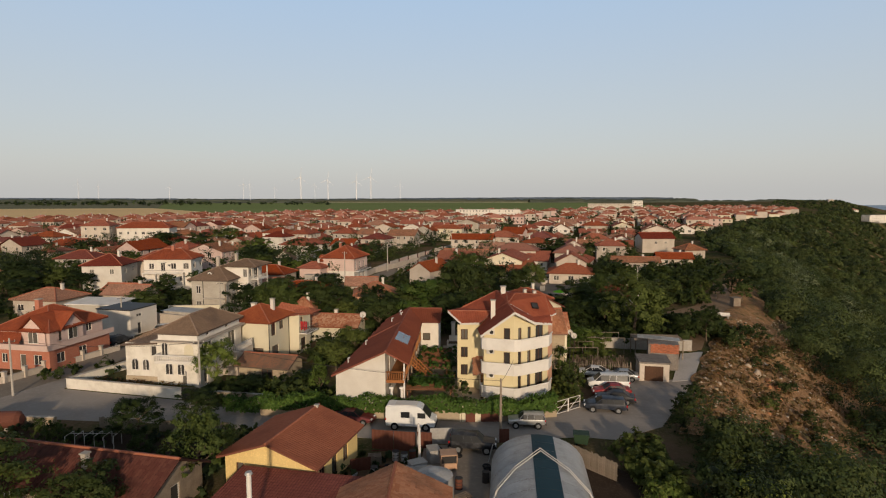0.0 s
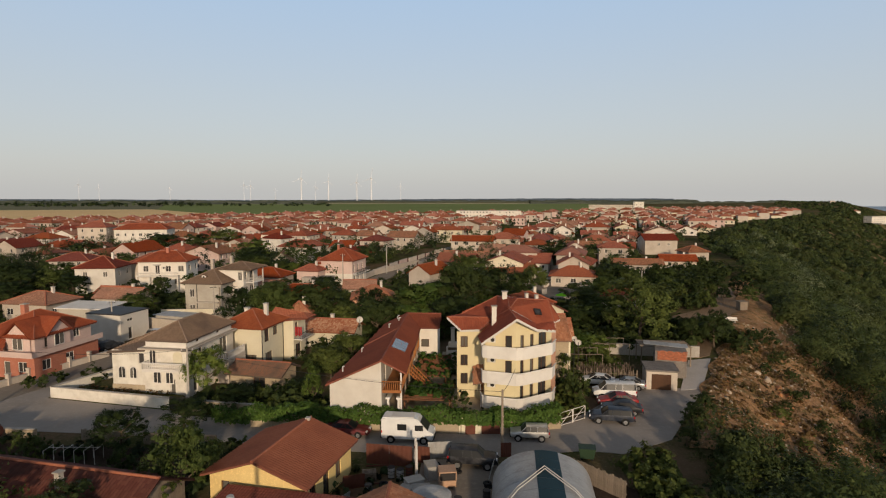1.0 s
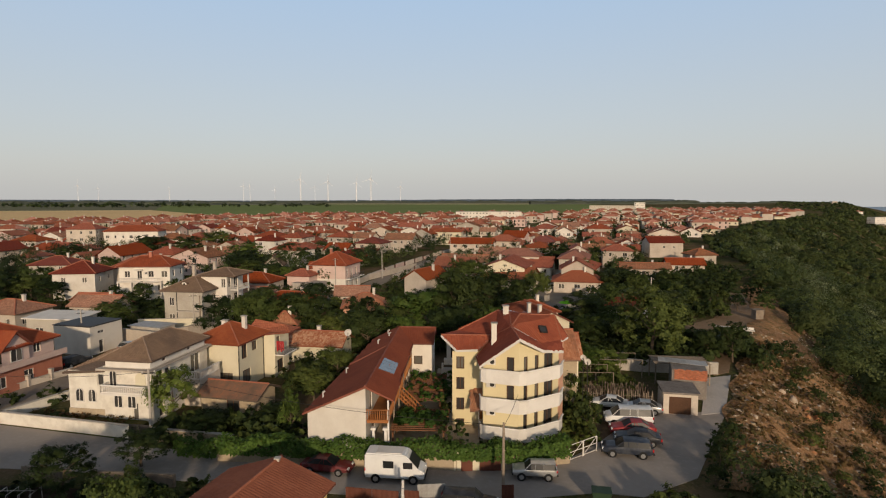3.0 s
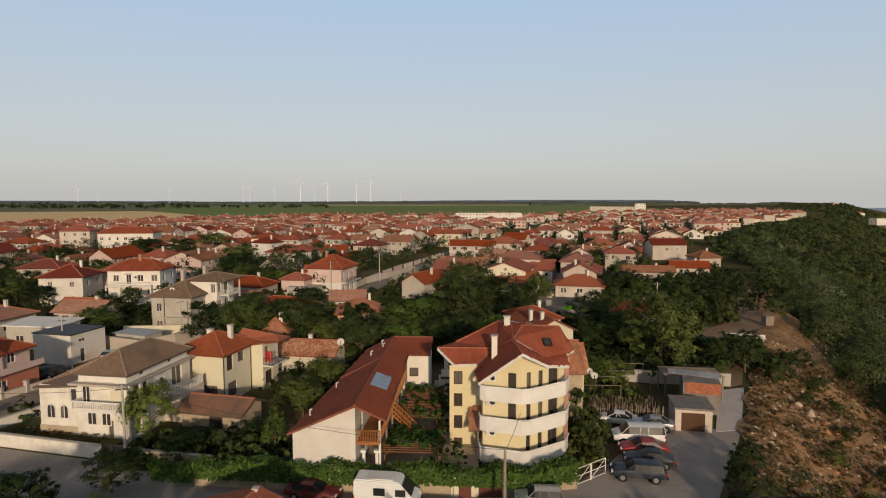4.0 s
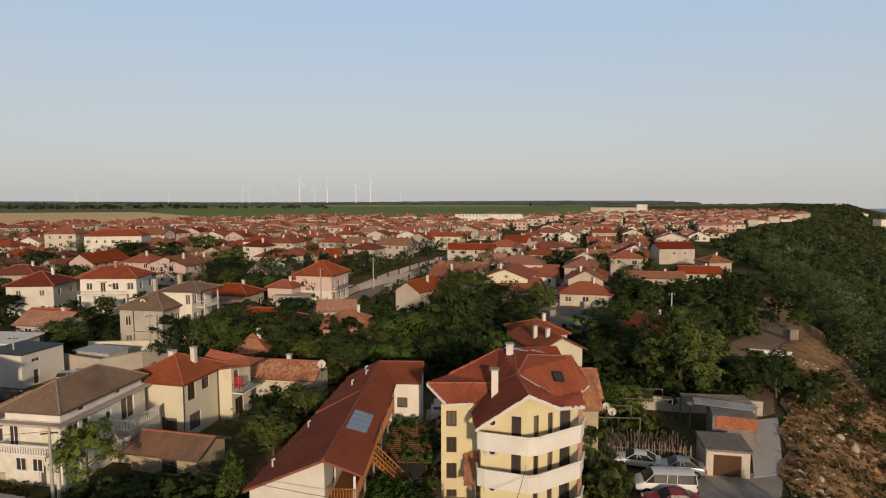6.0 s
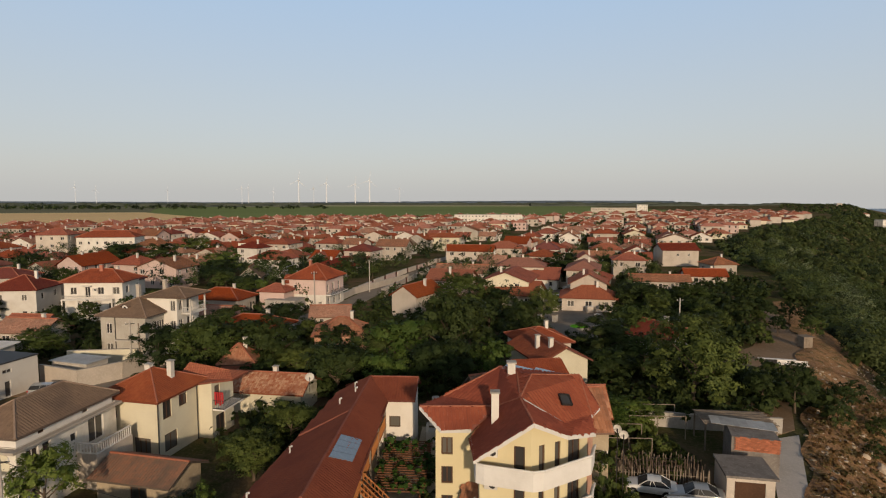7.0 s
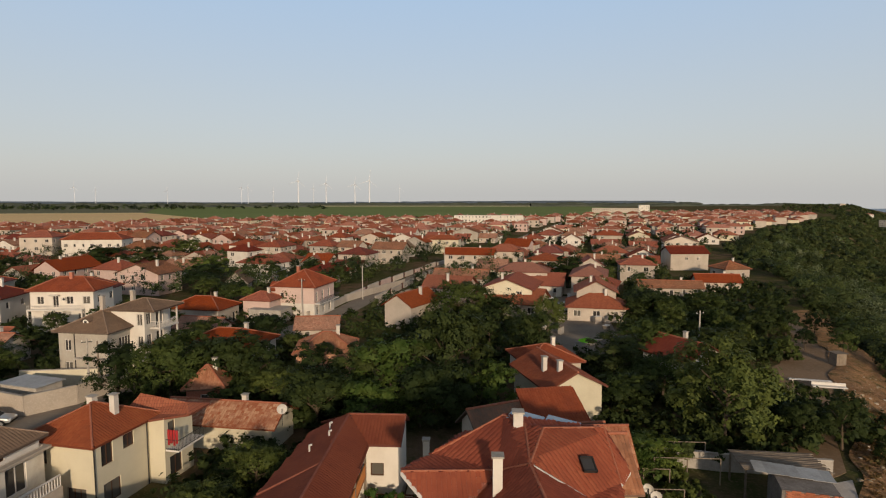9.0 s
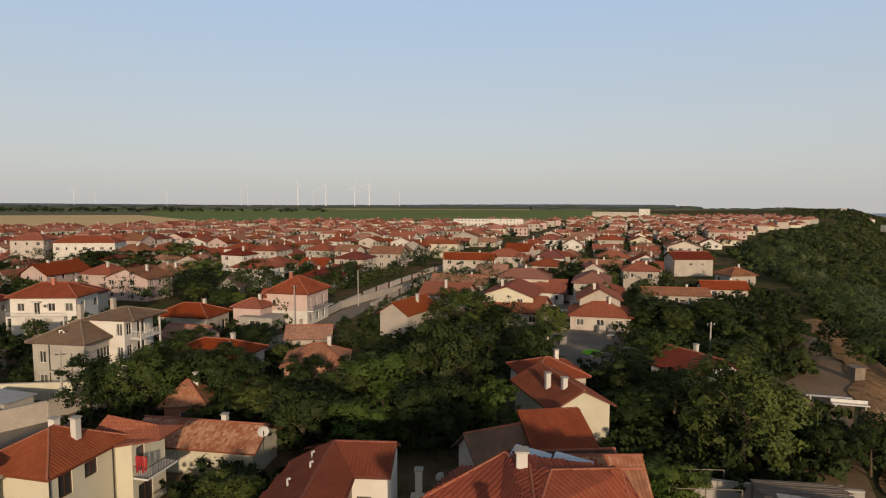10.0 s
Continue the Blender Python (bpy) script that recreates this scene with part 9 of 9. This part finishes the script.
for x, y, rot, w, h, mt in ((-9.6, 50.8, 20, 1.8, 1.3, "rust"), (-6.2, 55.6, 5, 2.2, 1.5, "metal"), (1.6, 53.6, 80, 1.6, 1.2, "metal"), (-4.4, 55.7, -4, 1.4, 1.7, "rust"), (-9.9, 48.0, 60, 1.5, 1.0, "metal")):
    root = thing("scrap_sheet", pose(x, y, 0.03, 12, 0, rot), "bent scrap metal sheet propped up in the yard", "scrap")
    bm = bmesh.new()
    n = 8
    a = [[bm.verts.new((-w / 2 + w * i / n, 0.04 * (i % 2) + dy, z)) for i in range(n + 1)] for dy, z in ((0, 0), (0, h), (0.02, h), (0.02, 0))]
    for r0, r1 in zip(a, a[1:] + a[:1]):
        for i in range(n):
            bm.faces.new([r0[i], r0[i + 1], r1[i + 1], r1[i]])
    part("sheet", bm, M[mt], root)
for k in range(6):
    x, y = q.uniform(-9, 1), q.uniform(45, 56)
    root = thing("scrap_pipe", pose(x, y, 0.08, 0, 0, q.uniform(0, 180)), "rusty length of steel pipe on the ground", "pipe", "scrap pipes")
    bm = bmesh.new()
    tube(bm, (-1.4, 0, 0), (1.4, 0, 0.02), 0.06, 8)
    part("pipe", bm, M["rust"], root)


# ---- rocks breaking out of the bare slope ----
M["paleRock"] = surface("pale_rock", (0.46, 0.37, 0.28), (0.3, 0.22, 0.15), big=0.9, small=4, bump=0.9)
M["ochreRock"] = surface("ochre_rock", (0.40, 0.19, 0.09), (0.26, 0.12, 0.06), big=0.9, small=4, bump=0.9)


def boulder(x, y, size, mt, seed):
    g = np.random.default_rng(seed)
    bm = bmesh.new()
    bmesh.ops.create_icosphere(bm, subdivisions=2, radius=1.0)
    cut = g.normal(size=(7, 3))
    cut /= np.linalg.norm(cut, axis=1)[:, None]
    for v in bm.verts:
        p = np.array(v.co)
        for c in cut:
            over = p @ c - 0.72
            if over > 0:
                p = p - c * over
        v.co = p * size * (1.0, 0.8, 0.75)
    root = thing("boulder", pose(x, y, float(ground_z(x, y)) + 0.1, 0, 0, seed * 40), "weathered rock breaking out of the bare slope", "rock", "slope rocks")
    part("rock", bm, M[mt], root)


g = random.Random(8)
for k in range(34):
    y = g.uniform(66, 112)
    boulder(float(edge_x(y)) + abs(g.gauss(6, 6)), y, g.uniform(0.14, 0.38), "paleRock" if k % 3 else "ochreRock", k)
for x, y, size, mt in ((42.0, 90.0, 0.9, "paleRock"), (43.0, 88.8, 0.7, "ochreRock"), (43.8, 87.6, 0.8, "ochreRock"), (41.2, 91.2, 0.6, "paleRock"), (42.6, 87.4, 0.5, "ochreRock")):
    boulder(x, y, size, mt, int(x))


# ---- stacked goods on the open lot and rows in the kitchen gardens ----
g = random.Random(31)
for k in range(16):
    x, y = g.uniform(14, 30), g.uniform(146, 186)
    w, d, h = g.uniform(0.6, 1.6), g.uniform(0.5, 1.1), g.uniform(0.5, 1.4)
    junk("crate", "pale crate of stored goods on the dusty lot", "crate", x, y, g.uniform(0, 90), [("body", (-w / 2, w / 2, -d / 2, d / 2, 0, h), g.choice(("trim", "greige", "concrete", "greywood"))), ("lid", (-w / 2 - 0.05, w / 2 + 0.05, -d / 2 - 0.05, d / 2 + 0.05, h, h + 0.08), g.choice(("metal", "greywood", "trim")))], "greywood")
for x0, y0, n in ((-44, 50.5, 7), (-38, 53.5, 6)):
    root = thing("plant_frame", pose(x0, y0, 0, 0, 0, 4), "thin white hoops and poles over a vegetable bed", "garden frame")
    for k in range(n):
        for dy in (0.0, 1.4):
            bm = bmesh.new()
            tube(bm, (k * 0.9, dy, 0), (k * 0.9, dy, 1.3), 0.03, 5)
            part("pole", bm, M["trim"], root)
        bm = bmesh.new()
        tube(bm, (k * 0.9, 0, 1.3), (k * 0.9, 1.4, 1.3), 0.025, 5)
        part("crossbar", bm, M["trim"], root)
    bm = bmesh.new()
    tube(bm, (0, 0.7, 1.33), ((n - 1) * 0.9, 0.7, 1.33), 0.025, 5)
    part("rail", bm, M["trim"], root)


# ---- board fence and dark beds of the work yard and gardens ----
def board_fence(p, q, h, label):
    root = thing("board_fence", pose(*p, 0, 0, 0, math.degrees(math.atan2(q[1] - p[1], q[0] - p[0]))), label, "fence")
    L = math.hypot(q[0] - p[0], q[1] - p[1])
    n = int(L / 0.19)
    bm = bmesh.new()
    box(bm, 0.01, 0.18, -0.015, 0.015, 0.05, h)
    me = bpy.data.meshes.new("board")
    bm.to_mesh(me)
    bm.free()
    me.materials.append(M["greywood"])
    q_ = random.Random(int(L * 10))
    for k in range(n):
        shared("board", me, root, Matrix.Translation((k * 0.19, q_.uniform(-0.01, 0.01), 0)) @ Matrix.Diagonal((1, 1, q_.uniform(0.93, 1.04), 1)))
    for z in (0.5, h - 0.35):
        bm = bmesh.new()
        box(bm, 0, L, 0.02, 0.07, z, z + 0.09)
        part("rail", bm, M["greywood"], root)


board_fence((8.2, 54.2), (12.1, 50.0), 1.7, "weathered grey board fence beside the barrel hall")
board_fence((-38.2, 58.8), (-33.2, 58.2), 1.2, "dark weathered board fence along the road")
M["soil"] = surface("dark_garden_soil", (0.060, 0.044, 0.033), (0.038, 0.028, 0.021), light=(0.10, 0.075, 0.055), big=0.5, small=4, per=0, spec=0)
flat_patch("garden_bed", [(-47, 47.5), (-23.5, 46.5), (-23.5, 57.2), (-47, 57.8)], 0.02, M["soil"], "dark dug soil of the kitchen gardens", "garden bed")
flat_patch("garden_bed", [(9.3, 33), (14.0, 33), (14.4, 50.5), (9.6, 56.2)], 0.02, M["soil"], "dark bare soil beside the hall", "garden bed")
for x, y, h in ((22.6, 65.0, 2.0), (25.2, 69.2, 2.2), (23.6, 67.0, 1.8), (20.4, 60.6, 1.8)):
    tree("darkbush", x, y, h, group="slope shrubs")
tree("brightbush", 14.8, 45.6, 2.3, group="slope shrubs")
for x, y, h in ((40.5, 95.5, 2.4), (43.0, 99.0, 2.8), (46.0, 104.0, 2.6), (42.5, 92.0, 1.8), (48.5, 100.0, 2.2), (50.5, 108.0, 2.8), (47.0, 93.5, 1.7)):
    tree("darkbush", x, y, h, group="slope shrubs")

# small flue of the bungalow by the road
root = thing("roof_flue", pose(-14.3, 54.4, 4.0), "short rendered flue on the bungalow's ridge", "chimney")
bm = bmesh.new()
box(bm, -0.16, 0.16, -0.16, 0.16, -0.3, 0.45)
part("shaft", bm, M["greige"], root)
bm = bmesh.new()
box(bm, -0.22, 0.22, -0.22, 0.22, 0.45, 0.53)
part("cap", bm, M["concrete"], root)

g = random.Random(58)
thicket("dry_weeds", [(x, y, 0.3, h, h * 1.2, 40, 0.16) for x, y, h in ((g.uniform(-47.5, -35), g.uniform(69.2, 73.4), g.uniform(0.15, 0.5)) for _ in range(90)) if y > 70.9 - 0.196 * (x + 49.6) and y < 75],
        M["dryleaf"], "dry weeds over the forecourt of the white house", "weeds", 52)
